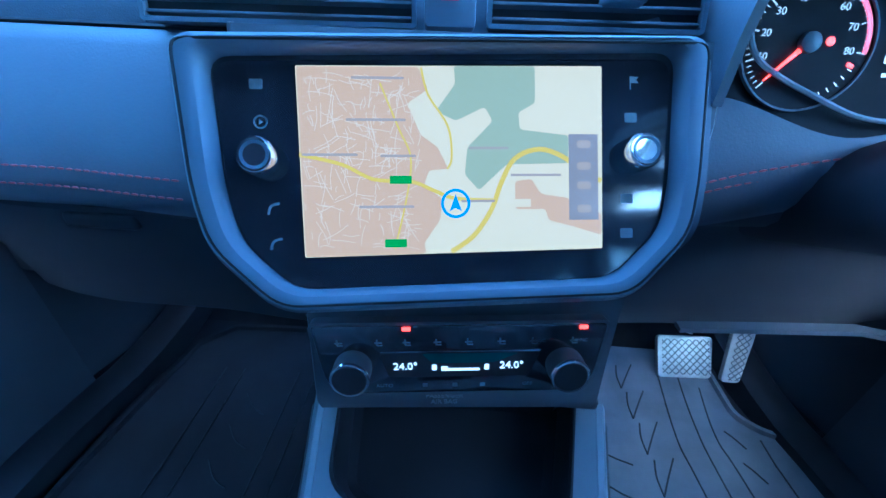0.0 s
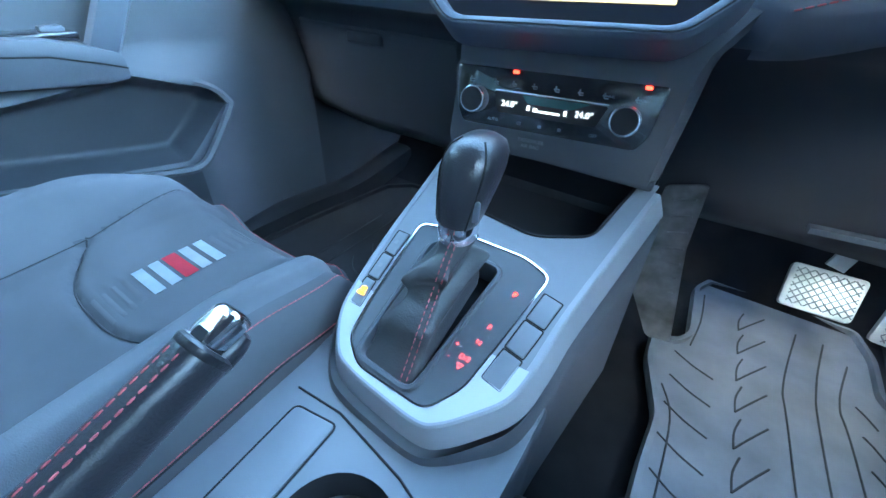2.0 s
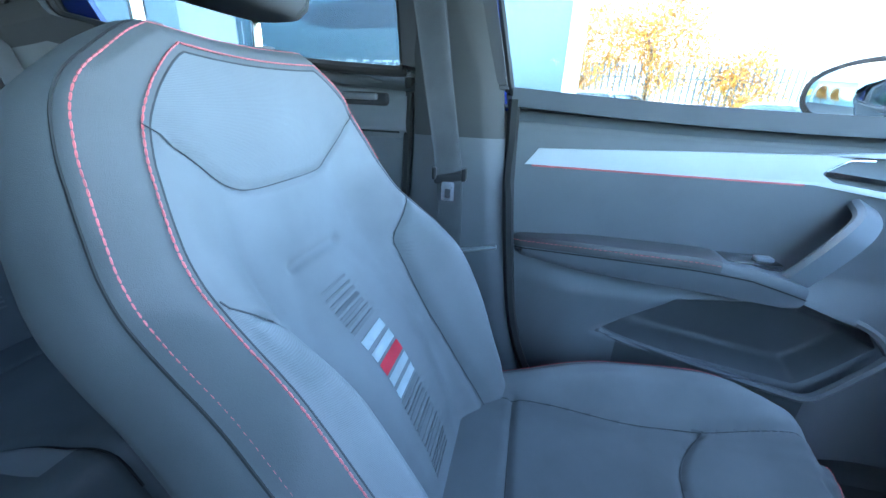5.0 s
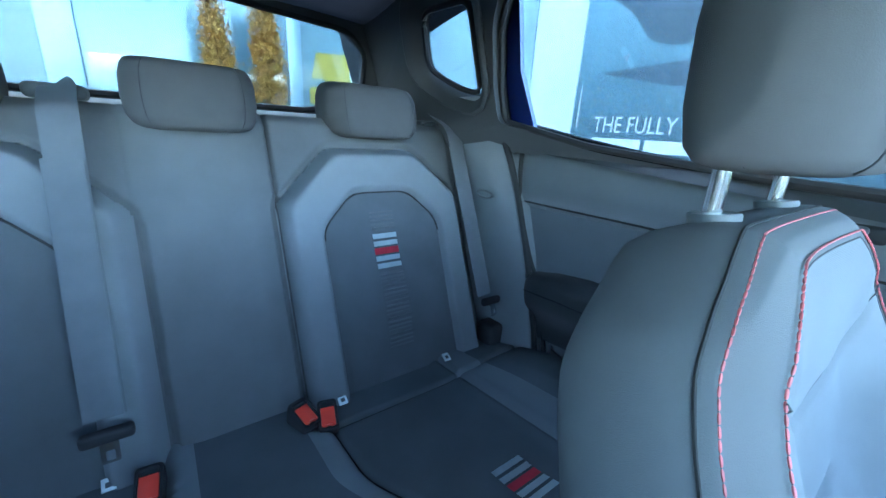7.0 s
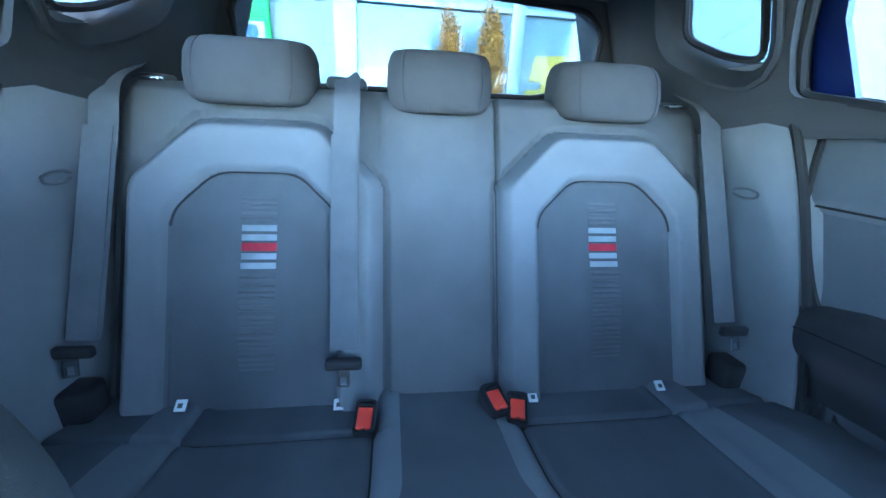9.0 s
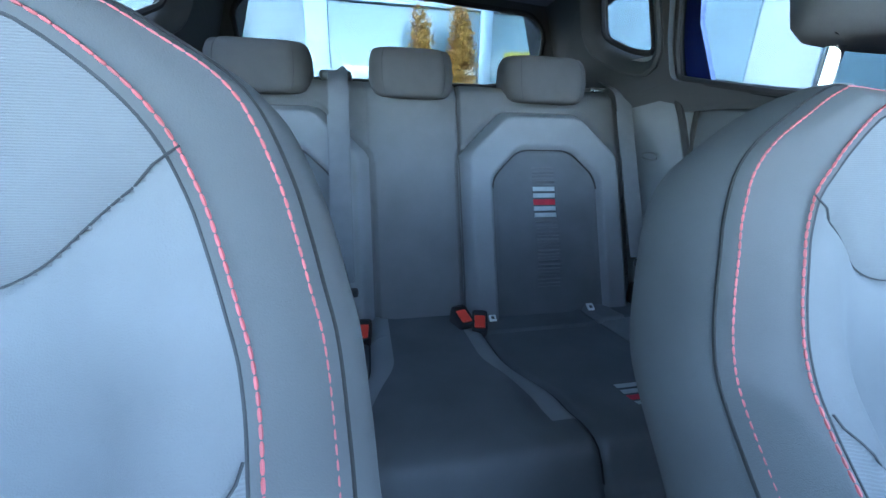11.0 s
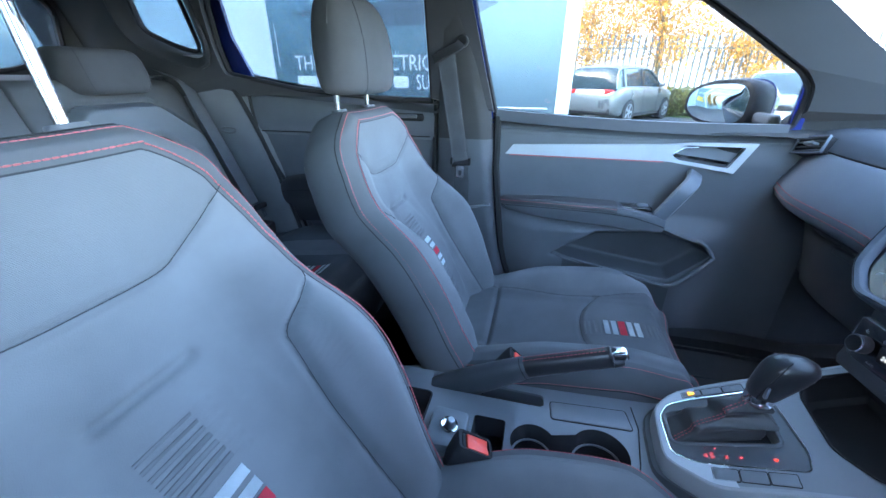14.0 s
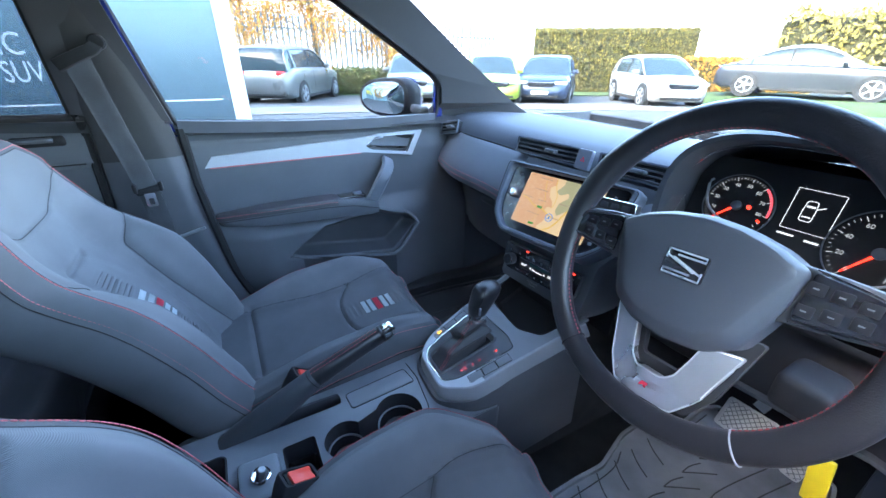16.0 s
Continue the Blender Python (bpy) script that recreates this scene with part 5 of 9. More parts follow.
part("car_symbol", moved(join(plate(car_o, [inset(car_o, 0.0012)], 0.0004), prism(rect(0.011, 0.003, 0, 0.007), 0.0004), prism(rect(0.011, 0.002, 0, -0.009), 0.0004), prism([(0.008, 0.004), (0.017, 0.009), (0.017, 0.0105), (0.008, 0.006)], 0.0004)), CL @ Matrix.Translation((0, 0.031, 0.0006))), GLOW_WHITE, mfd, "white car symbol with open door")
part("trip_lines", moved(join(prism(rect(0.022, 0.003, -0.016, -0.031), 0.0004), prism(rect(0.018, 0.003, 0.018, -0.033), 0.0004)), CL @ Matrix.Translation((0.003, 0.021, 0.0006))), GLOW_WHITE, mfd, "white lit trip lines")

# ---- steering wheel ----
WHEEL = facing((0.382, 0.0664, 1.019), (1, 0, 0.0), (0, 0.36, 0.93)) @ Matrix.Translation((0.0072, 0, 0)) @ Matrix.Rotation(radians(4), 4, "Z") @ Matrix.Scale(0.9, 4)
wheel = thing("steering_wheel", label="black leather flat-bottomed steering wheel with red stitching", category="steering wheel", turn=WHEEL)
WR = 0.192


def rim_at(a, r=WR):
    """The rim's middle line: round above, flattened and longer below."""
    c, q = math.cos(a), math.sin(a)
    return Vector((r * c, r * q if q >= 0 else -(r + 0.014) * (-q) ** 0.85, 0))


loop_ = [rim_at(math.tau * k / 120) for k in range(120)]
prof = [(0.0185 * math.copysign(abs(math.cos(b)) ** 0.9, math.cos(b)), 0.0155 * math.sin(b)) for b in (math.tau * k / 16 for k in range(16))]
rings = []
for k, p in enumerate(loop_):
    t = (loop_[(k + 1) % 120] - loop_[k - 1]).normalized()
    o = t.cross(Vector((0, 0, 1)))
    a = math.degrees(math.tau * k / 120)
    fat = 1.0 + 0.16 * max(math.exp(-((a - 150) / 14) ** 2), math.exp(-((a - 30) / 14) ** 2))
    rings.append([p + o * (q[0] * fat) + Vector((0, 0, q[1] * fat)) for q in prof])
part("rim", loft(rings, True, False, True), LEATHER, wheel, "black leather rim")
for a0, a1 in ((35, 145), (155, 232), (308, 385)):
    pts = []
    for a in np.linspace(a0, a1, 60):
        p = rim_at(radians(a))
        q = rim_at(radians(a), WR - 0.0175)
        pts.append(Vector((q.x, q.y, 0.0035)))
    part("rim_stitching", stitches(pts, 0.0042, 0.0022, 0.0011), THREAD, wheel, "red rim stitching")
for a in (36, 144, 154, 26, 233, 307):
    p = rim_at(radians(a))
    t = Vector((-p.y, p.x, 0)).normalized()
    o = p.normalized()
    bm = loft([[p + t * w + o * (0.0188 * math.cos(b) * 1.06) + Vector((0, 0, 0.016 * math.sin(b) * 1.06)) for b in (math.tau * k / 20 for k in range(20))] for w in (-0.0008, 0.0008)], True, True)
    part("rim_joint", bm, SATIN if a == 307 else SEAL, wheel, "thin joint ring")
# hub and airbag cover
HUB = [(0.0, 0.067), (-0.04, 0.0625), (-0.075, 0.052), (-0.107, 0.034), (-0.1, -0.01), (-0.09, -0.04), (-0.078, -0.072), (-0.046, -0.093)]
hub = rounded(HUB + [(0.0, -0.1)] + [(-x, y) for x, y in HUB[:0:-1]], 0.009, 5)
face = rounded([(x * (0.93 if y > 0 else 0.8), y * (0.9 if y > 0 else 0.77)) for x, y in HUB + [(0.0, -0.1)] + [(-x, y) for x, y in HUB[:0:-1]]], 0.009, 5)
rings = []
for t, z in ((0.0, -0.035), (0.0, 0.0), (0.02, 0.004), (0.1, 0.0085), (0.5, 0.0155), (0.9, 0.0212), (1.0, 0.0222)):
    rings.append([(x + (u - x) * t, y + (v - y) * t, z) for (x, y), (u, v) in zip(hub, face)])
for k, z in ((0.92, 0.0235), (0.7, 0.0252), (0.3, 0.0262)):
    rings.append([(u * k, v * k, z) for u, v in face])
part("airbag_cover", loft(rings, True, True), AIRBAG, wheel, "blue-grey grained airbag cover", 50)
em = [(-0.025, 0.017), (0.025, 0.017), (0.025, -0.017), (-0.025, -0.017)]
e = part("emblem", prism(rounded(em, 0.004), 0.003, 0.001, z=0.0245), GLOSS, wheel, "dark emblem plate")
for line_ in ([(-0.022, 0.003), (-0.022, 0.015), (0.022, 0.015), (0.022, 0.01), (-0.01, 0.01)], [(0.022, -0.003), (0.022, -0.015), (-0.022, -0.015), (-0.022, -0.01), (0.01, -0.01)], [(-0.022, 0.007), (0.014, -0.006)], [(-0.014, 0.006), (0.022, -0.007)]):
    part("emblem_line", tube([Vector((x, y, 0.0285)) for x, y in line_], 0.0013, 6), EMBLEM, e, "bright emblem line")
for s in (-1, 1):
    sp = [(s * x, y) for x, y in ((0.08, 0.042), (0.13, 0.04), (0.178, 0.034), (0.18, -0.012), (0.13, -0.02), (0.085, -0.026))]
    part("spoke", prism(rounded(sp, 0.008), 0.018, 0.005, z=-0.014), HARD, wheel, "black spoke")
    pad = part("button_pad", prism(rounded([(s * x, y) for x, y in ((0.108, 0.037), (0.17, 0.026), (0.182, -0.006), (0.106, -0.017))], 0.005), 0.005, 0.001, z=0.004), GLOSS, wheel, "gloss black button pad")
    part("pad_trim", tube([Vector((s * x, y, 0.009)) for x, y in ((0.108, 0.039), (0.171, 0.028), (0.18, 0.012), (0.183, -0.007), (0.105, -0.019))], 0.0012, 6), CHROME, pad, "thin chrome edge")
    for bx, by in ((0.114, 0.021), (0.134, 0.02), (0.154, 0.018), (0.113, -0.004), (0.133, -0.001), (0.154, 0.001)):
        b = part("button", rbox(0.0155, 0.013, 0.003, 0.0015, 2, Matrix.Translation((s * bx, by, 0.0095))), DARK, pad)
        part("button_mark", rbox(0.005, 0.0016, 0.0006, 0.0002, 1, Matrix.Translation((s * bx, by, 0.0112))), GREY_PRINT, pad)
# lower forked silver spoke
FORK = [(-0.082, -0.082), (-0.043, -0.088), (-0.037, -0.112), (-0.029, -0.138), (-0.018, -0.149)]
FORK_OUT = [(0.04, -0.186), (0.06, -0.156), (-0.06, -0.156), (-0.04, -0.186)]
fork = rounded(FORK + [(-x, y) for x, y in FORK[::-1]] + [FORK_OUT[1], FORK_OUT[0], FORK_OUT[3], FORK_OUT[2]], 0.005)
arched = plate(fork, [], 0.014, Matrix.Translation((0, 0, -0.012)))
bmesh.ops.subdivide_edges(arched, edges=[e for e in arched.edges if e.calc_length() > 0.02], cuts=3)
for v in arched.verts:
    v.co.z -= 0.3 * math.sqrt(v.co.x ** 2 + 0.0001)
part("lower_spoke", arched, SPOKE_SILVER, wheel, "satin silver lower spoke")
part("spoke_edge", tube([Vector((x, y, 0.0018 - 0.3 * math.sqrt(x * x + 0.0001))) for x, y in fork], 0.0012, 6, True), EMBLEM, wheel, "bright rounded spoke edge")
part("spoke_back", plate(rounded([(-0.092, -0.06), (-0.05, -0.06), (-0.03, -0.14), (0.03, -0.14), (0.05, -0.06), (0.092, -0.06), (0.07, -0.15), (0.048, -0.19), (-0.048, -0.19), (-0.07, -0.15)], 0.006), [], 0.012, Matrix.Translation((0, 0, -0.05))), POCKET, wheel, "black plastic behind the lower spoke")
bd = part("badge", prism([(x * 0.55, 0.55 * y - 0.1) for x, y in [(-0.016, -0.117), (-0.004, -0.117), (-0.006, -0.121), (-0.012, -0.121), (-0.016, -0.13), (-0.02, -0.13)]], 0.001, 0, z=-0.0012), WHITE_PRINT, wheel, "small white and red badge")
part("badge_red", prism([(x * 0.55, 0.55 * y - 0.1) for x, y in [(0.0, -0.117), (0.014, -0.117), (0.016, -0.123), (0.01, -0.125), (0.014, -0.13), (0.008, -0.13), (0.004, -0.125), (-0.002, -0.13), (-0.006, -0.13)]], 0.001, 0, z=-0.0012), LOGO_RED, bd, "red badge half")
col = thing("steering_column", (0.353, 0.25, 0.9), "black steering column shroud with control stalks", "steering column")
rows = []
for t in np.linspace(0, 1, 7):
    c = Vector((0.372, 0.098, 0.998)).lerp(Vector((0.353, 0.4, 0.86)), t)
    rows.append([c + Vector((0.058 * math.cos(b), 0, 0.052 * math.sin(b))) for b in (math.tau * k / 20 for k in range(20))])
part("shroud", loft(rows, True, True), POCKET, col, "black column shroud")
for s in (-1, 1):
    pts = [(0.372 + s * 0.04, 0.19, 0.985), (0.372 + s * 0.09, 0.175, 1.0), (0.372 + s * 0.14, 0.168, 1.011)]
    part("stalk", tube(curve(pts, 5), 0.009, 10), POCKET, col, "black control stalk")
    sm_ = facing((0.372 + s * 0.162, 0.158, 1.015), (1, 0.0, -s * 0.1), (0, 0.3, 1))
    o = rounded([(s * x, y) for x, y in ((-0.036, 0.012), (0.03, 0.012), (0.04, 0.004), (0.034, -0.011), (-0.036, -0.007))], 0.004)
    sp_ = part("stalk_pad", prism(o, -0.016, 0.003, sm_), POCKET, col, "black stalk control pad")
    part("pad_edge", tube([sm_ @ Vector((x, y, 0.0006)) for x, y in o], 0.0008, 5, True), CHROME, sp_, "thin chrome pad edge")
    for x in (-0.02, 0.0, 0.02):
        part("stalk_button", prism(rounded(rect(0.014, 0.009, s * x, 0.002), 0.003), 0.002, 0.0008, sm_), HARD, sp_, "dark stalk button")
part("ignition_key", rbox(0.06, 0.07, 0.055, 0.012, 3, Matrix.Translation((0.5, 0.22, 0.85))), POCKET, col, "black ignition surround")
tag = solo("yellow_tag", rbox(0.022, 0.006, 0.07, 0.002, 2, Matrix.Translation((0.552, 0.17, 0.778)) @ Matrix.Rotation(-0.15, 4, "Y")), surface("yellow_plastic", (0.75, 0.55, 0.02), 0.5, blotch=(20, 0.1)), "yellow plastic key tag hanging below the wheel", "key tag")

# ---- centre console ----
con = thing("centre_console", (0.015, -0.1, 0.33), "grey plastic centre console with silver edges", "centre console")
CONM = Matrix.Translation((0, 0, 0.630)) @ Matrix(((1, 0, 0, 0), (0, 0.944, -0.33, 0), (0, 0.33, 0.944, 0), (0, 0, 0, 1)))


def cs(points):
    """Plan (x, y) on the sloping console top to its own plane."""
    return [(x, y / 0.944) for x, y in points]


EDGE = [(-0.117, 0.26), (-0.106, 0.17), (-0.094, 0.06), (-0.084, 0.0), (-0.074, -0.036), (-0.05, -0.067), (-0.028, -0.0775), (0.016, -0.082), (0.055, -0.083), (0.072, -0.075), (0.092, -0.054), (0.11, -0.03), (0.117, 0.0), (0.122, 0.06), (0.132, 0.13), (0.153, 0.27)]
edge = curve([(x, y, 0) for x, y in EDGE], 5)
edge2 = [(p.x, p.y) for p in edge]
GATE = rounded([(-0.067, 0.097), (-0.03, 0.105), (0.06, 0.106), (0.0915, 0.095), (0.08, 0.005), (0.0735, -0.04), (0.055, -0.071), (-0.02, -0.071), (-0.046, -0.053), (-0.054, -0.015)], 0.011, 5)
TRAY = rounded(cs([(-0.096, 0.25), (-0.087, 0.16), (-0.05, 0.138), (0.054, 0.128), (0.108, 0.152), (0.127, 0.25)]), 0.014, 5)
SLOT = rounded(cs([(-0.04, 0.078), (0.046, 0.077), (0.036, -0.062), (-0.028, -0.06)]), 0.012, 4)
top_out = [(x, y) for x, y in inset(edge2, 0.006)]
part("console_top", plate(top_out, [TRAY, inset(GATE, 0.0005)], 0.004, CONM @ Matrix.Translation((0, 0, -0.004))), HARD_GREY, con, "dark grey console top")
# silver rim rolling over the edge
prof_rim = [(0.0065, -0.002), (0.0058, 0.0007), (0.001, 0.0009), (-0.001, -0.0008), (-0.0075, -0.016), (-0.0112, -0.027), (-0.0105, -0.03)]
rings = []
for d_, z_ in prof_rim:
    ring = inset(edge2, d_)
    ring = [Vector((x, y, z_)) for x, y in ring]
    rings.append(ring[1:-1])
part("silver_rim", loft([[CONM @ p for p in r] for r in rings], closed=False), CONSOLE_SILVER, con, "satin silver console rim", 25)


def even(line, n):
    """n points at even steps along an open line."""
    P = [Vector((x, y, 0)) for x, y in line]
    total = sum((b - a).length for a, b in zip(P, P[1:]))
    return [p for p, _ in walkline(P, total / (n - 1) * 0.99999)][:n - 1] + [P[-1]]


low_ring = [p for p in GATE[GATE.index(min(GATE, key=lambda q: (q[0] - 0.0795) ** 2 + q[1] ** 2)):] if p[1] < 0.004]
low_edge = [p for p in inset(edge2, 0.003) if p[1] < 0.004][::-1]
part("silver_nose", loft([[CONM @ (p + Vector((0, 0, 0.0006))) for p in even(low_ring, 60)], [CONM @ (p + Vector((0, 0, 0.0011))) for p in even(low_edge, 60)]], closed=False), SATIN, con, "satin silver console nose")
rings = []
for d_, drop in ((-0.01, 0.029), (-0.0125, 0.033), (-0.014, 0.1), (-0.022, 0.3)):
    rings.append([CONM @ Vector((x, y, 0)) - Vector((0, 0, drop * 0.95)) for x, y in inset(edge2, d_)[1:-1]])
part("console_side", loft(rings, closed=False), HARD, con, "dark console side panel")
# tray
rings = [[CONM @ Vector((x, y, z)) for x, y in inset(TRAY, d)] for d, z in ((0, 0.0), (0.002, -0.002), (0.004, -0.05), (0.012, -0.058))]
part("storage_tray", loft(rings, True, False), DARK, con, "deep black storage tray")
part("tray_floor", prism(inset(TRAY, 0.01), 0.002, 0, CONM, -0.06), DARK, con, "ribbed rubber tray floor")
part("tray_back", rbox(0.25, 0.01, 0.12, 0.002, 2, Matrix.Translation((0.016, 0.345, 0.69))), DARK, con, "black tray back wall")
part("tray_roof", rbox(0.25, 0.13, 0.012, 0.003, 2, Matrix.Translation((0.016, 0.29, 0.722))), HARD, con)
part("tray_lip", tube([CONM @ Vector((x, y, 0.0008)) for x, y in TRAY], 0.0016, 6, True), SEAL, con, "dark tray edge")
for x in (-0.012, 0.02):
    part("usb_socket", rbox(0.016, 0.006, 0.008, 0.001, 2, Matrix.Translation((x, 0.337, 0.70))), STEEL, con, "small usb socket")
# selector gate
part("gate_ring", sweep([CONM @ Vector((x, y, 0.0005)) for x, y in GATE], [(-0.0011, -0.002), (0.0011, -0.002), (0.0008, 0.0012), (-0.0008, 0.0012)], Vector((0, -0.33, 0.944)), True), CHROME, con, "chrome selector frame")
part("gate_plate", plate(inset(GATE, 0.0012), [SLOT], 0.004, CONM @ Matrix.Translation((0, 0, -0.0045))), HARD, con, "black selector plate")
rings = [[CONM @ Vector((x, y, z)) for x, y in inset(SLOT, d)] for d, z in ((-0.004, 0.0005), (-0.002, 0.003), (0.001, 0.003), (0.003, 0.0), (0.004, -0.03))]
part("slot_collar", loft(rings, True, False), HARD, con, "raised black collar")
for k in range(3):
    y0, y1 = 0.072 - 0.032 * k, 0.072 - 0.032 * (k + 1) + 0.0015
    q = cs([(-0.085 + 0.004 * k, y0), (-0.0685 + 0.0025 * k, y0), (-0.066 + 0.004 * k, y1), (-0.081 + 0.004 * k, y1)])
    b = part("console_button", prism(rounded(inset(q, 0.0008), 0.002), 0.004, 0.001, CONM, -0.0025), HARD_GREY, con, "dark console button")
    part("button_gap", tube([CONM @ Vector((x, y, 0.0004)) for x, y in rounded(q, 0.002)], 0.0007, 5, True), SEAL, con, "dark gap line")
    if k == 2:
        cx, cy = sum(p[0] for p in q) / 4, sum(p[1] for p in q) / 4
        part("button_lamp", moved(join(prism(rect(0.009, 0.0035, cx, cy - 0.003), 0.0004), prism(rounded(rect(0.006, 0.006, cx, cy + 0.002), 0.002), 0.0004)), CONM @ Matrix.Translation((0, 0, 0.0021))), GLOW_AMBER, b, "lit amber symbol")
    else:
        cx, cy = sum(p[0] for p in q) / 4, sum(p[1] for p in q) / 4
        part("button_mark", moved(prism(rect(0.004, 0.005, cx, cy), 0.0003), CONM @ Matrix.Translation((0, 0, 0.0021))), GREY_PRINT, b)
    q = cs([(0.0935 - 0.004 * k, y0), (0.1135 - 0.004 * k, y0 - 0.003), (0.109 - 0.004 * k, y1 - 0.003), (0.0895 - 0.004 * k, y1)])
    part("console_button", prism(rounded(inset(q, 0.0008), 0.002), 0.004, 0.001, CONM, -0.0025), HARD_GREY, con, "blank dark console button")
    part("button_gap", tube([CONM @ Vector((x, y, 0.0004)) for x, y in rounded(q, 0.002)], 0.0007, 5, True), SEAL, con, "dark gap line")
for word, x, y, s_, mt in (("P", 0.07, 0.058, 0.0075, GLOW_RED), ("R", 0.0655, 0.019, 0.0072, GLOW_DIM_RED), ("N", 0.064, 0.002, 0.0072, GLOW_DIM_RED), ("D/S", 0.0605, -0.0155, 0.0072, GLOW_DIM_RED), ("+", 0.048, -0.008, 0.008, GLOW_DIM_RED), ("-", 0.047, -0.02, 0.008, GLOW_DIM_RED)):
    part("gear_letter", lettering(word, s_, CONM @ Matrix.Translation((x, y / 0.944, 0.0002)), 0.0002), mt, con, "red lit gear letter")
tr = [(0.0565, -0.0225), (0.0635, -0.0225), (0.06, -0.0285)]
part("gear_letter", plate(tr, [inset(tr, 0.0009)], 0.0003, CONM), GLOW_DIM_RED, con, "red triangle mark")
# gaiter: folded leather from the slot to the lever
lever = thing("gear_selector", (0.01, 0.02, 0.61), "black leather automatic gear selector with chrome collar", "gear selector")
neck = Vector((0.008, 0.045, 0.705))
rings = []
low = [CONM @ Vector((0.004 - 0.006 * smooth(-0.06, 0.0, y) + (x - 0.004) * (1.0 - 0.17 * smooth(-0.065, 0.02, y)), -0.008 + (y - 0.008) * 0.88 + 0.008, -0.006)) for x, y in inset(SLOT, 0.003)]
part("slot_floor", prism(inset(SLOT, 0.003), 0.002, 0, CONM, -0.03), DARK, con, "dark slot floor")
cen = sum(low, Vector()) / len(low)
for k in range(27):
    t = k / 26
    ring = []
    for j, p in enumerate(low):
        a = math.atan2(p.y - cen.y, p.x - cen.x)
        q = neck + Vector((0.017 * math.cos(a), 0.019 * math.sin(a), -0.004))
        s_ = t ** 0.8
        r = p.lerp(q, s_)
        puff = 0.006 * math.sin(math.pi * min(1, t * 1.25)) + 0.0105 * math.sin(t * 14 + 2.2 * math.sin(2 * a + 0.6) + a) * math.sin(math.pi * t) + 0.004 * math.sin(5 * a + 9 * t) * math.sin(math.pi * t) + 0.0025 * math.sin(9 * a - 15 * t) * math.sin(math.pi * t)
        d = Vector((r.x - (cen.x + (neck.x - cen.x) * s_), r.y - (cen.y + (neck.y - cen.y) * s_), 0))
        ring.append(r + (d.normalized() * puff if d.length > 1e-6 else Vector()))
    rings.append(ring)
part("gaiter", loft(rings, True, False), GAITER, lever, "folded black leather gaiter", 60)
idx = min(range(len(low)), key=lambda j: (low[j].y, abs(low[j].x - 0.012)))
front = [r[idx] + Vector((0.0, -0.0012, 0.0008)) for r in rings]
for dx in (-0.003, 0.003):
    part("gaiter_stitching", stitches([p + Vector((dx, 0, 0)) for p in curve([tuple(p) for p in front], 3)], 0.0042, 0.0022, 0.00065), THREAD, lever, "red gaiter stitching")
part("collar", loft([[neck + Vector((0, 0.002 * z / 0.02, z)) + Vector((r * math.cos(b), r * 1.1 * math.sin(b), 0)) for b in (math.tau * k / 24 for k in range(24))] for r, z in ((0.0165, -0.006), (0.0185, -0.003), (0.0185, 0.008), (0.017, 0.016), (0.0165, 0.02))], True, True), CHROME, lever, "chrome collar")
rings = []
for z, r0, r1, yc in ((0.012, 0.0175, 0.02, 0.002), (0.018, 0.0195, 0.0225, 0.003), (0.032, 0.022, 0.026, 0.008), (0.048, 0.0245, 0.03, 0.015), (0.06, 0.0255, 0.032, 0.02), (0.07, 0.0245, 0.032, 0.024), (0.078, 0.0205, 0.0275, 0.026), (0.083, 0.013, 0.018, 0.027), (0.085, 0.004, 0.006, 0.027)):
    rings.append([neck + Vector((r0 * math.copysign(abs(math.cos(b)) ** 0.85, math.cos(b)), yc + r1 * math.copysign(abs(math.sin(b)) ** 0.85, math.sin(b)), z)) for b in (math.tau * k / 36 for k in range(36))])
part("grip", loft(rings, True, True), LEATHER, lever, "black leather selector grip", 60)
for j in (22, 32):
    part("grip_seam", tube([r[j] * 1.0 + (r[j] - Vector((neck.x, neck.y + 0.012, r[j].z))).normalized() * 0.0003 for r in rings[:-1]], 0.001, 5), SEAL, lever, "dark grip seam")
part("release_button", rbox(0.008, 0.005, 0.02, 0.002, 3, Matrix.Translation(neck + Vector((0.019, -0.006, 0.03)))), SATIN_DARK, lever, "grey release button")

# rear part of the console: cup holders, lid, socket
ZC = 0.565
outl = rounded([(-0.1, 0.03), (-0.097, -0.06), (-0.088, -0.15), (-0.08, -0.3), (-0.075, -0.62), (0.125, -0.62), (0.13, -0.3), (0.132, -0.1), (0.134, 0.03)], 0.012, 4)
c1, c2 = (0.057, -0.283, 0.041), (0.048, -0.168, 0.049)
cup_o = [(c2[0] + c2[2] * math.cos(a), c2[1] + c2[2] * math.sin(a)) for a in np.linspace(radians(-55), radians(235), 26)] + [(c1[0] + c1[2] * math.cos(a), c1[1] + c1[2] * math.sin(a)) for a in np.linspace(radians(128), radians(412), 26)]
cub = rounded([(0.02, -0.335), (0.11, -0.335), (0.11, -0.395), (0.02, -0.395)], 0.008)
hbs = rounded([(-0.062, -0.265), (-0.03, -0.265), (-0.03, -0.5), (-0.07, -0.5)], 0.012)
bin_o = rounded([(-0.012, -0.49), (0.112, -0.49), (0.106, -0.605), (-0.012, -0.605)], 0.012)
part("rear_deck", plate(outl, [cup_o, cub, hbs, bin_o], 0.006, Matrix.Translation((0, 0, ZC - 0.006))), HARD_GREY, con, "dark grey cup holder deck")
rings = [[(x, y, z) for x, y in inset(outl, d)] for d, z in ((0, ZC - 0.004), (-0.003, ZC - 0.008), (-0.004, 0.45), (-0.008, 0.34))]
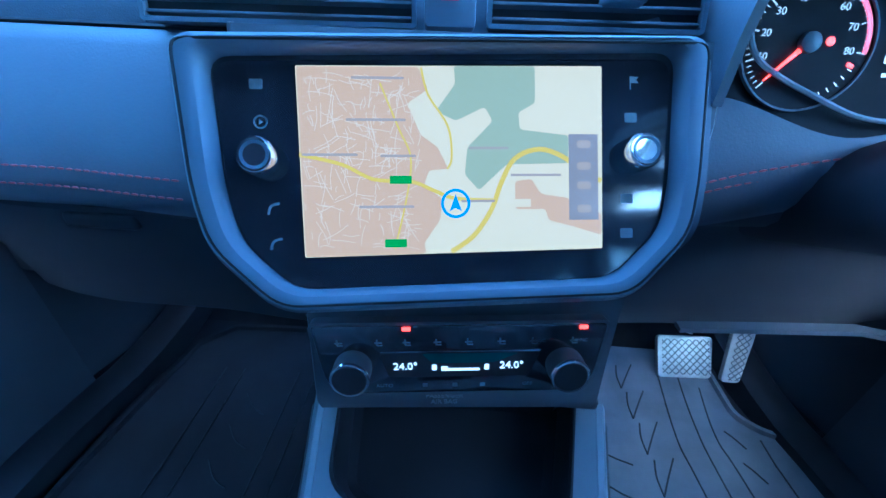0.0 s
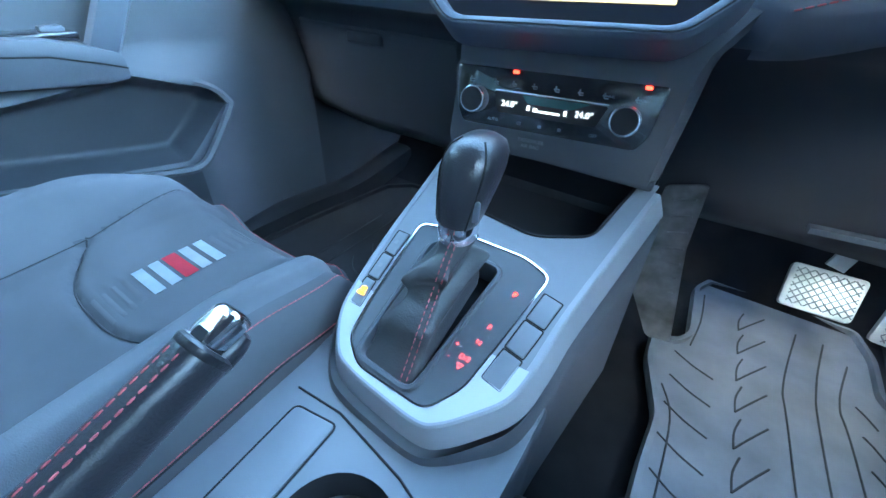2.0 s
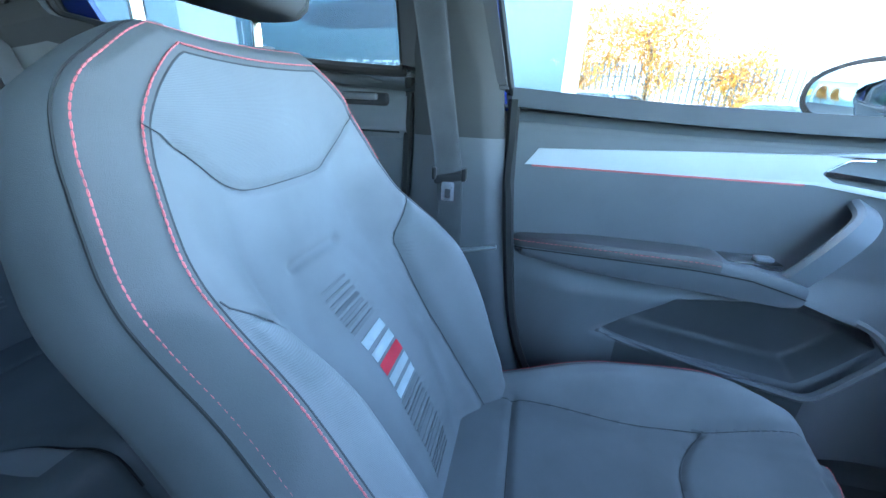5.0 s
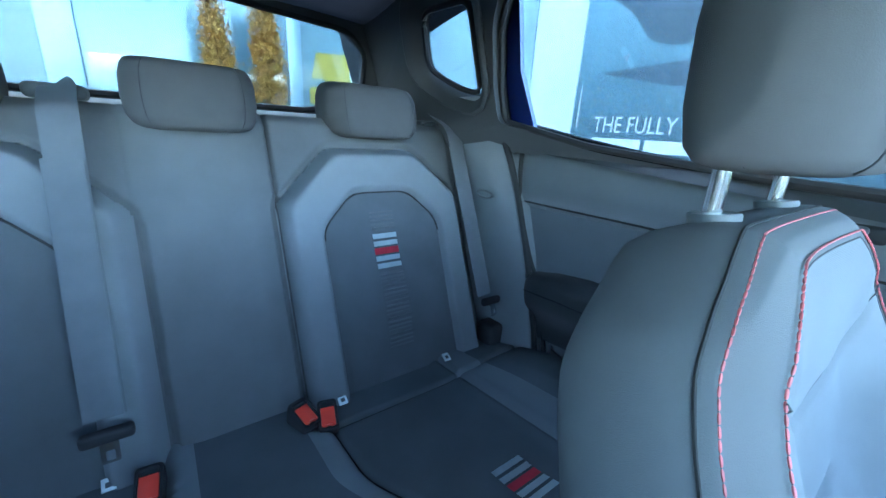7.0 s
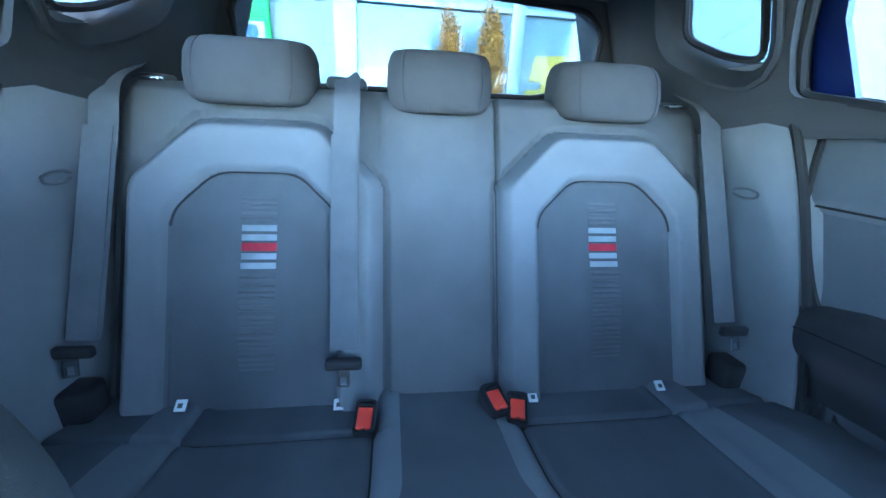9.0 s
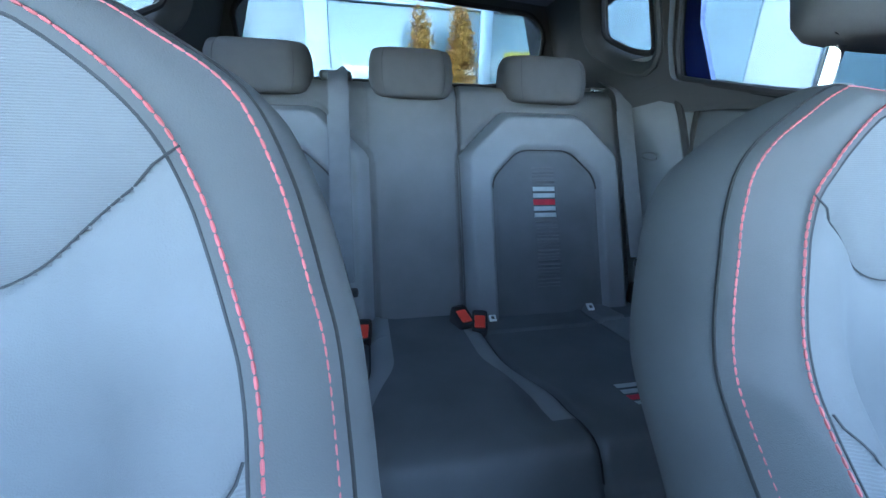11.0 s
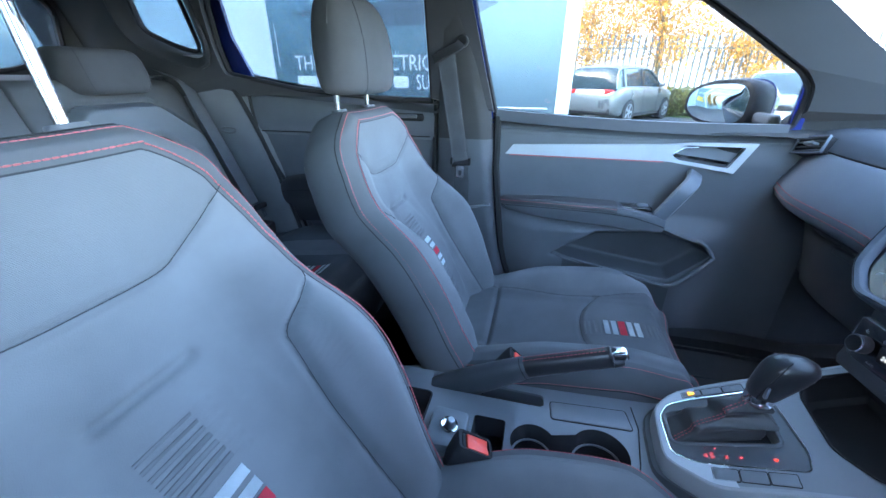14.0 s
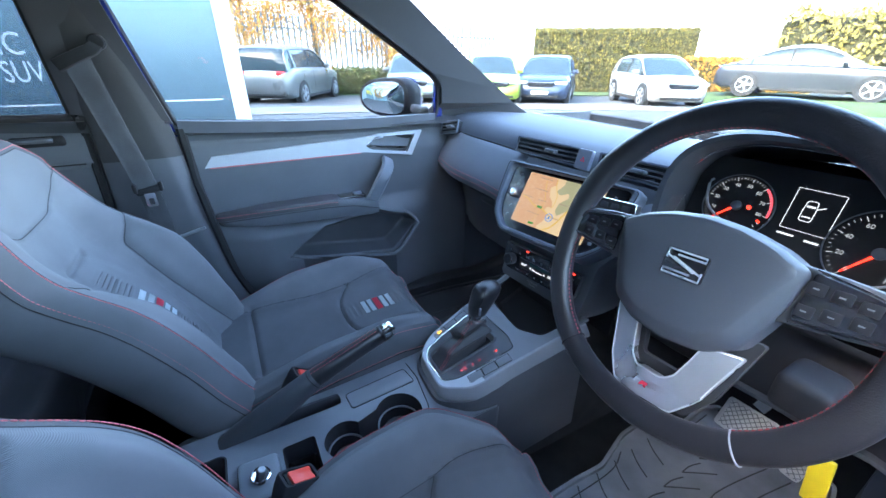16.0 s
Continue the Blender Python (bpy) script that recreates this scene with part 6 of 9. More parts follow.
part("rear_side", loft(rings, True, False), HARD, con, "dark console side")
rings = [[(x, y, z) for x, y in inset(cup_o, d)] for d, z in ((-0.0005, ZC), (0.001, ZC - 0.002), (0.003, ZC - 0.05), (0.006, ZC - 0.062), (0.03, ZC - 0.062))]
part("cup_holder", loft(rings, True, False), DARK, con, "black double cup holder")
for c in (c1, c2):
    part("cup_ring", tube([Vector((c[0] + (c[2] - 0.005) * math.cos(a), c[1] + (c[2] - 0.005) * math.sin(a), ZC - 0.035)) for a in np.linspace(0, math.tau, 33)[:-1]], 0.0022, 6, True), HARD_GREY, con)
    part("cup_base", spin([(c[2] - 0.012, 0), (c[2] - 0.012, 0.004), (c[2] - 0.016, 0.006)], 32, Matrix.Translation((c[0], c[1], ZC - 0.062))), HARD_GREY, con, "dark cup base")
part("cubby", loft([[(x, y, z) for x, y in inset(cub, d)] for d, z in ((0, ZC), (0.003, ZC - 0.045), (0.025, ZC - 0.045))], True, False), DARK, con, "black cubby")
part("rear_bin", loft([[(x, y, z) for x, y in inset(bin_o, d)] for d, z in ((-0.004, ZC + 0.003), (-0.001, ZC + 0.004), (0.001, ZC), (0.005, ZC - 0.09), (0.04, ZC - 0.092))], True, False), DARK, con, "deep black open bin")
lid_o = rounded([(-0.058, -0.112), (-0.014, -0.105), (-0.006, -0.25), (-0.047, -0.253)], 0.006)
part("side_lid", prism(lid_o, 0.003, 0.001, None, ZC - 0.001), HARD_GREY, con, "grey flat console lid")
part("lid_gap", tube([Vector((x, y, ZC + 0.0004)) for x, y in inset(lid_o, -0.0012)], 0.001, 5, True), SEAL, con, "dark gap line")
part("socket_block", prism(rounded([(0.035, -0.402), (0.115, -0.402), (0.118, -0.47), (0.03, -0.47)], 0.01), 0.022, 0.006, None, ZC - 0.003), HARD_GREY, con, "grey socket block")
skm = Matrix.Translation((0.073, -0.434, ZC + 0.018)) @ Matrix.Rotation(-0.25, 4, "X")
sk = part("power_socket", spin([(0.0165, 0), (0.0172, 0.003), (0.0155, 0.006), (0.0125, 0.0055), (0.012, 0.001)], 32, skm), CHROME, con, "chrome power socket ring")
part("socket_plug", spin([(0.0085, 0.0), (0.0085, 0.014), (0.007, 0.017)], 24, skm), HARD, sk, "black socket cap")
part("socket_cap_top", spin([(0.006, 0.017), (0.0055, 0.0182)], 20, skm), SATIN, sk, "silver cap top")
part("deck_gap", tube([Vector((x, y, ZC + 0.0005)) for x, y in ((-0.072, -0.098), (-0.02, -0.094), (0.06, -0.106), (0.112, -0.122), (0.12, -0.16))], 0.0012, 5), SEAL, con, "dark gap line")

# ---- handbrake ----
hb = thing("handbrake", (-0.055, -0.4, 0.5), "black leather handbrake lever with red stitching and chrome button", "handbrake")
A, B, C = Vector((-0.052, -0.50, 0.53)), Vector((-0.05, -0.31, 0.64)), Vector((-0.046, -0.158, 0.702))
d_ = (C - B).normalized()
up_ = Vector((1, 0, 0)).cross(d_).normalized()


def oval(c, d, a, b, n=20, sq=0.8):
    u = Vector((1, 0, 0)).cross(d).normalized()
    return [c + Vector((1, 0, 0)) * (a * math.copysign(abs(math.cos(q)) ** sq, math.cos(q))) + u * (b * math.copysign(abs(math.sin(q)) ** sq, math.sin(q))) for q in (math.tau * k / n for k in range(n))]


part("lever_grip", loft([oval(B + d_ * t, d_, a, b) for t, a, b in ((0.0, 0.0165, 0.019), (0.005, 0.0175, 0.0205), (0.06, 0.0165, 0.0195), (0.12, 0.016, 0.0185), (0.155, 0.0165, 0.0185), (0.16, 0.0155, 0.0175))], True, True), LEATHER, hb, "black leather grip")
for dx in (-0.005, 0.005):
    part("grip_stitching", stitches([B + d_ * t + up_ * 0.0198 - up_ * (0.002 * t / 0.16) + Vector((dx, 0, 0)) for t in np.linspace(0.004, 0.155, 30)], 0.005, 0.002, 0.0008), THREAD, hb, "red grip stitching")
end = B + d_ * 0.16
part("end_collar", loft([oval(end + d_ * t, d_, a, b) for t, a, b in ((-0.003, 0.0165, 0.0185), (-0.002, 0.0172, 0.0192), (0.002, 0.0172, 0.0192), (0.004, 0.0155, 0.0175))], True, True), LEATHER, hb, "black end collar")
part("grip_lip", loft([oval(end + d_ * t - up_ * 0.008, d_, a, b) for t, a, b in ((0.0, 0.0155, 0.0105), (0.012, 0.0155, 0.0095), (0.02, 0.013, 0.007), (0.022, 0.009, 0.004))], True, True), LEATHER, hb, "black grip lip under the button")
HBM = facing(end + d_ * 0.011 + up_ * 0.006, (1, 0, 0), tuple(d_))
cap = [[(x * k, y * k + 0.004, z) for x, y in rounded(rect(0.025, 0.03), 0.007, 4)] for k, z in ((1.0, -0.006), (1.02, 0.0), (0.97, 0.004), (0.86, 0.0065), (0.6, 0.0075))]
for ring in cap:
    for k, (x, y, z) in enumerate(ring):
        ring[k] = HBM @ Vector((x, y, z - 0.12 * max(0.0, y)))
btn = part("release_button", loft(cap, True, True), CHROME, hb, "chrome release button")
part("button_hollow", prism(rounded(rect(0.011, 0.008, 0, -0.004), 0.002), 0.001, 0, HBM @ Matrix.Translation((0, 0, 0.0068))), DARK, btn, "dark square mark")
d2 = (B - A).normalized()
part("cover_ring", tube(oval(B - d2 * 0.003, d2, 0.0188, 0.0222), 0.0009, 5, True), SEAL, hb, "dark cover edge")
part("lever_cover", loft([oval(A + d2 * t, d2, a, b) for t, a, b in ((0.0, 0.019, 0.03), (0.05, 0.021, 0.033), (0.12, 0.021, 0.03), (0.19, 0.0195, 0.025), (0.221, 0.0185, 0.022), (0.224, 0.0165, 0.02))], True, True), LOW_DASH, hb, "black plastic lever cover")

# ---- pedals and mats ----
ped = thing("pedals", (0.45, 0.52, 0.45), "ribbed steel brake and accelerator pedals with rubber pattern", "pedals")


def pedal(name, m, w, h, lean=0.0):
    o = rounded([(-w / 2, h / 2), (w / 2, h / 2), (w / 2 - lean, -h / 2), (-w / 2 - lean * 0.2, -h / 2)], 0.008)
    p = part(name, prism(o, 0.008, 0.002, m), STEEL, ped, "bright steel pedal plate")
    bars = []
    n = int((w + h) / 0.012)
    for sgn in (-1, 1):
        for k in range(-n, n):
            c = k * 0.012
            a, b = Vector((-w, c - sgn * w)), Vector((w, c + sgn * w))
            # keep the stretch that lies inside the plate
            ts = [t for t in np.linspace(0, 1, 160) if abs((a + (b - a) * t).x) < w / 2 - 0.004 - max(0, lean) * 0.5 and abs((a + (b - a) * t).y) < h / 2 - 0.005]
            if len(ts) > 4:
                p0, p1 = a + (b - a) * ts[0], a + (b - a) * ts[-1]
                bars.append(sweep([(p0.x, p0.y, 0.008), (p1.x, p1.y, 0.008)], [(-0.0009, 0), (0.0009, 0), (0.0006, 0.0012), (-0.0006, 0.0012)]))
    for strip_ in bars:
        part("rubber_strip", moved(strip_, m), RUBBER, p)


pedal("brake_pedal", facing((0.408, 0.489, 0.527), (1, 0.02, 0.03), (0, 0.6, 0.75)), 0.094, 0.07, 0.006)
pedal("accelerator_pedal", facing((0.508, 0.505, 0.523), (1, 0.02, -0.04), (-0.12, 0.35, 0.94)), 0.04, 0.1, 0.008)
part("brake_arm", sweep(curve([(0.41, 0.515, 0.56), (0.42, 0.53, 0.61), (0.425, 0.57, 0.72), (0.425, 0.62, 0.8)], 5), [(-0.012, -0.004), (0.012, -0.004), (0.012, 0.004), (-0.012, 0.004)], Vector((0, -1, 0.3))), STEEL, ped, "steel pedal arm")
part("accelerator_arm", sweep(curve([(0.5, 0.52, 0.575), (0.5, 0.54, 0.62), (0.5, 0.58, 0.72)], 5), [(-0.008, -0.004), (0.008, -0.004), (0.008, 0.004), (-0.008, 0.004)], Vector((0, -1, 0.3))), STEEL, ped, "steel pedal arm")
kick = plate(rounded([(0.15, 0.66), (0.202, 0.678), (0.211, 0.574), (0.25, 0.412), (0.214, 0.4), (0.15, 0.5)], 0.008), [], 0.006)
for v in kick.verts:
    x, z, d = v.co
    v.co = (x, 0.405 - d - 0.02 * smooth(0.66, 0.42, z) + 0.12 * (0.2 - x), z)
fr_ = thing("kick_plate", (0.19, 0.4, 0.4), "worn steel plate beside the console in the driver footwell", "kick plate")
kp = part("plate", kick, KICK, fr_, "worn steel plate")
ribs = [tube([(0.168 + 0.005 * k, 0.397 - 0.001 * k, 0.645 - 0.026 * k), (0.194 + 0.0045 * k, 0.393 - 0.0015 * k, 0.656 - 0.026 * k)], 0.0022, 5) for k in range(9)]
part("plate_rib", join(*ribs), KICK, kp, "pressed ribs")


def mat(name, outline, z0, slope, y0, tread, label, rubber):
    m = thing(name, (outline[0][0], outline[0][1], 0.33), label, "floor mat")
    o = rounded(outline, 0.014, 4)
    hz_ = lambda x, y: z0 + slope * max(0, y - y0)
    def lifted(bm):
        for v in bm.verts:
            v.co.z += hz_(v.co.x, v.co.y)
        return bm
    rows_ = plate(o, [], 0.008)
    bmesh.ops.subdivide_edges(rows_, edges=rows_.edges[:], cuts=2)
    part("mat_base", lifted(rows_), rubber, m, "rubber mat")
    part("mat_rim", lifted(sweep([Vector((x, y, 0.01)) for x, y in inset(o, 0.006)], [(-0.006, -0.006), (0.006, -0.006), (0.004, 0.008), (-0.004, 0.008)], Vector((0, 0, 1)), True)), rubber, m, "raised mat rim")
    ribs = [lifted(tube([Vector(p) for p in line], 0.0015, 5)) for line in tread]
    part("mat_tread", join(*ribs), TREAD, m, "moulded mat tread")
    return m


tread = [curve(p, 6) for p in (
    [(0.46, 0.6, 0.009), (0.433, 0.443, 0.009), (0.435, 0.34, 0.009), (0.45, -0.15, 0.009)],
    [(0.502, 0.6, 0.009), (0.48, 0.471, 0.009), (0.476, 0.343, 0.009), (0.49, -0.15, 0.009)],
    [(0.532, 0.56, 0.009), (0.508, 0.449, 0.009), (0.514, 0.346, 0.009), (0.53, -0.15, 0.009)],
    [(0.589, 0.45, 0.009), (0.586, 0.4, 0.009), (0.588, 0.35, 0.009), (0.6, -0.15, 0.009)],
    [(0.302, 0.621, 0.009), (0.303, 0.56, 0.009), (0.301, 0.51, 0.009), (0.292, 0.445, 0.009)],
    [(0.262, 0.322, 0.009), (0.283, 0.258, 0.009), (0.282, 0.1, 0.009), (0.28, -0.15, 0.009)])]
for k in range(11):
    y = 0.545 - 0.07 * k
    tread.append(curve([(0.374, y + 0.06, 0.009), (0.366, y + 0.03, 0.009), (0.366, y, 0.009)], 4))
    tread.append(curve([(0.366, y, 0.009), (0.385, y + 0.03, 0.009), (0.409, y + 0.066, 0.009)], 4))
    if 0 < k < 9:
        y = 0.445 - 0.062 * k
        tread.append(curve([(0.27, y + 0.03, 0.009), (0.3, y + 0.012, 0.009), (0.333, y, 0.009)], 4))
    if k < 7:
        y = 0.463 - 0.06 * k
        tread.append(curve([(0.53, y, 0.009), (0.54, y - 0.012, 0.009), (0.552, y - 0.033, 0.009)], 3))
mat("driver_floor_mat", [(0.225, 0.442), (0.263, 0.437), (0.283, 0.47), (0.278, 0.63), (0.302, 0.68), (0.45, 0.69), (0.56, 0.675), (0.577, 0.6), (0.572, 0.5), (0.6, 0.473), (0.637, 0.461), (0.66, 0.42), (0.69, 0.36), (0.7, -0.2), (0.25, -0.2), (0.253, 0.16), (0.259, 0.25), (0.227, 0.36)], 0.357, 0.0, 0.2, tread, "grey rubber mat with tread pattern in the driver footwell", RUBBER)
part("under_dash_bar", sweep([(0.33, 0.43, 0.645), (0.45, 0.43, 0.654), (0.571, 0.43, 0.662), (0.64, 0.432, 0.65)], [(-0.008, -0.005), (0.008, -0.005), (0.008, 0.003), (-0.008, 0.003)]), PULL, dash, "grey under-dash edge strip")


p_tread = [curve([(x, 0.52, 0.009), (x + 0.004, 0.3, 0.009), (x + 0.006, -0.1, 0.009)], 6) for x in (-0.2, -0.235, -0.27, -0.305, -0.42, -0.46)]
for k in range(8):
    y = 0.42 - 0.065 * k
    p_tread.append(curve([(-0.385, y + 0.04, 0.009), (-0.36, y + 0.012, 0.009), (-0.335, y, 0.009)], 4))
mat("passenger_floor_mat", [(-0.165, 0.5), (-0.19, 0.6), (-0.3, 0.65), (-0.5, 0.64), (-0.56, 0.58), (-0.59, 0.3), (-0.6, -0.2), (-0.17, -0.2), (-0.155, 0.2)], 0.357, 0.0, 0.2, p_tread, "rubber mat with long grooves, darkened as in the shaded passenger footwell", MAT_SHADED)
for s in (-1, 1):
    sill_ = [(MID + s * (0.665 - 0.05 * smooth(0.3, 0.7, y)), y, 0.372 + 0.06 * smooth(0.45, 0.75, y)) for y in np.linspace(-0.45, 0.72, 20)]
    solo("sill_trim", sweep(sill_, [(-0.035, -0.04), (0.035, -0.04), (0.035, 0.012), (0.022, 0.02), (-0.022, 0.02), (-0.035, 0.012)]), POCKET, "black plastic sill trim at the foot of the door", "sill trim", "structure")

# ---- buckles ----
def buckle(name, at, lean, twist, label, group=""):
    m = Matrix.Translation(at) @ Matrix.Rotation(twist, 4, "Z") @ Matrix.Rotation(lean, 4, "X")
    b = thing(name, label=label, category="seat belt buckle", turn=m, group=group)
    shell = loft([[(x, y, z) for x, y in rounded(rect(w, d), 0.007, 3)] for w, d, z in ((0.026, 0.042, -0.06), (0.032, 0.054, -0.04), (0.036, 0.06, -0.01), (0.036, 0.06, 0.004), (0.034, 0.058, 0.0065), (0.028, 0.05, 0.0065), (0.027, 0.048, 0.001))], True, True)
    part("casing", shell, DARK, b, "black buckle casing")
    part("stalk", rbox(0.022, 0.03, 0.07, 0.006, 3, Matrix.Translation((0, -0.006, -0.085))), DARK, b, "black buckle stalk")
    press = rounded([(-0.0125, -0.014), (0.0125, -0.014), (0.0125, 0.023), (0.005, 0.0225), (0.0, 0.0205), (-0.005, 0.0225), (-0.0125, 0.023)], 0.002, 3)
    part("press_button", prism(press, 0.005, 0.0015, z=0.0015), BUCKLE_RED, b, "red press button")
    part("slot", rbox(0.022, 0.005, 0.003, 0.0008, 2, Matrix.Translation((0, -0.019, 0.0035))), SEAL, b, "belt slot")
    return b


buckle("front_buckle", (0.148, -0.378, 0.64), -0.5, 0.25, "red and black seat belt buckle beside the driver seat")
buckle("front_buckle", (-0.087, -0.324, 0.622), -0.7, 0.1, "red and black seat belt buckle beside the passenger seat")

# ---- front doors ----
POCKET_SHAPE = [(-0.275, 0.618), (-0.05, 0.59), (0.105, 0.568), (0.225, 0.66), (0.19, 0.7), (0.07, 0.738), (-0.13, 0.718), (-0.215, 0.665)]


def in_pocket(y, z):
    """How far inside the door pocket's outline (y, z) lies."""
    best = 1.0
    for (ay, az), (by, bz) in zip(POCKET_SHAPE, POCKET_SHAPE[1:] + POCKET_SHAPE[:1]):
        n = math.hypot(by - ay, bz - az)
        best = min(best, ((by - ay) * (z - az) - (bz - az) * (y - ay)) / n)
    return best


def to_outline(y, z):
    """Draws places close to the pocket's outline onto it."""
    d = in_pocket(y, z) - 0.004
    if abs(d) > 0.0042:
        return y, z
    gy = (in_pocket(y + 0.0005, z) - in_pocket(y - 0.0005, z)) / 0.001
    gz = (in_pocket(y, z + 0.0005) - in_pocket(y, z - 0.0005)) / 0.001
    return y - gy * d, z - gz * d


def front_door(s, name, label):
    X = lambda x: MID + s * (-(x - MID)) if s > 0 else x
    door = thing(name, (X(-0.72), -0.05, 0.36), label, "car door", kind="structure")
    fx = lambda p: Vector((X(p[0]), p[1], p[2]))

    def card_x(y, z):
        x = -0.742
        x += 0.034 * smooth(1.07, 1.0, z)                       # rolls in under the window sill
        x += 0.012 * smooth(0.99, 0.93, z)
        x += 0.05 * smooth(0.78, 0.7, z) * smooth(0.33, 0.1, y) * smooth(-0.48, -0.3, y)
        x += 0.02 * smooth(0.15, 0.4, y)
        x -= 0.06 * smooth(0.0, 0.028, in_pocket(y, z))           # door pocket
        x += 0.004 * math.exp(-((z - 1.005) / 0.006) ** 2) * -1.0
        return x

    ys, zs = np.linspace(-0.462, 0.45, 130), np.linspace(0.38, 1.064, 140)
    sunk = lambda y, z: z + (sill_z(y) - 1.067) * smooth(0.96, 1.05, z)
    grid = []
    for z in zs:
        row = []
        for y in ys:
            y_, z_ = to_outline(y, z)
            row.append(fx((card_x(y_, z_), y_ + 0.06 * smooth(0.62, 0.4, z_) * smooth(0.0, -0.46, y_), sunk(y_, z_))))
        grid.append(row)
    for nm, mt, wanted, lab in (("door_card", DOOR_CARD, False, "dark grained door card"), ("pocket_inside", LOW_SHADED, True, "dark inside of the door pocket")):
        bm, made = bmesh.new(), {}
        for i in range(len(zs) - 1):
            for j in range(len(ys) - 1):
                if (in_pocket((ys[j] + ys[j + 1]) / 2, (zs[i] + zs[i + 1]) / 2) > 0.004) == wanted:
                    c = [(i, j), (i, j + 1), (i + 1, j + 1), (i + 1, j)]
                    for k in c:
                        if k not in made:
                            made[k] = bm.verts.new(grid[k[0]][k[1]])
                    bm.faces.new([made[k] for k in c])
        part(nm, bm, mt, door, lab, 60)
    part("upper_door_pad", loft([[fx((card_x(y, z) + 0.004, y, sunk(y, z))) for y in ys[::2]] for z in np.linspace(1.012, 1.066, 10)], closed=False), SOFT, door, "dark soft upper door pad")
    part("sill_seal", tube([fx((-0.735, y, sill_z(y) - 0.008)) for y in np.linspace(-0.462, 0.31, 20)], 0.005, 6), SEAL, door, "black window seal")
    # silver trim strip with the handle recess
    strip_o = [(-0.433, 0.936), (-0.41, 0.966), (0.04, 0.985), (0.1, 0.992), (0.252, 0.998), (0.212, 0.914), (0.045, 0.936)]
    hole = rounded([(0.048, 0.956), (0.085, 0.984), (0.225, 0.987), (0.195, 0.926), (0.07, 0.942)], 0.006)
    bm = plate(strip_o, [hole], 1.0)
    for v in bm.verts:
        y, z, d = v.co
        v.co = fx((-0.708 + 0.012 * d + 0.02 * smooth(0.1, 0.25, y), y, z))
    bmesh.ops.bevel(bm, geom=[e for e in bm.edges if e.calc_length() < 0.011], offset=0.0001, segments=1, affect="EDGES")
    part("trim_strip", bm, SATIN, door, "satin silver trim strip")
    part("trim_light_line", tube([fx((-0.696, y, 0.9345 + 0.001 * (y + 0.43))) for y in np.linspace(-0.42, 0.03, 12)], 0.0018, 5), THREAD, door, "thin red line under the trim")
    bm = plate(hole, [], 1.0)
    for v in bm.verts:
        y, z, d = v.co
        v.co = fx((-0.74 + 0.022 * d + 0.02 * smooth(0.1, 0.25, y), y, z))
    part("handle_recess", bm, DARK, door, "black handle recess")
    pts = curve([(-0.7, 0.056, 0.956), (-0.696, 0.075, 0.9545), (-0.69, 0.13, 0.949), (-0.686, 0.192, 0.942)], 5)
    part("door_handle", sweep([fx(p) for p in pts], [(-0.004, -0.0035), (0.004, -0.004), (0.0045, 0.003), (-0.0035, 0.004)], Vector((1, 0, 0))), CHROME, door, "chrome inner door handle")
    part("recess_line", tube([fx(p) for p in ((-0.699, 0.055, 0.96), (-0.695, 0.08, 0.979), (-0.693, 0.112, 0.981))], 0.0016, 6), CHROME, door, "thin chrome line")
    # armrest with a stitched pad
    rings = []
    for y, top, bot, out in ((-0.462, 0.788, 0.767, 0.0), (-0.455, 0.79, 0.765, 0.028), (-0.42, 0.797, 0.753, 0.06), (-0.3, 0.806, 0.745, 0.09), (-0.12, 0.806, 0.738, 0.099), (-0.08, 0.804, 0.736, 0.101), (-0.03, 0.8, 0.733, 0.104), (0.03, 0.785, 0.73, 0.106), (0.06, 0.775, 0.732, 0.1)):
        x0 = -0.735
        rings.append([fx(p) for p in ((x0, y, top), (x0 + out - 0.013, y, top), (x0 + out - 0.004, y, top - 0.003), (x0 + out, y, top - 0.011), (x0 + out, y, top - 0.022), (x0 + out - 0.002, y, top - 0.0235), (x0 + out, y, top - 0.025), (x0 + out, y, bot + 0.012), (x0 + out - 0.006, y, bot + 0.003), (x0 + out - 0.02, y, bot), (x0, y, bot - 0.006))])
    part("armrest", loft(rings, closed=False), DOOR_CARD, door, "dark armrest")
    pad = [[p + Vector((-s * 0.0015, 0, 0.0025)) for p in r[:5]] for r in rings[1:6]]
    part("armrest_pad", loft(pad, closed=False), ARM_PAD, door, "leatherette armrest pad")
    part("armrest_stitching", stitches([p[3] + Vector((-s * 0.0006, 0, 0.0006)) for p in pad], 0.006, 0.0028, 0.0008), THREAD, door, "red contrast stitching")
    edge_line = [Vector(r[4]).lerp(r[6], 0.5) + Vector((-s * 0.0008, 0, 0)) for r in rings]
    part("armrest_gap", tube(edge_line, 0.0012, 5), SEAL, door, "dark panel gap")
    part("window_switch", rbox(0.05, 0.09, 0.012, 0.004, 2, Matrix.Translation(fx((-0.672, -0.025, 0.7985)))), GLOSS, door, "black window switch panel")
    part("switch_key", rbox(0.018, 0.03, 0.01, 0.004, 2, Matrix.Translation(fx((-0.668, -0.005, 0.8065)))), SATIN_DARK, door, "grey window switch")
    # diagonal pull handle
    st = [fx(p) for p in curve([(-0.655, 0.035, 0.765), (-0.64, 0.05, 0.80), (-0.632, 0.082, 0.86), (-0.652, 0.108, 0.89), (-0.69, 0.12, 0.906)], 5)]
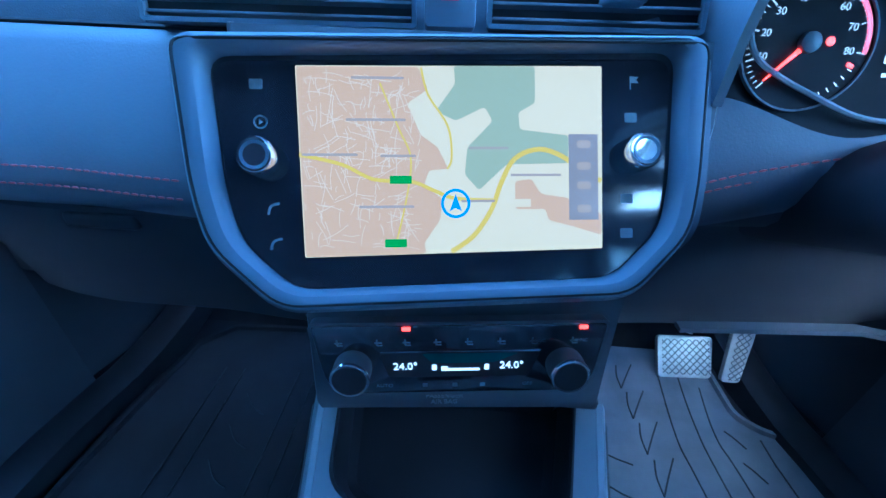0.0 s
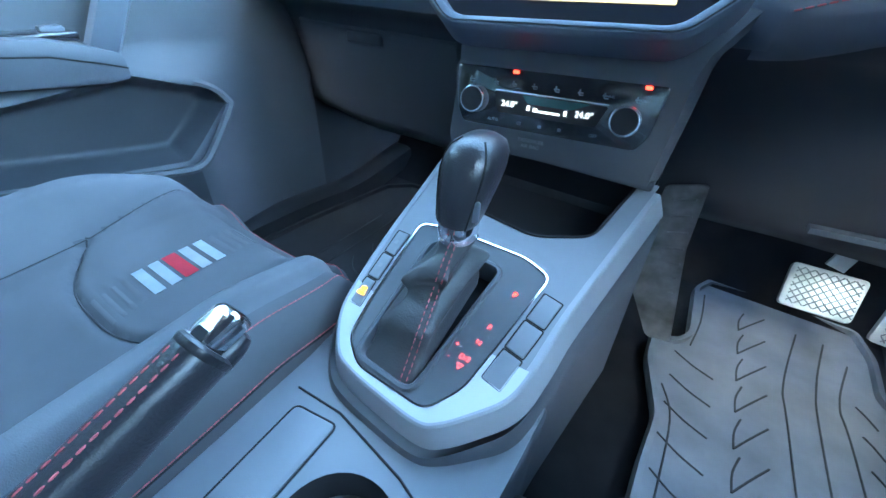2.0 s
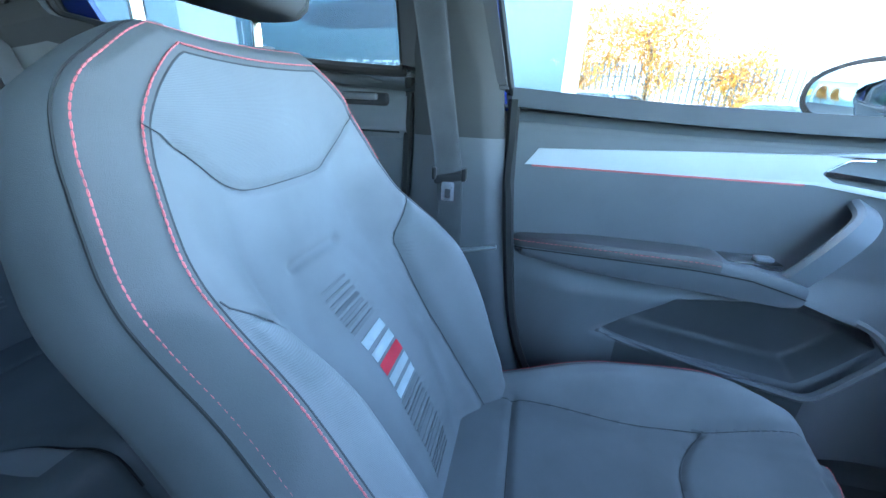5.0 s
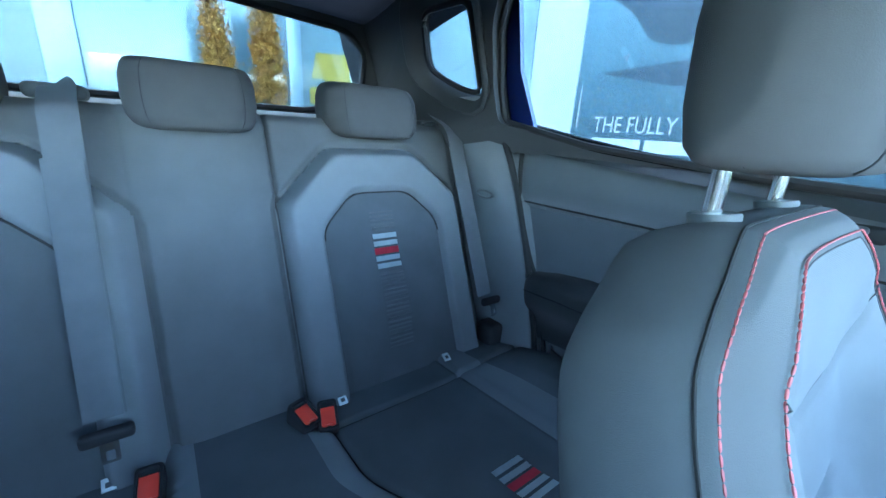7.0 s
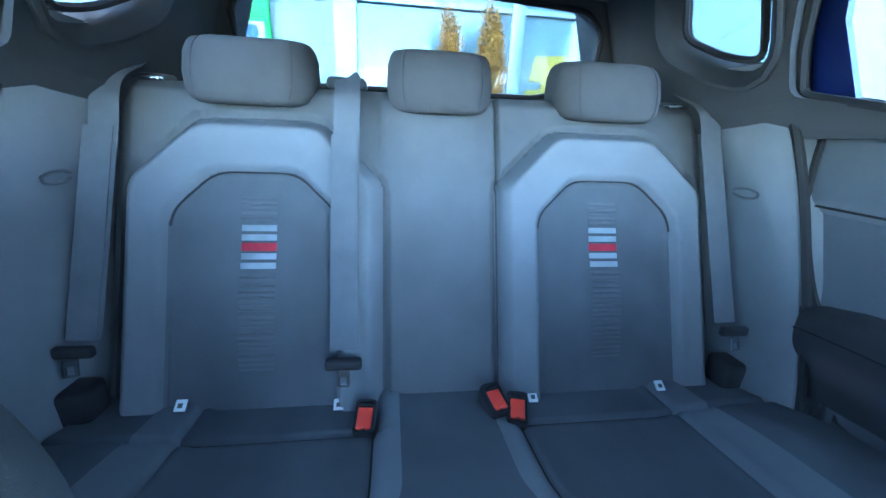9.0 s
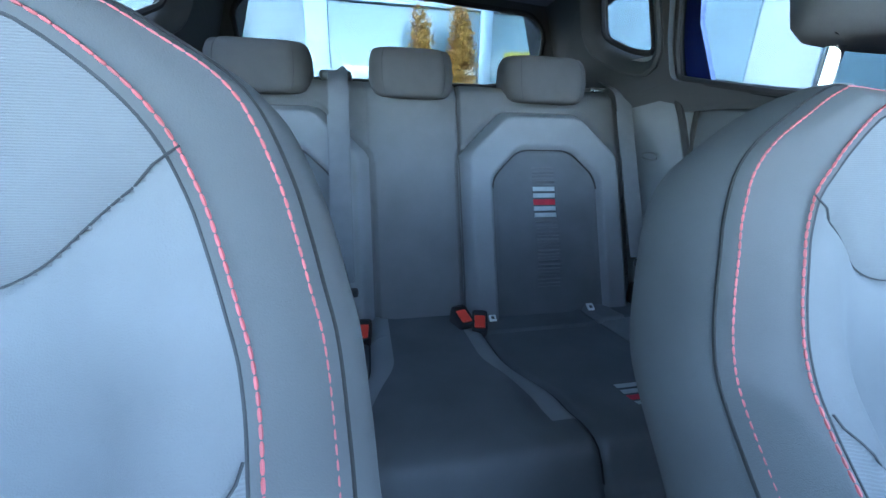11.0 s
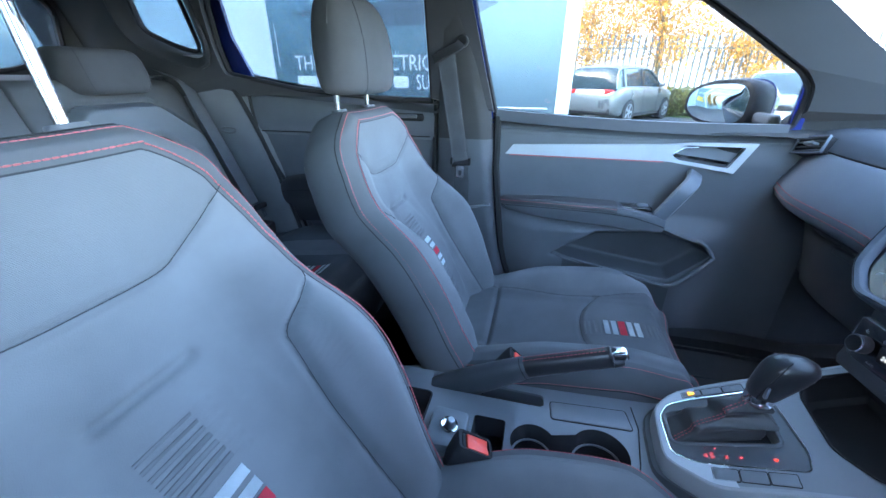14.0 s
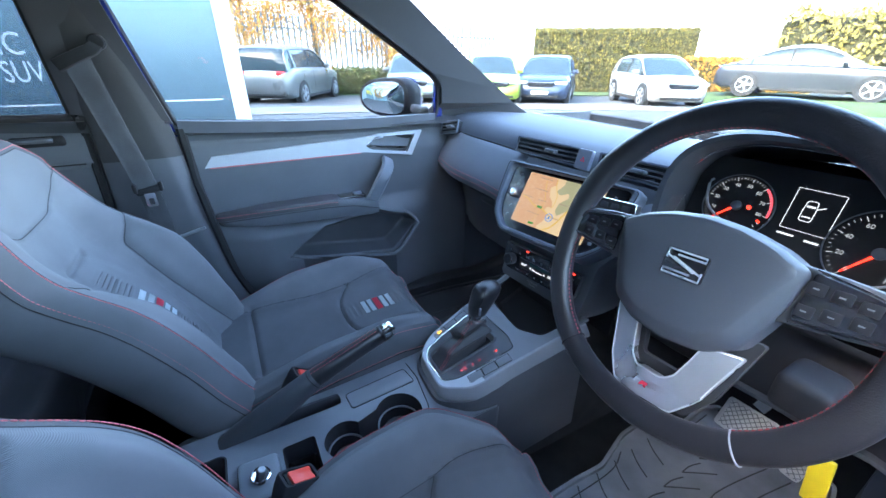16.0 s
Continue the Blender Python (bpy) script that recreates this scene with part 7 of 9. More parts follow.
    part("pull_handle", sweep(st, [(-0.02, -0.008), (0.02, -0.008), (0.0225, 0.0), (0.017, 0.008), (-0.017, 0.008), (-0.0225, 0.0)], Vector((1 if s < 0 else -1, 0, 0.1))), PULL, door, "satin grey pull handle")
    # pocket lip and pocket front
    lip = [fx(p) for p in curve([(-0.664, -0.262, 0.628), (-0.648, -0.2, 0.612), (-0.625, -0.05, 0.592), (-0.615, 0.06, 0.575), (-0.612, 0.105, 0.572), (-0.618, 0.14, 0.592), (-0.625, 0.2, 0.66), (-0.632, 0.205, 0.675), (-0.652, 0.185, 0.702), (-0.682, 0.13, 0.722), (-0.712, 0.08, 0.734)], 5)]
    part("pocket_lip", sweep(lip, [(-0.006, -0.006), (0.006, -0.006), (0.006, 0.004), (0.0, 0.007), (-0.006, 0.004)], Vector((1 if s < 0 else -1, 0, 0))), DOOR_CARD, door, "grey pocket edge")
    g = []
    for t in np.linspace(0, 1, 8):
        g.append([fx((-0.655 + 0.035 * smooth(0, 0.6, u) + 0.005, -0.262 + 0.37 * u, 0.38 + t * (0.245 - 0.05 * u))) for u in np.linspace(0, 1, 20)])
    part("pocket_front", loft(g, closed=False), LOW_SHADED, door, "lower door panel darkened for its shade")
    # rounded sill under the window
    sill = [fx((-0.714, y, sill_z(y) - 0.011)) for y in np.linspace(-0.468, 0.31, 24)]
    part("window_sill", sweep(sill, [(-0.03, -0.02), (0.026, -0.022), (0.03, -0.008), (0.028, 0.003), (0.02, 0.009), (-0.03, 0.011)] if s > 0 else [(0.03, -0.02), (-0.026, -0.022), (-0.03, -0.008), (-0.028, 0.003), (-0.02, 0.009), (0.03, 0.011)]), SOFT, door, "dark soft window sill")
    # edge seals
    edge_ = [(-0.468, 1.05), (-0.463, 0.9), (-0.448, 0.75), (-0.425, 0.6), (-0.38, 0.48), (-0.3, 0.4)]
    part("door_seal", tube([fx((-0.682 - 0.01 * (z > 0.9), y + 0.004, z)) for y, z in [(p.x, p.y) for p in curve([(a, b, 0) for a, b in edge_], 5)]], 0.011, 6), SEAL, door, "black rubber door seal")
    return door


front_door(-1, "door_front_left", "closed front passenger door with silver trim strip and red stitching")
front_door(1, "door_front_right", "closed driver door with silver trim strip")


# ---- B-pillars with belts ----
def pillar(s, tag):
    fx = lambda x, y, z: Vector((x, y, z)) if s < 0 else Vector((2 * MID - x, y, z))
    p = thing("pillar_middle_" + tag, fx(-0.68, -0.56, 0.36), "dark plastic middle pillar trim between the doors", "pillar trim", kind="structure")
    rows_ = []
    for z, ya, yb, xi in ((0.36, -0.36, -0.74, -0.668), (0.55, -0.415, -0.69, -0.668), (0.76, -0.452, -0.672, -0.672), (0.81, -0.458, -0.668, -0.676), (0.86, -0.463, -0.664, -0.674), (0.98, -0.473, -0.658, -0.672), (1.08, -0.484, -0.655, -0.662), (1.2, -0.508, -0.652, -0.63), (1.32, -0.533, -0.652, -0.596), (1.43, -0.553, -0.655, -0.562)):
        yi = ya - 0.015
        rows_.append([fx(xi - 0.05, ya, z), fx(xi - 0.018, ya - 0.002, z), fx(xi - 0.004, yi - 0.006, z), fx(xi, yi - 0.03, z), fx(xi, yb + 0.035, z), fx(xi - 0.005, yb + 0.01, z), fx(xi - 0.05, yb, z)])
    part("pillar_cover", loft(rows_[5:], closed=False), PILLAR_DARK, p, "dark grained upper pillar cover")
    part("lower_pillar_cover", loft(rows_[:6], closed=False), LOW_PILLAR, p, "grey lower pillar cover")
    part("pillar_step", tube([fx(-0.666, y, 0.772 - 0.012 * k) for k, y in enumerate((-0.47, -0.52, -0.58))], 0.005, 6), HARD_GREY, p, "moulded step")
    part("rear_seal", tube([fx(-0.69, y, z) for y, z in ((-0.662, 1.08), (-0.668, 0.9), (-0.68, 0.7), (-0.72, 0.5))], 0.009, 6), SEAL, p, "black rubber door seal")
    b = thing("front_seat_belt", fx(-0.62, -0.6, 0.36), "dark grey front seat belt with chrome tongue hanging from the pillar", "seat belt")
    bar = [fx(-0.588, -0.64, 1.204), fx(-0.584, -0.62, 1.214), fx(-0.584, -0.59, 1.228), fx(-0.588, -0.574, 1.235), fx(-0.596, -0.566, 1.243)]
    part("belt_guide", sweep(curve([tuple(q) for q in bar], 5), [(-0.011, -0.006), (0.011, -0.006), (0.013, 0.0), (0.011, 0.006), (-0.011, 0.006), (-0.013, 0.0)], Vector((1 if s < 0 else -1, 0, 0.2))), SEAL, b, "black belt guide loop")
    part("guide_mount", spin([(0.016, -0.012), (0.016, 0.004), (0.013, 0.007), (0.005, 0.008)], 24, Matrix.Translation(fx(-0.602, -0.563, 1.25)) @ Matrix.Rotation((1 if s < 0 else -1) * math.pi / 2, 4, "Y")), SEAL, b, "black guide mount")
    for dx in (0.0, 0.01):
        pts = [fx(-0.585 - dx * 0.3, -0.607 + dx * 0.3, 1.216), fx(-0.612 - dx * 0.5, -0.588, 1.07), fx(-0.64 - dx, -0.569, 0.905), fx(-0.653 - dx, -0.567, 0.75), fx(-0.66 - dx, -0.575, 0.46)]
        part("webbing", sweep(curve([tuple(q) for q in pts], 6), [(-0.0235, -0.0006), (-0.014, 0.0008), (-0.005, -0.0004), (0.005, 0.0008), (0.014, -0.0004), (0.0235, 0.0006), (0.0235, -0.0012), (-0.0235, -0.0016)], Vector((1 if s < 0 else -1, 0, 0.1))), BELT, b, "dark grey belt webbing")
    part("tongue_cover", rbox(0.016, 0.06, 0.018, 0.006, 3, Matrix.Translation(fx(-0.642, -0.568, 0.908)) @ Matrix.Rotation(0.2 * (1 if s < 0 else -1), 4, "X")), DARK, b, "black tongue cover")
    for e in (-1, 1):
        part("cover_ear", rbox(0.016, 0.01, 0.024, 0.004, 2, Matrix.Translation(fx(-0.64, -0.568 + e * 0.028, 0.915))), DARK, b)
    tg = plate(rounded(rect(0.024, 0.036), 0.004), [rounded(rect(0.011, 0.017, 0, -0.004), 0.002)], 0.003, facing(fx(-0.634, -0.568, 0.884), (0, 1 if s < 0 else -1, 0), (0, 0, 1)))
    part("belt_tongue", tg, CHROME, b, "chrome belt tongue")

pillar(-1, "left")
pillar(1, "right")


# ---- rear doors ----
def rear_door(s, name):
    fx = lambda x, y, z: Vector((x, y, z)) if s < 0 else Vector((2 * MID - x, y, z))
    d = thing(name, fx(-0.69, -1.0, 0.4), "closed rear door with dark plastic card", "car door", kind="structure")

    def top_z(y):
        return 1.091 + 0.066 * max(0.0, (-0.676 - y) / 0.614) ** 1.8

    def cx(y, z):
        x = -0.705 + 0.02 * smooth(-0.9, -1.35, y)
        x += 0.024 * smooth(top_z(y), top_z(y) - 0.05, z)
        x += 0.006 * math.exp(-((z - 1.0) / 0.02) ** 2)
        x -= 0.014 * smooth(0.984, 0.974, z)
        return x + 0.03 * smooth(0.86, 0.78, z) * smooth(-1.33, -1.2, y)

    YS = np.linspace(-0.665, -1.36, 56)
    edge_y = lambda y, z: y + 0.16 * smooth(1.0, 0.5, z) * smooth(-1.1, -1.36, y)
    upper = [[fx(cx(y, z), edge_y(y, z), z) for y, z in ((y, 0.98 + (top_z(y) - 0.98) * t) for y in YS)] for t in np.linspace(0, 1, 20)]
    lower = [[fx(cx(y, z), edge_y(y, z), z) for y in YS] for z in np.linspace(0.42, 0.98, 50)]
    part("upper_card", loft(upper, closed=False), DOOR_CARD, d, "dark grained upper door card")
    part("door_card", loft(lower, closed=False), DOOR_CARD, d, "dark rear door insert")
    part("card_seam", tube([fx(cx(y, 0.981) + 0.001, edge_y(y, 0.981), 0.981) for y in np.linspace(-0.68, -1.34, 24)], 0.0022, 5), SEAL, d, "dark panel gap")
    part("edge_strip", tube([fx(cx(-1.325, z) + 0.004, edge_y(-1.325, z), z) for z in np.linspace(1.0, 0.8, 10)], 0.008, 6), DOOR_CARD, d, "moulded card edge")
    part("window_sill", tube([fx(-0.688 + 0.02 * smooth(-0.9, -1.35, y), y, top_z(y) - 0.002) for y in np.linspace(-0.67, -1.35, 24)], 0.008, 8), SEAL, d, "black window seal")
    rings = []
    for y, o, top in ((-0.70, 0.0, 0.81), (-0.71, 0.045, 0.818), (-0.74, 0.075, 0.824), (-0.85, 0.092, 0.829), (-1.0, 0.098, 0.833), (-1.1, 0.096, 0.832), (-1.18, 0.085, 0.824), (-1.23, 0.064, 0.812), (-1.265, 0.035, 0.798), (-1.285, 0.0, 0.786)):
        prof_ = ((0.0, 0.004), (0.45, 0.004), (0.8, 0.0), (0.96, -0.01), (1.0, -0.024), (1.0, -0.045), (0.92, -0.07), (0.7, -0.1), (0.52, -0.13), (0.46, -0.17))
        rings.append([fx(-0.7 + 0.014 * smooth(-0.9, -1.3, y) + o * a, y, top + b) for a, b in prof_])
    part("armrest", loft([curve([tuple(p) for p in r], 3) for r in rings], closed=False), POCKET, d, "black soft rear armrest")
    part("armrest_seam", tube(curve([tuple(Vector(r[5]).lerp(r[4], 0.3) + Vector((-s * 0.001, 0, 0))) for r in rings[1:-1]], 4), 0.0012, 5), SEAL, d, "dark sewn seam")
    pk = []
    for y, o, top in ((-0.72, 0.03, 0.66), (-0.76, 0.07, 0.655), (-0.95, 0.085, 0.65), (-1.08, 0.08, 0.648), (-1.14, 0.062, 0.648), (-1.165, 0.03, 0.652)):
        pk.append([fx(-0.7 + o * 0.55, y, top - 0.03), fx(-0.7 + o * 0.86, y, top - 0.004), fx(-0.7 + o, y, top), fx(-0.7 + o * 1.08, y, top - 0.008), fx(-0.7 + o * 1.1, y + 0.01, 0.56), fx(-0.7 + o * 1.1, y + 0.02, 0.42)])
    part("door_pocket", loft([curve([tuple(p) for p in r], 3) for r in pk], closed=False), LOW_SHADED, d, "dark plastic door pocket")
    part("handle_recess", rbox(0.02, 0.1, 0.024, 0.008, 3, Matrix.Translation(fx(-0.683, -0.75, 1.04))), DARK, d, "black door handle recess")
    part("door_handle", rbox(0.014, 0.08, 0.012, 0.005, 3, Matrix.Translation(fx(-0.675, -0.76, 1.044))), HARD, d, "dark grey inner door handle")
    seal_ = curve([(-1.352, 1.14, 0), (-1.352, 1.05, 0), (-1.335, 0.96, 0), (-1.29, 0.85, 0), (-1.24, 0.76, 0), (-1.2, 0.6, 0)], 5)
    part("door_seal", tube([fx(-0.648, p.x + 0.0, p.y) for p in seal_], 0.011, 6), SEAL, d, "black rubber door seal")
    part("inner_seal", tube([fx(-0.655, p.x + 0.03, p.y) for p in seal_], 0.006, 6), SEAL, d, "black rubber door seal")


rear_door(-1, "door_rear_left")
rear_door(1, "door_rear_right")

# ---- passenger side door mirror ----
mir = thing("door_mirror", (-0.93, 0.22, 1.05), "black and blue door mirror outside the passenger window", "door mirror")
MIR = facing((-0.903, 0.203, 1.088), (0.82, 0.57, 0), (0, 0.03, 1))
rings = []
for t, a, b, c in ((-0.004, 0.106, 0.066, 0.0), (0.0, 0.112, 0.073, 0.0), (0.02, 0.118, 0.078, 0.004), (0.06, 0.114, 0.074, 0.012), (0.1, 0.09, 0.052, 0.024), (0.125, 0.05, 0.03, 0.035)):
    rings.append([MIR @ Vector((c + a * math.copysign(abs(math.cos(q)) ** 0.7, math.cos(q)), b * (0.92 + 0.2 * math.cos(q)) * math.copysign(abs(math.sin(q)) ** 0.75, math.sin(q)), -t)) for q in (math.tau * k / 32 for k in range(32))])
part("mirror_housing", loft(rings, True, True), DARK, mir, "black mirror housing")
part("mirror_glass", prism([(0.097 * math.copysign(abs(math.cos(q)) ** 0.7, math.cos(q)), 0.061 * (0.92 + 0.2 * math.cos(q)) * math.copysign(abs(math.sin(q)) ** 0.75, math.sin(q))) for q in (math.tau * k / 40 for k in range(40))], 0.003, 0.0006, MIR, 0.0045), surface("mirror_silver", (0.85, 0.87, 0.88), 0.02, 1.0, grain=(20, 0.0, 0.0001), blotch=(6, 0.02), rvar=0.01), mir, "silver mirror glass")
part("mirror_cap", loft([[p + Vector((-0.002, 0.004, 0.003)) for p in r] for r in rings[3:]], True, True), PAINT_BLUE, mir, "blue mirror cap")
part("mirror_foot", rbox(0.1, 0.035, 0.03, 0.01, 3, Matrix.Translation((-0.775, 0.29, 1.055))), HARD, mir, "black mirror foot")

# ---- rear bench ----
RB = Vector((0, -1.33, 0.58))
R_UP = Vector((0, -0.39, 1.0)).normalized()
R_FWD = Vector((0, 1.0, 0.39)).normalized()
# panels in (x, w), w up along the backrest
zw = lambda z: (z - 0.58) / R_UP.z


def soft_min(a, b, k=0.016):
    """The smaller of two, with a rounded change-over."""
    return min(a, b) - max(k - abs(a - b), 0.0) ** 2 / (4 * k)


def back_panel_height(x, w, s):
    """Relief of an outer rear seat's backrest: a raised arch round a sunk panel."""
    c = s * 0.345
    u = x - c
    out_w, out_t = 0.232, zw(1.085)
    in_w, in_t = 0.147, zw(0.985)

    def arch(hw, top, cut):
        return soft_min(soft_min(hw - abs(u), top - w), (hw + top - cut - abs(u) - w) / 1.414)

    d1, d2 = arch(out_w, out_t, 0.12), arch(in_w, in_t, 0.075)
    f = 0.034 * smooth(-0.004, 0.03, d1) - 0.02 * smooth(-0.012, 0.012, d2)
    f += groove(d2, 0.0045, 0.009) + groove(d1 + 0.002, 0.005, 0.007)
    if abs(u) < 0.036 and 0.05 < w < 0.4 and not zw(0.815) < w < zw(0.897):
        f += 0.0013 * math.sin(w * math.tau / 0.0125) * smooth(0.036, 0.032, abs(u)) * smooth(0.05, 0.12, w) * smooth(0.4, 0.36, w)
    f += 0.012 * smooth(0.02, 0.2, w) * smooth(0.3, 0.18, w) * smooth(0.14, 0.05, abs(u))
    return f, d1, d2


def rear_height(x, w):
    f = 0.0
    s = -1 if x < 0 else 1
    f, d1, d2 = back_panel_height(x, w, s)
    if d1 < -0.01:
        f += 0.010 * smooth(0.125, 0.06, abs(x)) + 0.004
    f -= 0.02 * smooth(zw(1.125), zw(1.16), w)
    f -= 0.02 * smooth(0.565, 0.6, abs(x))
    f += groove(x + 0.118, 0.004, 0.014) + 0.4 * groove(x - 0.118, 0.004, 0.008)
    return f, d1, d2


def rear_point(x, w, lift=0.0):
    return RB + Vector((x, 0, 0)) + R_UP * w + R_FWD * (rear_height(x, w)[0] + lift)


def walk_flat(line, step):
    """Places at even steps along an open plane line."""
    return [(p.x, p.y) for p, _ in walkline([Vector((a, b, 0)) for a, b in line], step)]


def rear_back(name, x0, x1, nx, label):
    seat = thing(name, ((x0 + x1) / 2, -1.4, 0.5), label, "rear seat back", "rear seat backs")
    xs, ws2 = np.linspace(x0, x1, nx), np.linspace(-0.06, zw(1.152), 150)
    grid = [[rear_point(x, w) for x in xs] for w in ws2]

    def area(i, j):
        x, w = (xs[j] + xs[j + 1]) / 2, (ws2[i] + ws2[i + 1]) / 2
        _, d1, d2 = back_panel_height(x, w, -1 if x < 0 else 1)
        if d2 > 0:
            return ("centre_panel_left" if x < 0 else "centre_panel_right", FABRIC_REAR, "dark cloth centre panel")
        if d1 > 0:
            return ("arch_left" if x < 0 else "arch_right", FABRIC_ARCH, "lighter grey cloth surround")
        return ("backrest", FABRIC, "dark cloth backrest")

    profile = [(0, 0), (0.003, 0.004), (0.006, 0.014), (0.006, 0.04), (0.004, 0.08), (0.0, 0.1)]
    border, out = padded(name, grid, R_FWD, profile, area, seat, FABRIC, "dark cloth edge")
    for s in (-1, 1):
        c = s * 0.345
        if not x0 < c < x1:
            continue
        top, hw, cut = zw(0.985), 0.147, 0.075
        line = [(c - hw, 0.0), (c - hw, top - cut), (c - hw + cut, top), (c + hw - cut, top), (c + hw, top - cut), (c + hw, 0.0)]
        soft = rounded([(c - hw, -0.2)] + line[1:-1] + [(c + hw, -0.2)], 0.03, 8)
        pts = [rear_point(a, b, 0.0015) for a, b in walk_flat([q for q in soft if q[1] > -0.15], 0.008) if b > 0.0]
        part("panel_seam", tube(pts, 0.0024, 5), SEAL, seat, "dark sewn seam")
        cloth_bars(lambda a, b: rear_point(c + s * -0.005 + a, zw(0.856) + b, 0.0016), seat, 0.062, 0.0175, 0.0115)
        embossed_ribs(lambda a, b: rear_point(c + s * -0.005 + a, zw(0.856) + b, 0.0), seat, 0.062, rib_spots(0.053, 0.0095, 5) + [(-0.053 - 0.0095 * k, 1 - k / 22) for k in range(5, 19)])
    return seat


rear_back("rear_seat_narrow", -0.60, -0.119, 130, "dark grey cloth rear backrest section with striped emblem")
rear_back("rear_seat_wide", -0.117, 0.60, 190, "wide dark grey cloth rear backrest section with striped emblem")


# rear cushion
def rc_height(x, y):
    z = 0.6 + 0.13 * (y + 1.3) * smooth(-1.4, -1.2, y) * (1 - 0.4 * smooth(-0.9, -0.8, y))
    z += 0.03 * smooth(0.46, 0.54, abs(x)) * smooth(-1.3, -1.1, y)
    for s in (-1, 1):
        e = 0.128 + 0.05 * smooth(-1.12, -0.95, y)
        z += groove(abs(x) - e, 0.005, 0.01) * 0.5
    z -= 0.012 * smooth(0.1, 0.14, abs(x)) * smooth(0.44, 0.4, abs(x)) * smooth(-0.86, -0.95, y)
    z += groove(y + 1.235, 0.006, 0.01) * smooth(0.09, 0.12, abs(x))
    z += groove(abs(x) - 0.43, 0.006, 0.009)
    z -= 0.05 * smooth(-0.87, -0.815, y) ** 2
    return z


rc = thing("rear_bench_cushion", (0, -1.05, 0.4), "dark grey cloth rear bench cushion with striped emblem", "rear bench")
ys = np.linspace(-1.39, -0.815, 120)
half = list(np.linspace(0, 0.083, 12)) + list(np.linspace(0.083, 0.128, 8))[1:] + list(np.linspace(0.128, 0.43, 46))[1:] + list(np.linspace(0.43, 0.62, 28))[1:]
xs = np.array([-v for v in half[:0:-1]] + half)


def rc_x(x, y):
    """Moves a column of the cushion so that its seams lie along columns."""
    e, a = 0.05 * smooth(-1.12, -0.95, y), abs(x)
    return math.copysign(a + e * (a / 0.083 if a < 0.083 else 1.0 if a < 0.128 else max(0.0, (0.43 - a) / 0.302)), x)


grid = [[Vector((rc_x(x, y), y, rc_height(rc_x(x, y), y))) for x in xs] for y in ys]


def area3(i, j):
    x, y = abs(xs[j] + xs[j + 1]) / 2, (ys[i] + ys[i + 1]) / 2
    if 0.43 < x < 0.5:
        return ("side_cushion_left" if xs[j] < 0 else "side_cushion_right", FABRIC_ARCH, "grey cloth cushion side")
    if 0.083 < x < 0.128 and y < -0.9:
        return ("divider_left" if xs[j] < 0 else "divider_right", FABRIC_LIGHT, "grey cloth divider strip")
    return ("cushion", FABRIC_REAR, "dark cloth cushion")


padded("rear_cushion", grid, Vector((0, 0, 1)), [(0, 0), (0.004, 0.003), (0.012, 0.02), (0.014, 0.06), (0.0, 0.13), (-0.03, 0.24)], area3, rc, FABRIC, "dark cloth cushion front")
for s in (-1, 1):
    cloth_bars(lambda a, b: Vector((s * 0.318 + a, -0.938 + b, rc_height(s * 0.318 + a, -0.938 + b) + 0.0016)), rc, 0.062, 0.0175, 0.0115)
    part("cushion_seam", tube([Vector((s * (0.128 + 0.05 * smooth(-1.12, -0.95, y)), y, rc_height(s * (0.128 + 0.05 * smooth(-1.12, -0.95, y)), y) + 0.001)) for y in np.linspace(-1.3, -0.83, 40)], 0.002, 5), SEAL, rc, "dark sewn seam")
    part("cross_seam", tube([Vector((s * x, -1.235, rc_height(s * x, -1.235) + 0.001)) for x in np.linspace(0.13, 0.425, 20)], 0.0018, 5), SEAL, rc, "dark sewn seam")
for x, y in ((-0.44, -1.297), (-0.174, -1.298), (0.193, -1.306), (0.46, -1.31)):
    t = thing("isofix_tag", label="small white child seat anchor tag on the rear seat", category="seat tag", group="anchor tags", turn=Matrix.Translation((x, y, rc_height(x, y) + 0.009)) @ Matrix.Rotation(1.0, 4, "X"))
    part("tag", rbox(0.018, 0.004, 0.02, 0.001, 2), WHITE_PRINT, t, "white cloth tag")
    part("tag_mark", rbox(0.008, 0.001, 0.008, 0.0003, 1, Matrix.Translation((0, 0.0025, -0.001))), HARD, t, "dark printed mark")
buckle("rear_buckle", (-0.087, -1.262, 0.628), -0.35, 0.3, "red and black rear seat belt buckle on the bench", "rear buckles")
buckle("rear_buckle", (-0.124, -1.245, 0.62), -0.35, -0.25, "red and black rear seat belt buckle on the bench", "rear buckles")
buckle("rear_buckle", (0.142, -1.25, 0.615), -0.35, -0.1, "red and black rear seat belt buckle on the bench", "rear buckles")


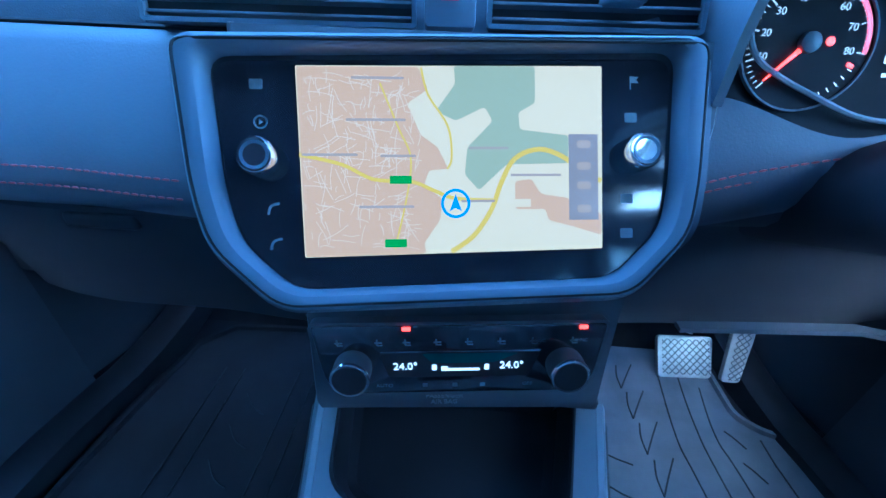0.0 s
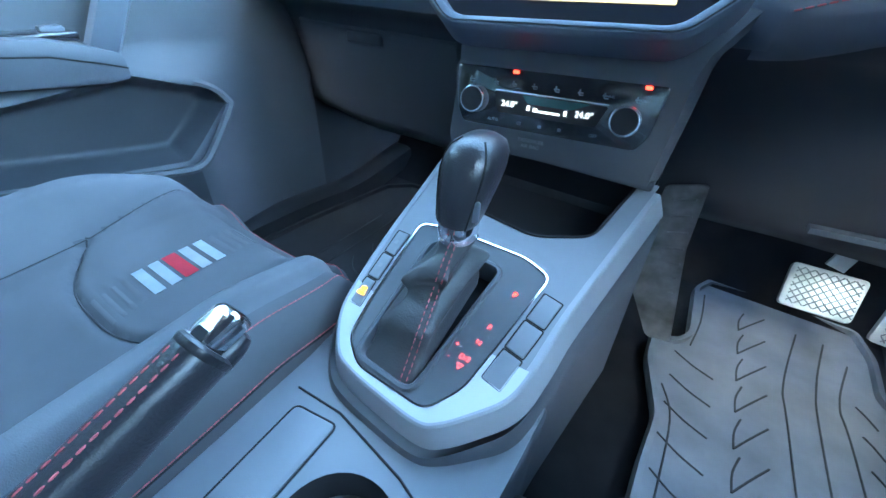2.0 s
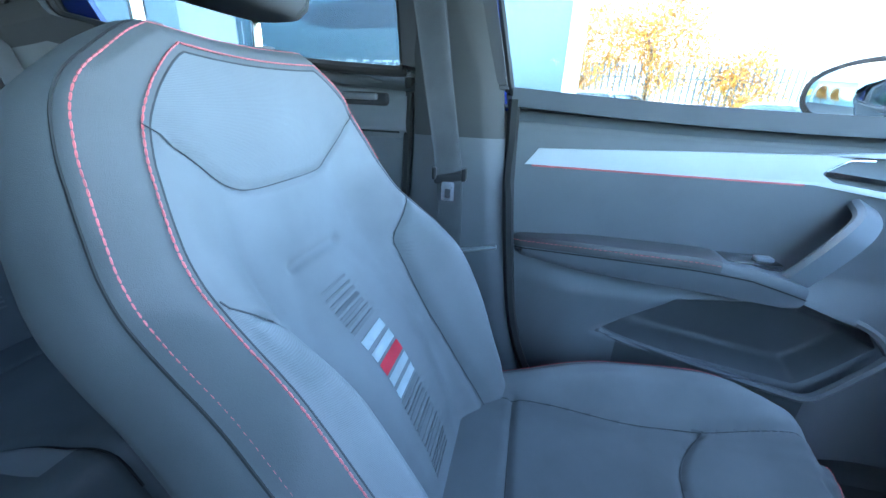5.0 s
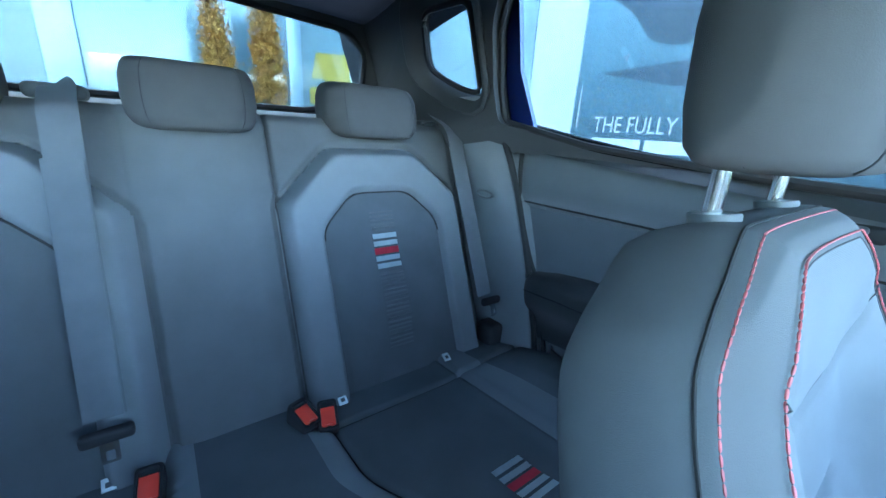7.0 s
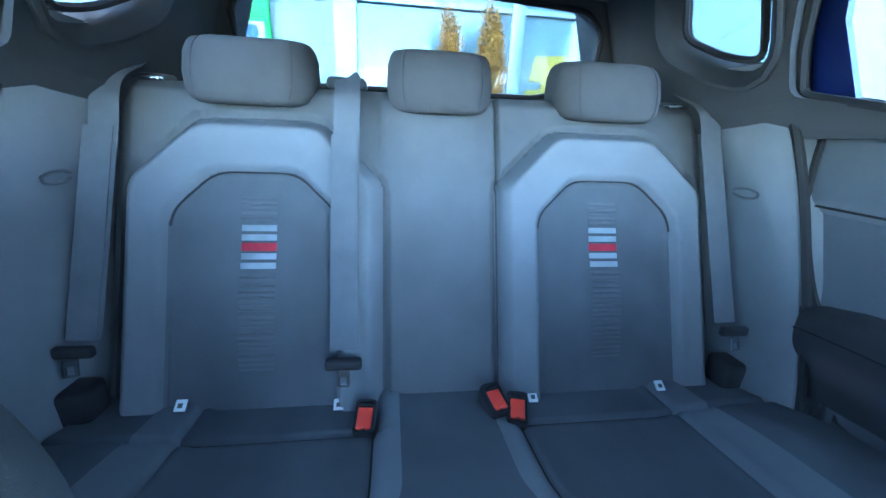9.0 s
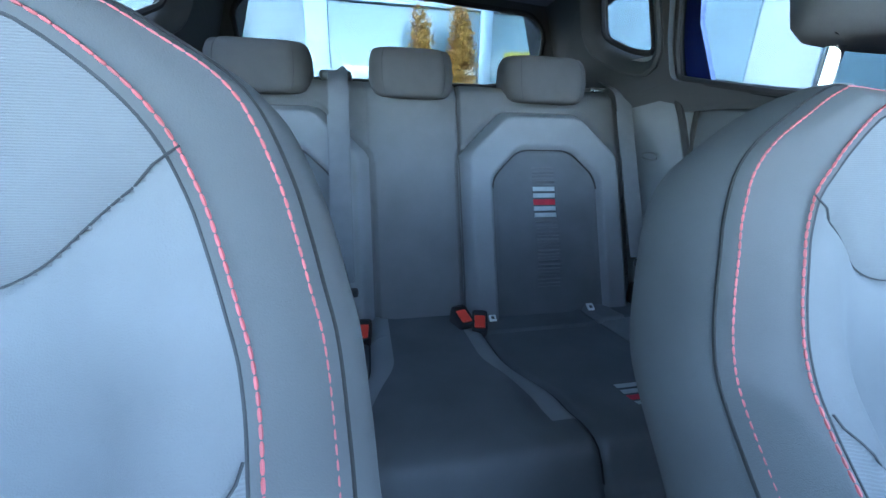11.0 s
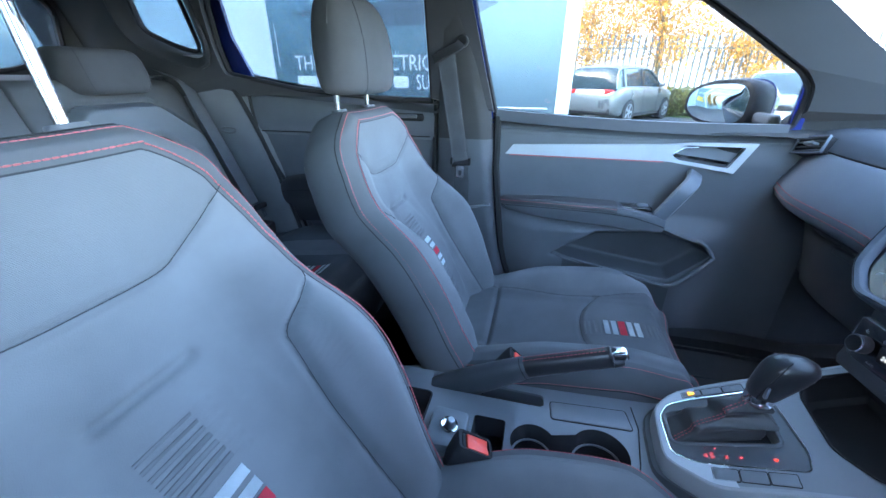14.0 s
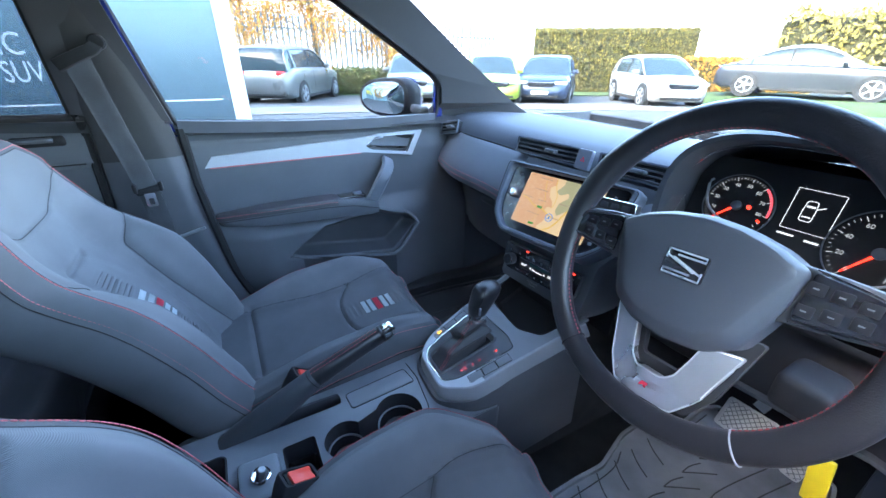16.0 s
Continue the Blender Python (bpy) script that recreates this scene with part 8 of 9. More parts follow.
# rear headrests
def rear_headrest(x, w, h, label):
    hr = thing("rear_headrest", (x, -1.57, 1.13), label, "headrest", "rear headrests")
    rings = []
    for t, a, d0, d1 in ((0.0, 0.7, -0.03, 0.06), (0.02, 0.8, -0.042, 0.078), (0.08, 0.9, -0.05, 0.086), (0.2, 0.965, -0.053, 0.09), (0.45, 1.0, -0.055, 0.087), (0.75, 0.985, -0.055, 0.077), (0.9, 0.94, -0.05, 0.066), (0.97, 0.89, -0.042, 0.055), (1.0, 0.82, -0.032, 0.042)):
        ring = []
        for k in range(64):
            q = math.tau * k / 64
            c, s_ = math.cos(q), math.sin(q)
            xx = w / 2 * a * math.copysign(abs(c) ** 0.45, c)
            dd = (d1 - 0.012 * smooth(0.6, 1.0, abs(xx) / (w / 2 * a)) if s_ > 0 else -d0) * math.copysign(abs(s_) ** 0.5, s_)
            ring.append(Vector((x + xx, -1.575 + dd - 0.075 * h * t, 1.11 + h * t)))
        rings.append(ring)
    part("pad", loft(rings, True, True), REST, hr, "dark cloth headrest pad", 55)
    for s in (-1, 1):
        part("post", tube([(x + s * w * 0.22, -1.585, 1.06), (x + s * w * 0.22, -1.585, 1.125)], 0.006, 10), CHROME, hr, "chrome headrest post")
        part("pad_seam", tube(curve([tuple(r[11 if s > 0 else 21] + Vector((s * 0.0003, 0.0003, 0))) for r in rings[2:-1]], 3), 0.0006, 5), SEAM, hr, "dark sewn seam")


rear_headrest(-0.362, 0.238, 0.118, "dark cloth rear outer headrest folded low")
rear_headrest(0.0, 0.214, 0.118, "smaller dark cloth rear middle headrest")
rear_headrest(0.362, 0.238, 0.118, "dark cloth rear outer headrest folded low")

# shelf, side bolsters, pillar belts
SIDE_ROWS = ((0.5, -1.18, -1.4, -0.622), (0.62, -1.2, -1.4, -0.626), (0.75, -1.235, -1.45, -0.63), (0.88, -1.28, -1.5, -0.633), (1.0, -1.32, -1.55, -0.628), (1.09, -1.35, -1.6, -0.615), (1.15, -1.37, -1.65, -0.597), (1.2, -1.385, -1.72, -0.585))
BELT_SECTION = [(-0.0235, -0.0007), (-0.012, 0.0004), (0.0, -0.0004), (0.012, 0.0004), (0.0235, -0.0007), (0.0235, -0.0018), (-0.0235, -0.0018)]

shelf = loft([[(x, y, z) for y, z in ((-1.60, 1.128), (-1.62, 1.145), (-1.79, 1.16), (-1.80, 1.15), (-1.80, 1.12), (-1.60, 1.11))] for x in np.linspace(-0.6, 0.6, 12)], True, True)
solo("parcel_shelf", shelf, HARD, "black parcel shelf under the rear window", "parcel shelf")
for s, tag in ((-1, "left"), (1, "right")):
    fx = lambda x, y, z: Vector((x, y, z)) if s < 0 else Vector((2 * MID - x, y, z))
    sb = thing("rear_side_panel_" + tag, fx(-0.63, -1.4, 0.5), "dark padded side panel beside the rear seat", "side panel", kind="structure")
    rows_ = []
    for z, ya, yb, x0 in SIDE_ROWS:
        rows_.append([fx(x0 - 0.1, ya + 0.02, z), fx(x0 - 0.03, ya + 0.012, z), fx(x0 - 0.008, ya, z), fx(x0 + 0.004, ya - 0.03, z), fx(x0 + 0.012, (ya + yb) / 2, z), fx(x0 + 0.018, yb, z)])
    part("side_bolster", loft(rows_, closed=False), FABRIC_ARCH, sb, "dark side bolster")
    part("door_seal", tube(curve([tuple(fx(x0 - 0.012, ya + 0.01, z)) for z, ya, yb, x0 in SIDE_ROWS], 3), 0.008, 6), SEAL, sb, "black rubber door seal")
    part("latch_loop", tube([fx(-0.612, -1.40 + 0.03 * math.cos(q), 0.985 + 0.009 * math.sin(q)) for q in np.linspace(-2.6, 2.6, 16)], 0.003, 6), HARD, sb, "wire belt clip")
    part("upper_trim", loft([[fx(-0.60 + 0.02 * k, y, 1.16 + 0.03 * k) for y in np.linspace(-1.36, -1.8, 10)] for k in range(3)], closed=False), HARD_GREY, sb, "grey upper trim")
    lt = thing("seat_back_latch", fx(-0.545, -1.56, 1.14), "bright release latch on the rear seat back", "seat latch", "seat latches")
    part("latch", rbox(0.06, 0.03, 0.008, 0.003, 2, Matrix.Translation(fx(-0.545, -1.565, 1.15))), CHROME, lt, "chrome latch lever")
    part("latch_case", rbox(0.085, 0.05, 0.014, 0.005, 2, Matrix.Translation(fx(-0.555, -1.59, 1.153))), HARD, lt, "black latch case")
    rb_ = thing("rear_seat_belt", fx(-0.56, -1.35, 0.6), "grey rear seat belt lying beside the seat back", "seat belt", "rear seat belts")
    back = RB + R_FWD * 0.05
    pts = [fx(-0.575, -1.6, 1.168), fx(-0.57, -1.56, 1.168)] + [fx(-0.57 - 0.022 * w / 0.56 * 0 - 0.02 * (0.56 - w) / 0.56, *(back + R_UP * w)[1:]) for w in (0.58, 0.5, 0.38, 0.26, 0.14)]
    for dx in (0.0, 0.008):
        part("webbing", sweep(curve([tuple(q + R_FWD * dx * 0.7 + Vector((dx * 0.5, 0, 0))) for q in pts[(0 if dx == 0 else 3):]], 6), BELT_SECTION, R_FWD), BELT_LIGHT, rb_, "grey belt webbing")
    e = back + R_UP * 0.105
    part("tongue_cover", rbox(0.06, 0.016, 0.02, 0.006, 3, Matrix.Translation(fx(-0.592, e.y + 0.006, e.z + 0.022))), DARK, rb_, "black tongue cover")
    tg = plate(rounded(rect(0.022, 0.03), 0.004), [rounded(rect(0.011, 0.014, 0, -0.004), 0.002)], 0.0025, facing(fx(-0.598, e.y + 0.014, e.z - 0.003), (1, 0.2, 0), (0, -0.3, 1)))
    part("belt_tongue", tg, CHROME, rb_, "chrome belt tongue")
    part("retractor_cover", rbox(0.05, 0.06, 0.11, 0.012, 3, Matrix.Translation(fx(-0.6, -1.315, 0.6))), DARK, rb_, "black lower belt cover")
# middle belt
mb = thing("middle_seat_belt", (0.18, -1.4, 0.6), "grey middle rear seat belt hanging over the seat back", "seat belt", "rear seat belts")
back = RB + R_FWD * 0.048
pts = [Vector((0.195, -1.63, 1.172)), Vector((0.185, -1.58, 1.172))] + [Vector((0.18, 0, 0)) + back + R_UP * w for w in (0.575, 0.5, 0.38, 0.26, 0.11)]
for dx in (0.0, 0.008):
    part("webbing", sweep(curve([tuple(q + R_FWD * dx * 0.7 + Vector((dx * 0.4, 0, 0))) for q in pts[(0 if dx == 0 else 3):]], 6), BELT_SECTION, R_FWD), BELT_LIGHT, mb, "grey belt webbing")
e = back + R_UP * 0.072
part("tongue_cover", rbox(0.064, 0.018, 0.02, 0.006, 3, Matrix.Translation((0.181, e.y + 0.008, e.z + 0.02))), DARK, mb, "black tongue cover")
part("belt_tongue", plate(rounded(rect(0.022, 0.03), 0.004), [rounded(rect(0.011, 0.014, 0, -0.004), 0.002)], 0.0025, facing((0.181, e.y + 0.014, e.z - 0.006), (1, 0, 0), (0, -0.35, 1))), CHROME, mb, "chrome belt tongue")
part("belt_guide", rbox(0.08, 0.06, 0.025, 0.01, 3, Matrix.Translation((0.19, -1.61, 1.162))), HARD, mb, "black belt guide on the shelf")

# ---- outside: the car park ----
def land(x, y):
    """Height of the gently sloping car park."""
    return 0.0285 * x - 0.012 * y + 0.3 * smooth(3.5, 8.0, math.hypot(x, y))


TARMAC = surface("tarmac", (0.05, 0.05, 0.052), 0.9, grain=(60, 0.5, 0.004), blotch=(0.6, 0.25))
PAVING = surface("pale_paving", (0.11, 0.104, 0.096), 0.9, grain=(40, 0.4, 0.004), blotch=(1.2, 0.15))
GRASS = surface("grass_ground", (0.035, 0.06, 0.012), 0.95, grain=(25, 0.8, 0.02), blotch=(2, 0.3))
WHITE_WALL = surface("white_cladding", (0.5, 0.505, 0.51), 0.6, grain=(30, 0.1, 0.002), blotch=(0.7, 0.06))
TEAL_GLASS = surface("showroom_glass", (0.15, 0.225, 0.245), 0.12, 0.0, grain=(3, 0.02, 0.002), blotch=(0.5, 0.25), spec=0.9, rvar=0.03)
ALU = surface("grey_aluminium", (0.35, 0.42, 0.46), 0.4, 0.5, grain=(200, 0.1, 0.0005), blotch=(3, 0.08))
GREEN_PANEL = surface("green_panel", (0.025, 0.3, 0.05), 0.5, blotch=(3, 0.06))
BLUE_SIGN = surface("blue_sign", (0.015, 0.08, 0.3), 0.5, blotch=(8, 0.08))
YELLOW_SIGN = surface("yellow_sign", (0.45, 0.31, 0.04), 0.6, blotch=(5, 0.1))
BARK = surface("grey_bark", (0.14, 0.11, 0.08), 0.95, grain=(60, 0.9, 0.006), blotch=(8, 0.3))


def leaf_mat(name, a, b):
    m = surface(name, a, 0.7, grain=(200, 0.2, 0.001), blotch=(3, 0.3))
    nt = m.node_tree
    geo = nt.nodes.new("ShaderNodeNewGeometry")
    mx = nt.nodes.new("ShaderNodeMix")
    mx.data_type = "RGBA"
    mx.inputs["A"].default_value, mx.inputs["B"].default_value = (*a, 1), (*b, 1)
    nt.links.new(geo.outputs["Random Per Island"], mx.inputs["Factor"])
    nt.links.new(mx.outputs["Result"], nt.nodes["Principled BSDF"].inputs["Base Color"])
    return m


GLARE_PANEL = surface("pale_glare_panel", (0.27, 0.3, 0.31), 0.4, grain=(30, 0.1, 0.002), blotch=(0.9, 0.25))
FENCE = surface("galvanised_fence_steel", (0.1, 0.102, 0.098), 0.6, 0.2, grain=(80, 0.2, 0.001), blotch=(3, 0.12))
LEAF_AMBER = leaf_mat("amber_leaves", (0.26, 0.095, 0.006), (0.3, 0.165, 0.014))
LEAF_ORANGE = leaf_mat("orange_leaves", (0.34, 0.12, 0.012), (0.46, 0.22, 0.03))
LEAF_HEDGE = leaf_mat("hedge_leaves", (0.022, 0.026, 0.005), (0.16, 0.12, 0.018))
# Paler than the near leaves: distant haze and sun put into the colour.
LEAF_FAR = leaf_mat("far_hazed_leaves", (0.1, 0.095, 0.025), (0.26, 0.19, 0.04))
# Dark body colour stands in for the shade between the leaves.
HEDGE_CORE = surface("shaded_hedge_core", (0.025, 0.022, 0.006), 0.9, grain=(12, 0.8, 0.02), blotch=(3, 0.4))
LEAF_GREEN = leaf_mat("shrub_leaves", (0.03, 0.055, 0.012), (0.09, 0.085, 0.016))

xs_ = [-900, -300, -100] + list(np.linspace(-40, 40, 41)) + [100, 300, 900]
bm = loft([[(x, y, land(x, y)) for x in xs_] for y in xs_], closed=False)
solo("ground", bm, TARMAC, "grey tarmac car park that slopes gently", "car park", "structure")


def sheet(name, outline, mt, label, category, up=0.02):
    bm = plate(outline, [], 0.02)
    bmesh.ops.subdivide_edges(bm, edges=bm.edges[:], cuts=3)
    for v in bm.verts:
        v.co.z += land(v.co.x, v.co.y) + up - 0.016
    return solo(name, bm, mt, label, category, "structure")


sheet("pavement", [(-11.6, -2), (-9.6, -2), (-8.2, 6), (-3.5, 14), (-5.5, 15.5), (-10, 7.5)], PAVING, "pale paved strip across the car park", "pavement")
sheet("grass_verge", [(-17, 3), (-14.5, 7), (-12, 13), (-8, 24), (-14, 27), (-22, 6)], GRASS, "green grass verge behind the parked cars", "grass verge", 0.04)
# raised grass bank
rings = []
for r, z in ((1.0, -0.2), (0.93, 0.25), (0.82, 0.5), (0.6, 0.58), (0.2, 0.6)):
    rings.append([(-2.6 + 7.0 * r * math.cos(q), 16.2 + 3.4 * r * math.sin(q), z - 0.36 + 0.02 * math.sin(3 * q)) for q in (math.tau * k / 40 for k in range(40))])
solo("grass_bank", loft(rings, True, True), GRASS, "low raised grass bank", "grass bank", "structure")


# ---- wall with the large poster ----
pw = thing("poster_wall", (-3.6, -2.0, 0), "white framed advertising wall with a large grey poster", "advertising wall")
pm = Matrix.Translation((-3.5, 0, 0)) @ Matrix(((0, 0, 1, 0), (1, 0, 0, 0), (0, 1, 0, 0), (0, 0, 0, 1)))
POSTER = bpy.data.materials.new("poster_print")
POSTER.use_nodes = True
_t, _N = POSTER.node_tree, POSTER.node_tree.nodes
_co, _sep, _rm, _no = (_N.new("ShaderNode" + k) for k in ("TexCoord", "SeparateXYZ", "ValToRGB", "TexNoise"))
_t.links.new(_co.outputs["Object"], _sep.inputs[0])
_mr = _N.new("ShaderNodeMapRange")
_mr.inputs["From Min"].default_value, _mr.inputs["From Max"].default_value = 0.3, 3.2
_t.links.new(_sep.outputs["Z"], _mr.inputs["Value"])
_no.inputs["Scale"].default_value = 2.5
_map = _N.new("ShaderNodeMapping")
_map.inputs["Scale"].default_value = (1, 1, 9)
_t.links.new(_co.outputs["Object"], _map.inputs["Vector"])
_t.links.new(_map.outputs["Vector"], _no.inputs["Vector"])
_ad = _N.new("ShaderNodeMath")
_ad.operation = "MULTIPLY_ADD"
_t.links.new(_no.outputs["Fac"], _ad.inputs[0])
_ad.inputs[1].default_value = 0.08
_t.links.new(_mr.outputs["Result"], _ad.inputs[2])
_t.links.new(_ad.outputs[0], _rm.inputs["Fac"])
_e = _rm.color_ramp.elements
_e[0].position, _e[0].color = 0.12, (0.042, 0.058, 0.07, 1)
_e[1].position, _e[1].color = 0.85, (0.15, 0.25, 0.3, 1)
_m = _rm.color_ramp.elements.new(0.45)
_m.color = (0.075, 0.125, 0.15, 1)
_t.links.new(_rm.outputs["Color"], _N["Principled BSDF"].inputs["Base Color"])
_N["Principled BSDF"].inputs["Roughness"].default_value = 0.35
POSTER_DARK = surface("poster_dark_print", (0.04, 0.06, 0.08), 0.4, blotch=(2, 0.15))
POSTER_PALE = surface("poster_pale_print", (0.25, 0.32, 0.35), 0.4, blotch=(2, 0.1))
part("wall_panel", prism([(-8.5, -0.2), (-0.1, -0.2), (-0.1, 7.0), (-8.5, 7.0)], -0.2, 0, pm @ Matrix.Translation((0, 0, -0.02))), WHITE_WALL, pw, "white wall panel")
part("poster", prism([(-3.26, 0.25), (-0.22, 0.25), (-0.22, 4.6), (-3.26, 4.6)], 0.02, 0, pm @ Matrix.Translation((0, 0, -0.018))), POSTER, pw, "grey-blue poster print")
part("frame_edge", plate([(-3.3, 0.2), (-0.16, 0.2), (-0.16, 4.65), (-3.3, 4.65)], [[(-3.25, 0.26), (-0.23, 0.26), (-0.23, 4.59), (-3.25, 4.59)]], 0.03, pm @ Matrix.Translation((0, 0, -0.015))), WHITE_WALL, pw, "white poster frame")
part("side_poster", prism([(-8.2, 0.3), (-3.9, 0.3), (-3.9, 4.6), (-8.2, 4.6)], 0.02, 0, pm @ Matrix.Translation((0, 0, -0.018))), POSTER_PALE, pw, "pale blue poster print")
hull = [(-3.1, 2.45), (-2.75, 2.2), (-2.6, 1.98), (-2.3, 1.9), (-2.0, 2.05), (-1.6, 2.02), (-1.2, 1.95), (-0.9, 2.2), (-0.7, 2.4), (-1.2, 2.75), (-2.2, 2.85)]
part("pictured_car", prism(rounded(hull, 0.1), 0.003, 0, pm @ Matrix.Translation((0, 0, 0.002))), POSTER_DARK, pw, "dark blue car shape on the poster")
part("pictured_shadow", prism(rounded([(-3.0, 1.75), (-2.3, 1.6), (-1.2, 1.62), (-0.8, 1.78), (-1.6, 1.84)], 0.06), 0.003, 0, pm @ Matrix.Translation((0, 0, 0.002))), POSTER_DARK, pw, "dark water reflection on the poster")
part("pictured_line", tube([pm @ Vector((y, z, 0.006)) for y, z in ((-3.05, 2.5), (-2.7, 2.32), (-2.0, 2.25), (-1.0, 2.3))], 0.012, 6), POSTER_PALE, pw, "pale edge line on the poster")


def words(text, y0, y1, z, tall):
    """Printed words that fill a stretch of the poster."""
    bm = lettering(text, 1.0, Matrix.Identity(4), 0.001, "LEFT")
    lo = [min(v.co[k] for v in bm.verts) for k in (0, 1)]
    hi = [max(v.co[k] for v in bm.verts) for k in (0, 1)]
    k, j = (y1 - y0) / (hi[0] - lo[0]), tall / (hi[1] - lo[1])
    return moved(bm, pm @ Matrix.Translation((y0, z - tall / 2, 0.003)) @ Matrix.Diagonal((k, j, 1, 1)) @ Matrix.Translation((-lo[0], -lo[1], 0)))


part("poster_words", words("THE FULLY ELECTRIC", -2.99, -1.46, 1.285, 0.145), WHITE_WALL, pw, "white printed words")
for y0, w in ((-2.99, 0.5), (-2.45, 0.52), (-1.87, 0.16)):
    part("poster_word_bar", prism(rounded(rect(w, 0.11, y0 + w / 2, 1.105), 0.02), 0.002, 0, pm @ Matrix.Translation((0, 0, 0.002))), WHITE_WALL, pw, "white printed bar")
part("poster_words", words("SUV", -1.625, -1.4, 1.105, 0.14), WHITE_WALL, pw, "white printed words")
part("poster_line", prism(rect(2.9, 0.012, -1.75, 0.88), 0.002, 0, pm @ Matrix.Translation((0, 0, 0.002))), WHITE_WALL, pw, "thin white printed line")
part("poster_line", prism(rect(0.012, 0.4, -3.19, 1.45), 0.002, 0, pm @ Matrix.Translation((0, 0, 0.002))), WHITE_WALL, pw, "thin white printed line")
part("poster_emblem", plate(circle(0.085, 28, -1.17, 1.26), [circle(0.07, 28, -1.17, 1.26)], 0.002, pm @ Matrix.Translation((0, 0, 0.002))), WHITE_WALL, pw, "white round emblem")

# ---- showroom behind ----
sr = thing("showroom_building", (0, -10, 0), "showroom building with teal glass front and grey posts", "building")
fm = Matrix.Translation((0, -9, 0)) @ Matrix(((1, 0, 0, 0), (0, 0, 1, 0), (0, 1, 0, 0), (0, 0, 0, 1)))
part("wall", rbox(40, 3.0, 8.2, 0.02, 1, Matrix.Translation((2, -10.65, 4.0))), WHITE_WALL, sr, "white building wall")
part("parapet", rbox(40, 0.3, 4.3, 0.02, 1, Matrix.Translation((2, -9.0, 6.1))), WHITE_WALL, sr, "white upper cladding")
x = -9.0
posts = [-9, -7, -4.6, -2.36, 0.94, 3.2, 6.0, 9.0]
for a, b in zip(posts, posts[1:]):
    # panes past x = 0.94 are pale: sun glare put into their colour
    g = part("glass_pane", rbox(b - a - 0.1, 0.05, 3.9, 0.01, 1, Matrix.Translation(((a + b) / 2, -9.02, 2.0))), TEAL_GLASS if b < 1 else GLARE_PANEL, sr, "teal glass pane" if b < 1 else "pale panel painted as glare on the glass")
for a in posts:
    part("post", rbox(0.42 if a == 0.94 else 0.26, 0.16, 4.0, 0.02, 2, Matrix.Translation((a, -8.95, 2.0))), ALU, sr, "grey aluminium post")
part("transom", rbox(18, 0.1, 0.1, 0.01, 1, Matrix.Translation((0, -8.95, 3.2))), ALU, sr, "grey transom")
part("green_sign", rbox(0.75, 0.1, 3.6, 0.02, 1, Matrix.Translation((2.62, -8.85, 2.2))), GREEN_PANEL, sr, "green sign panel")
part("white_notice", rbox(0.42, 0.02, 0.62, 0.01, 1, Matrix.Translation((2.55, -8.78, 2.35))), WHITE_WALL, sr, "white notice")
part("blue_notice", rbox(0.34, 0.02, 0.22, 0.01, 1, Matrix.Translation((2.55, -8.765, 2.17))), BLUE_SIGN, sr, "blue notice bar")
part("blue_disc", spin([(0.11, 0), (0.11, 0.01)], 24, Matrix.Translation((2.55, -8.76, 2.5)) @ Matrix.Rotation(-math.pi / 2, 4, "X")), BLUE_SIGN, sr, "blue round sign")
part("yellow_sticker", prism([(-3.55, 1.5), (-2.65, 1.5), (-2.65, 1.8), (-2.98, 1.84), (-2.98, 1.98), (-2.7, 1.98), (-2.8, 2.45), (-3.45, 2.5)], 0.02, 0, fm @ Matrix.Translation((0, 0, 0.03))), YELLOW_SIGN, sr, "yellow window sticker")


# ---- plants ----
def leaves(count, spot, size, seed):
    """Loose leaves, each a bent quad, at places that spot gives."""
    rnd_ = random.Random(seed)
    verts, faces = [], []
    for _ in range(count):
        p = Vector(spot(rnd_))
        e = Euler((rnd_.uniform(0, 6.3), rnd_.uniform(0, 6.3), rnd_.uniform(0, 6.3))).to_matrix()
        s_ = size * rnd_.uniform(0.6, 1.4)
        b = len(verts)
        verts += [tuple(p + e @ Vector(q) * s_) for q in ((-0.5, 0, 0), (0, -0.32, 0.1), (0.5, 0, 0), (0, 0.32, 0.1))]
        faces.append((b, b + 1, b + 2, b + 3))
    me = bpy.data.meshes.new("tmp")
    me.from_pydata(verts, [], faces)
    bm = bmesh.new()
    bm.from_mesh(me)
    bpy.data.meshes.remove(me)
    return bm


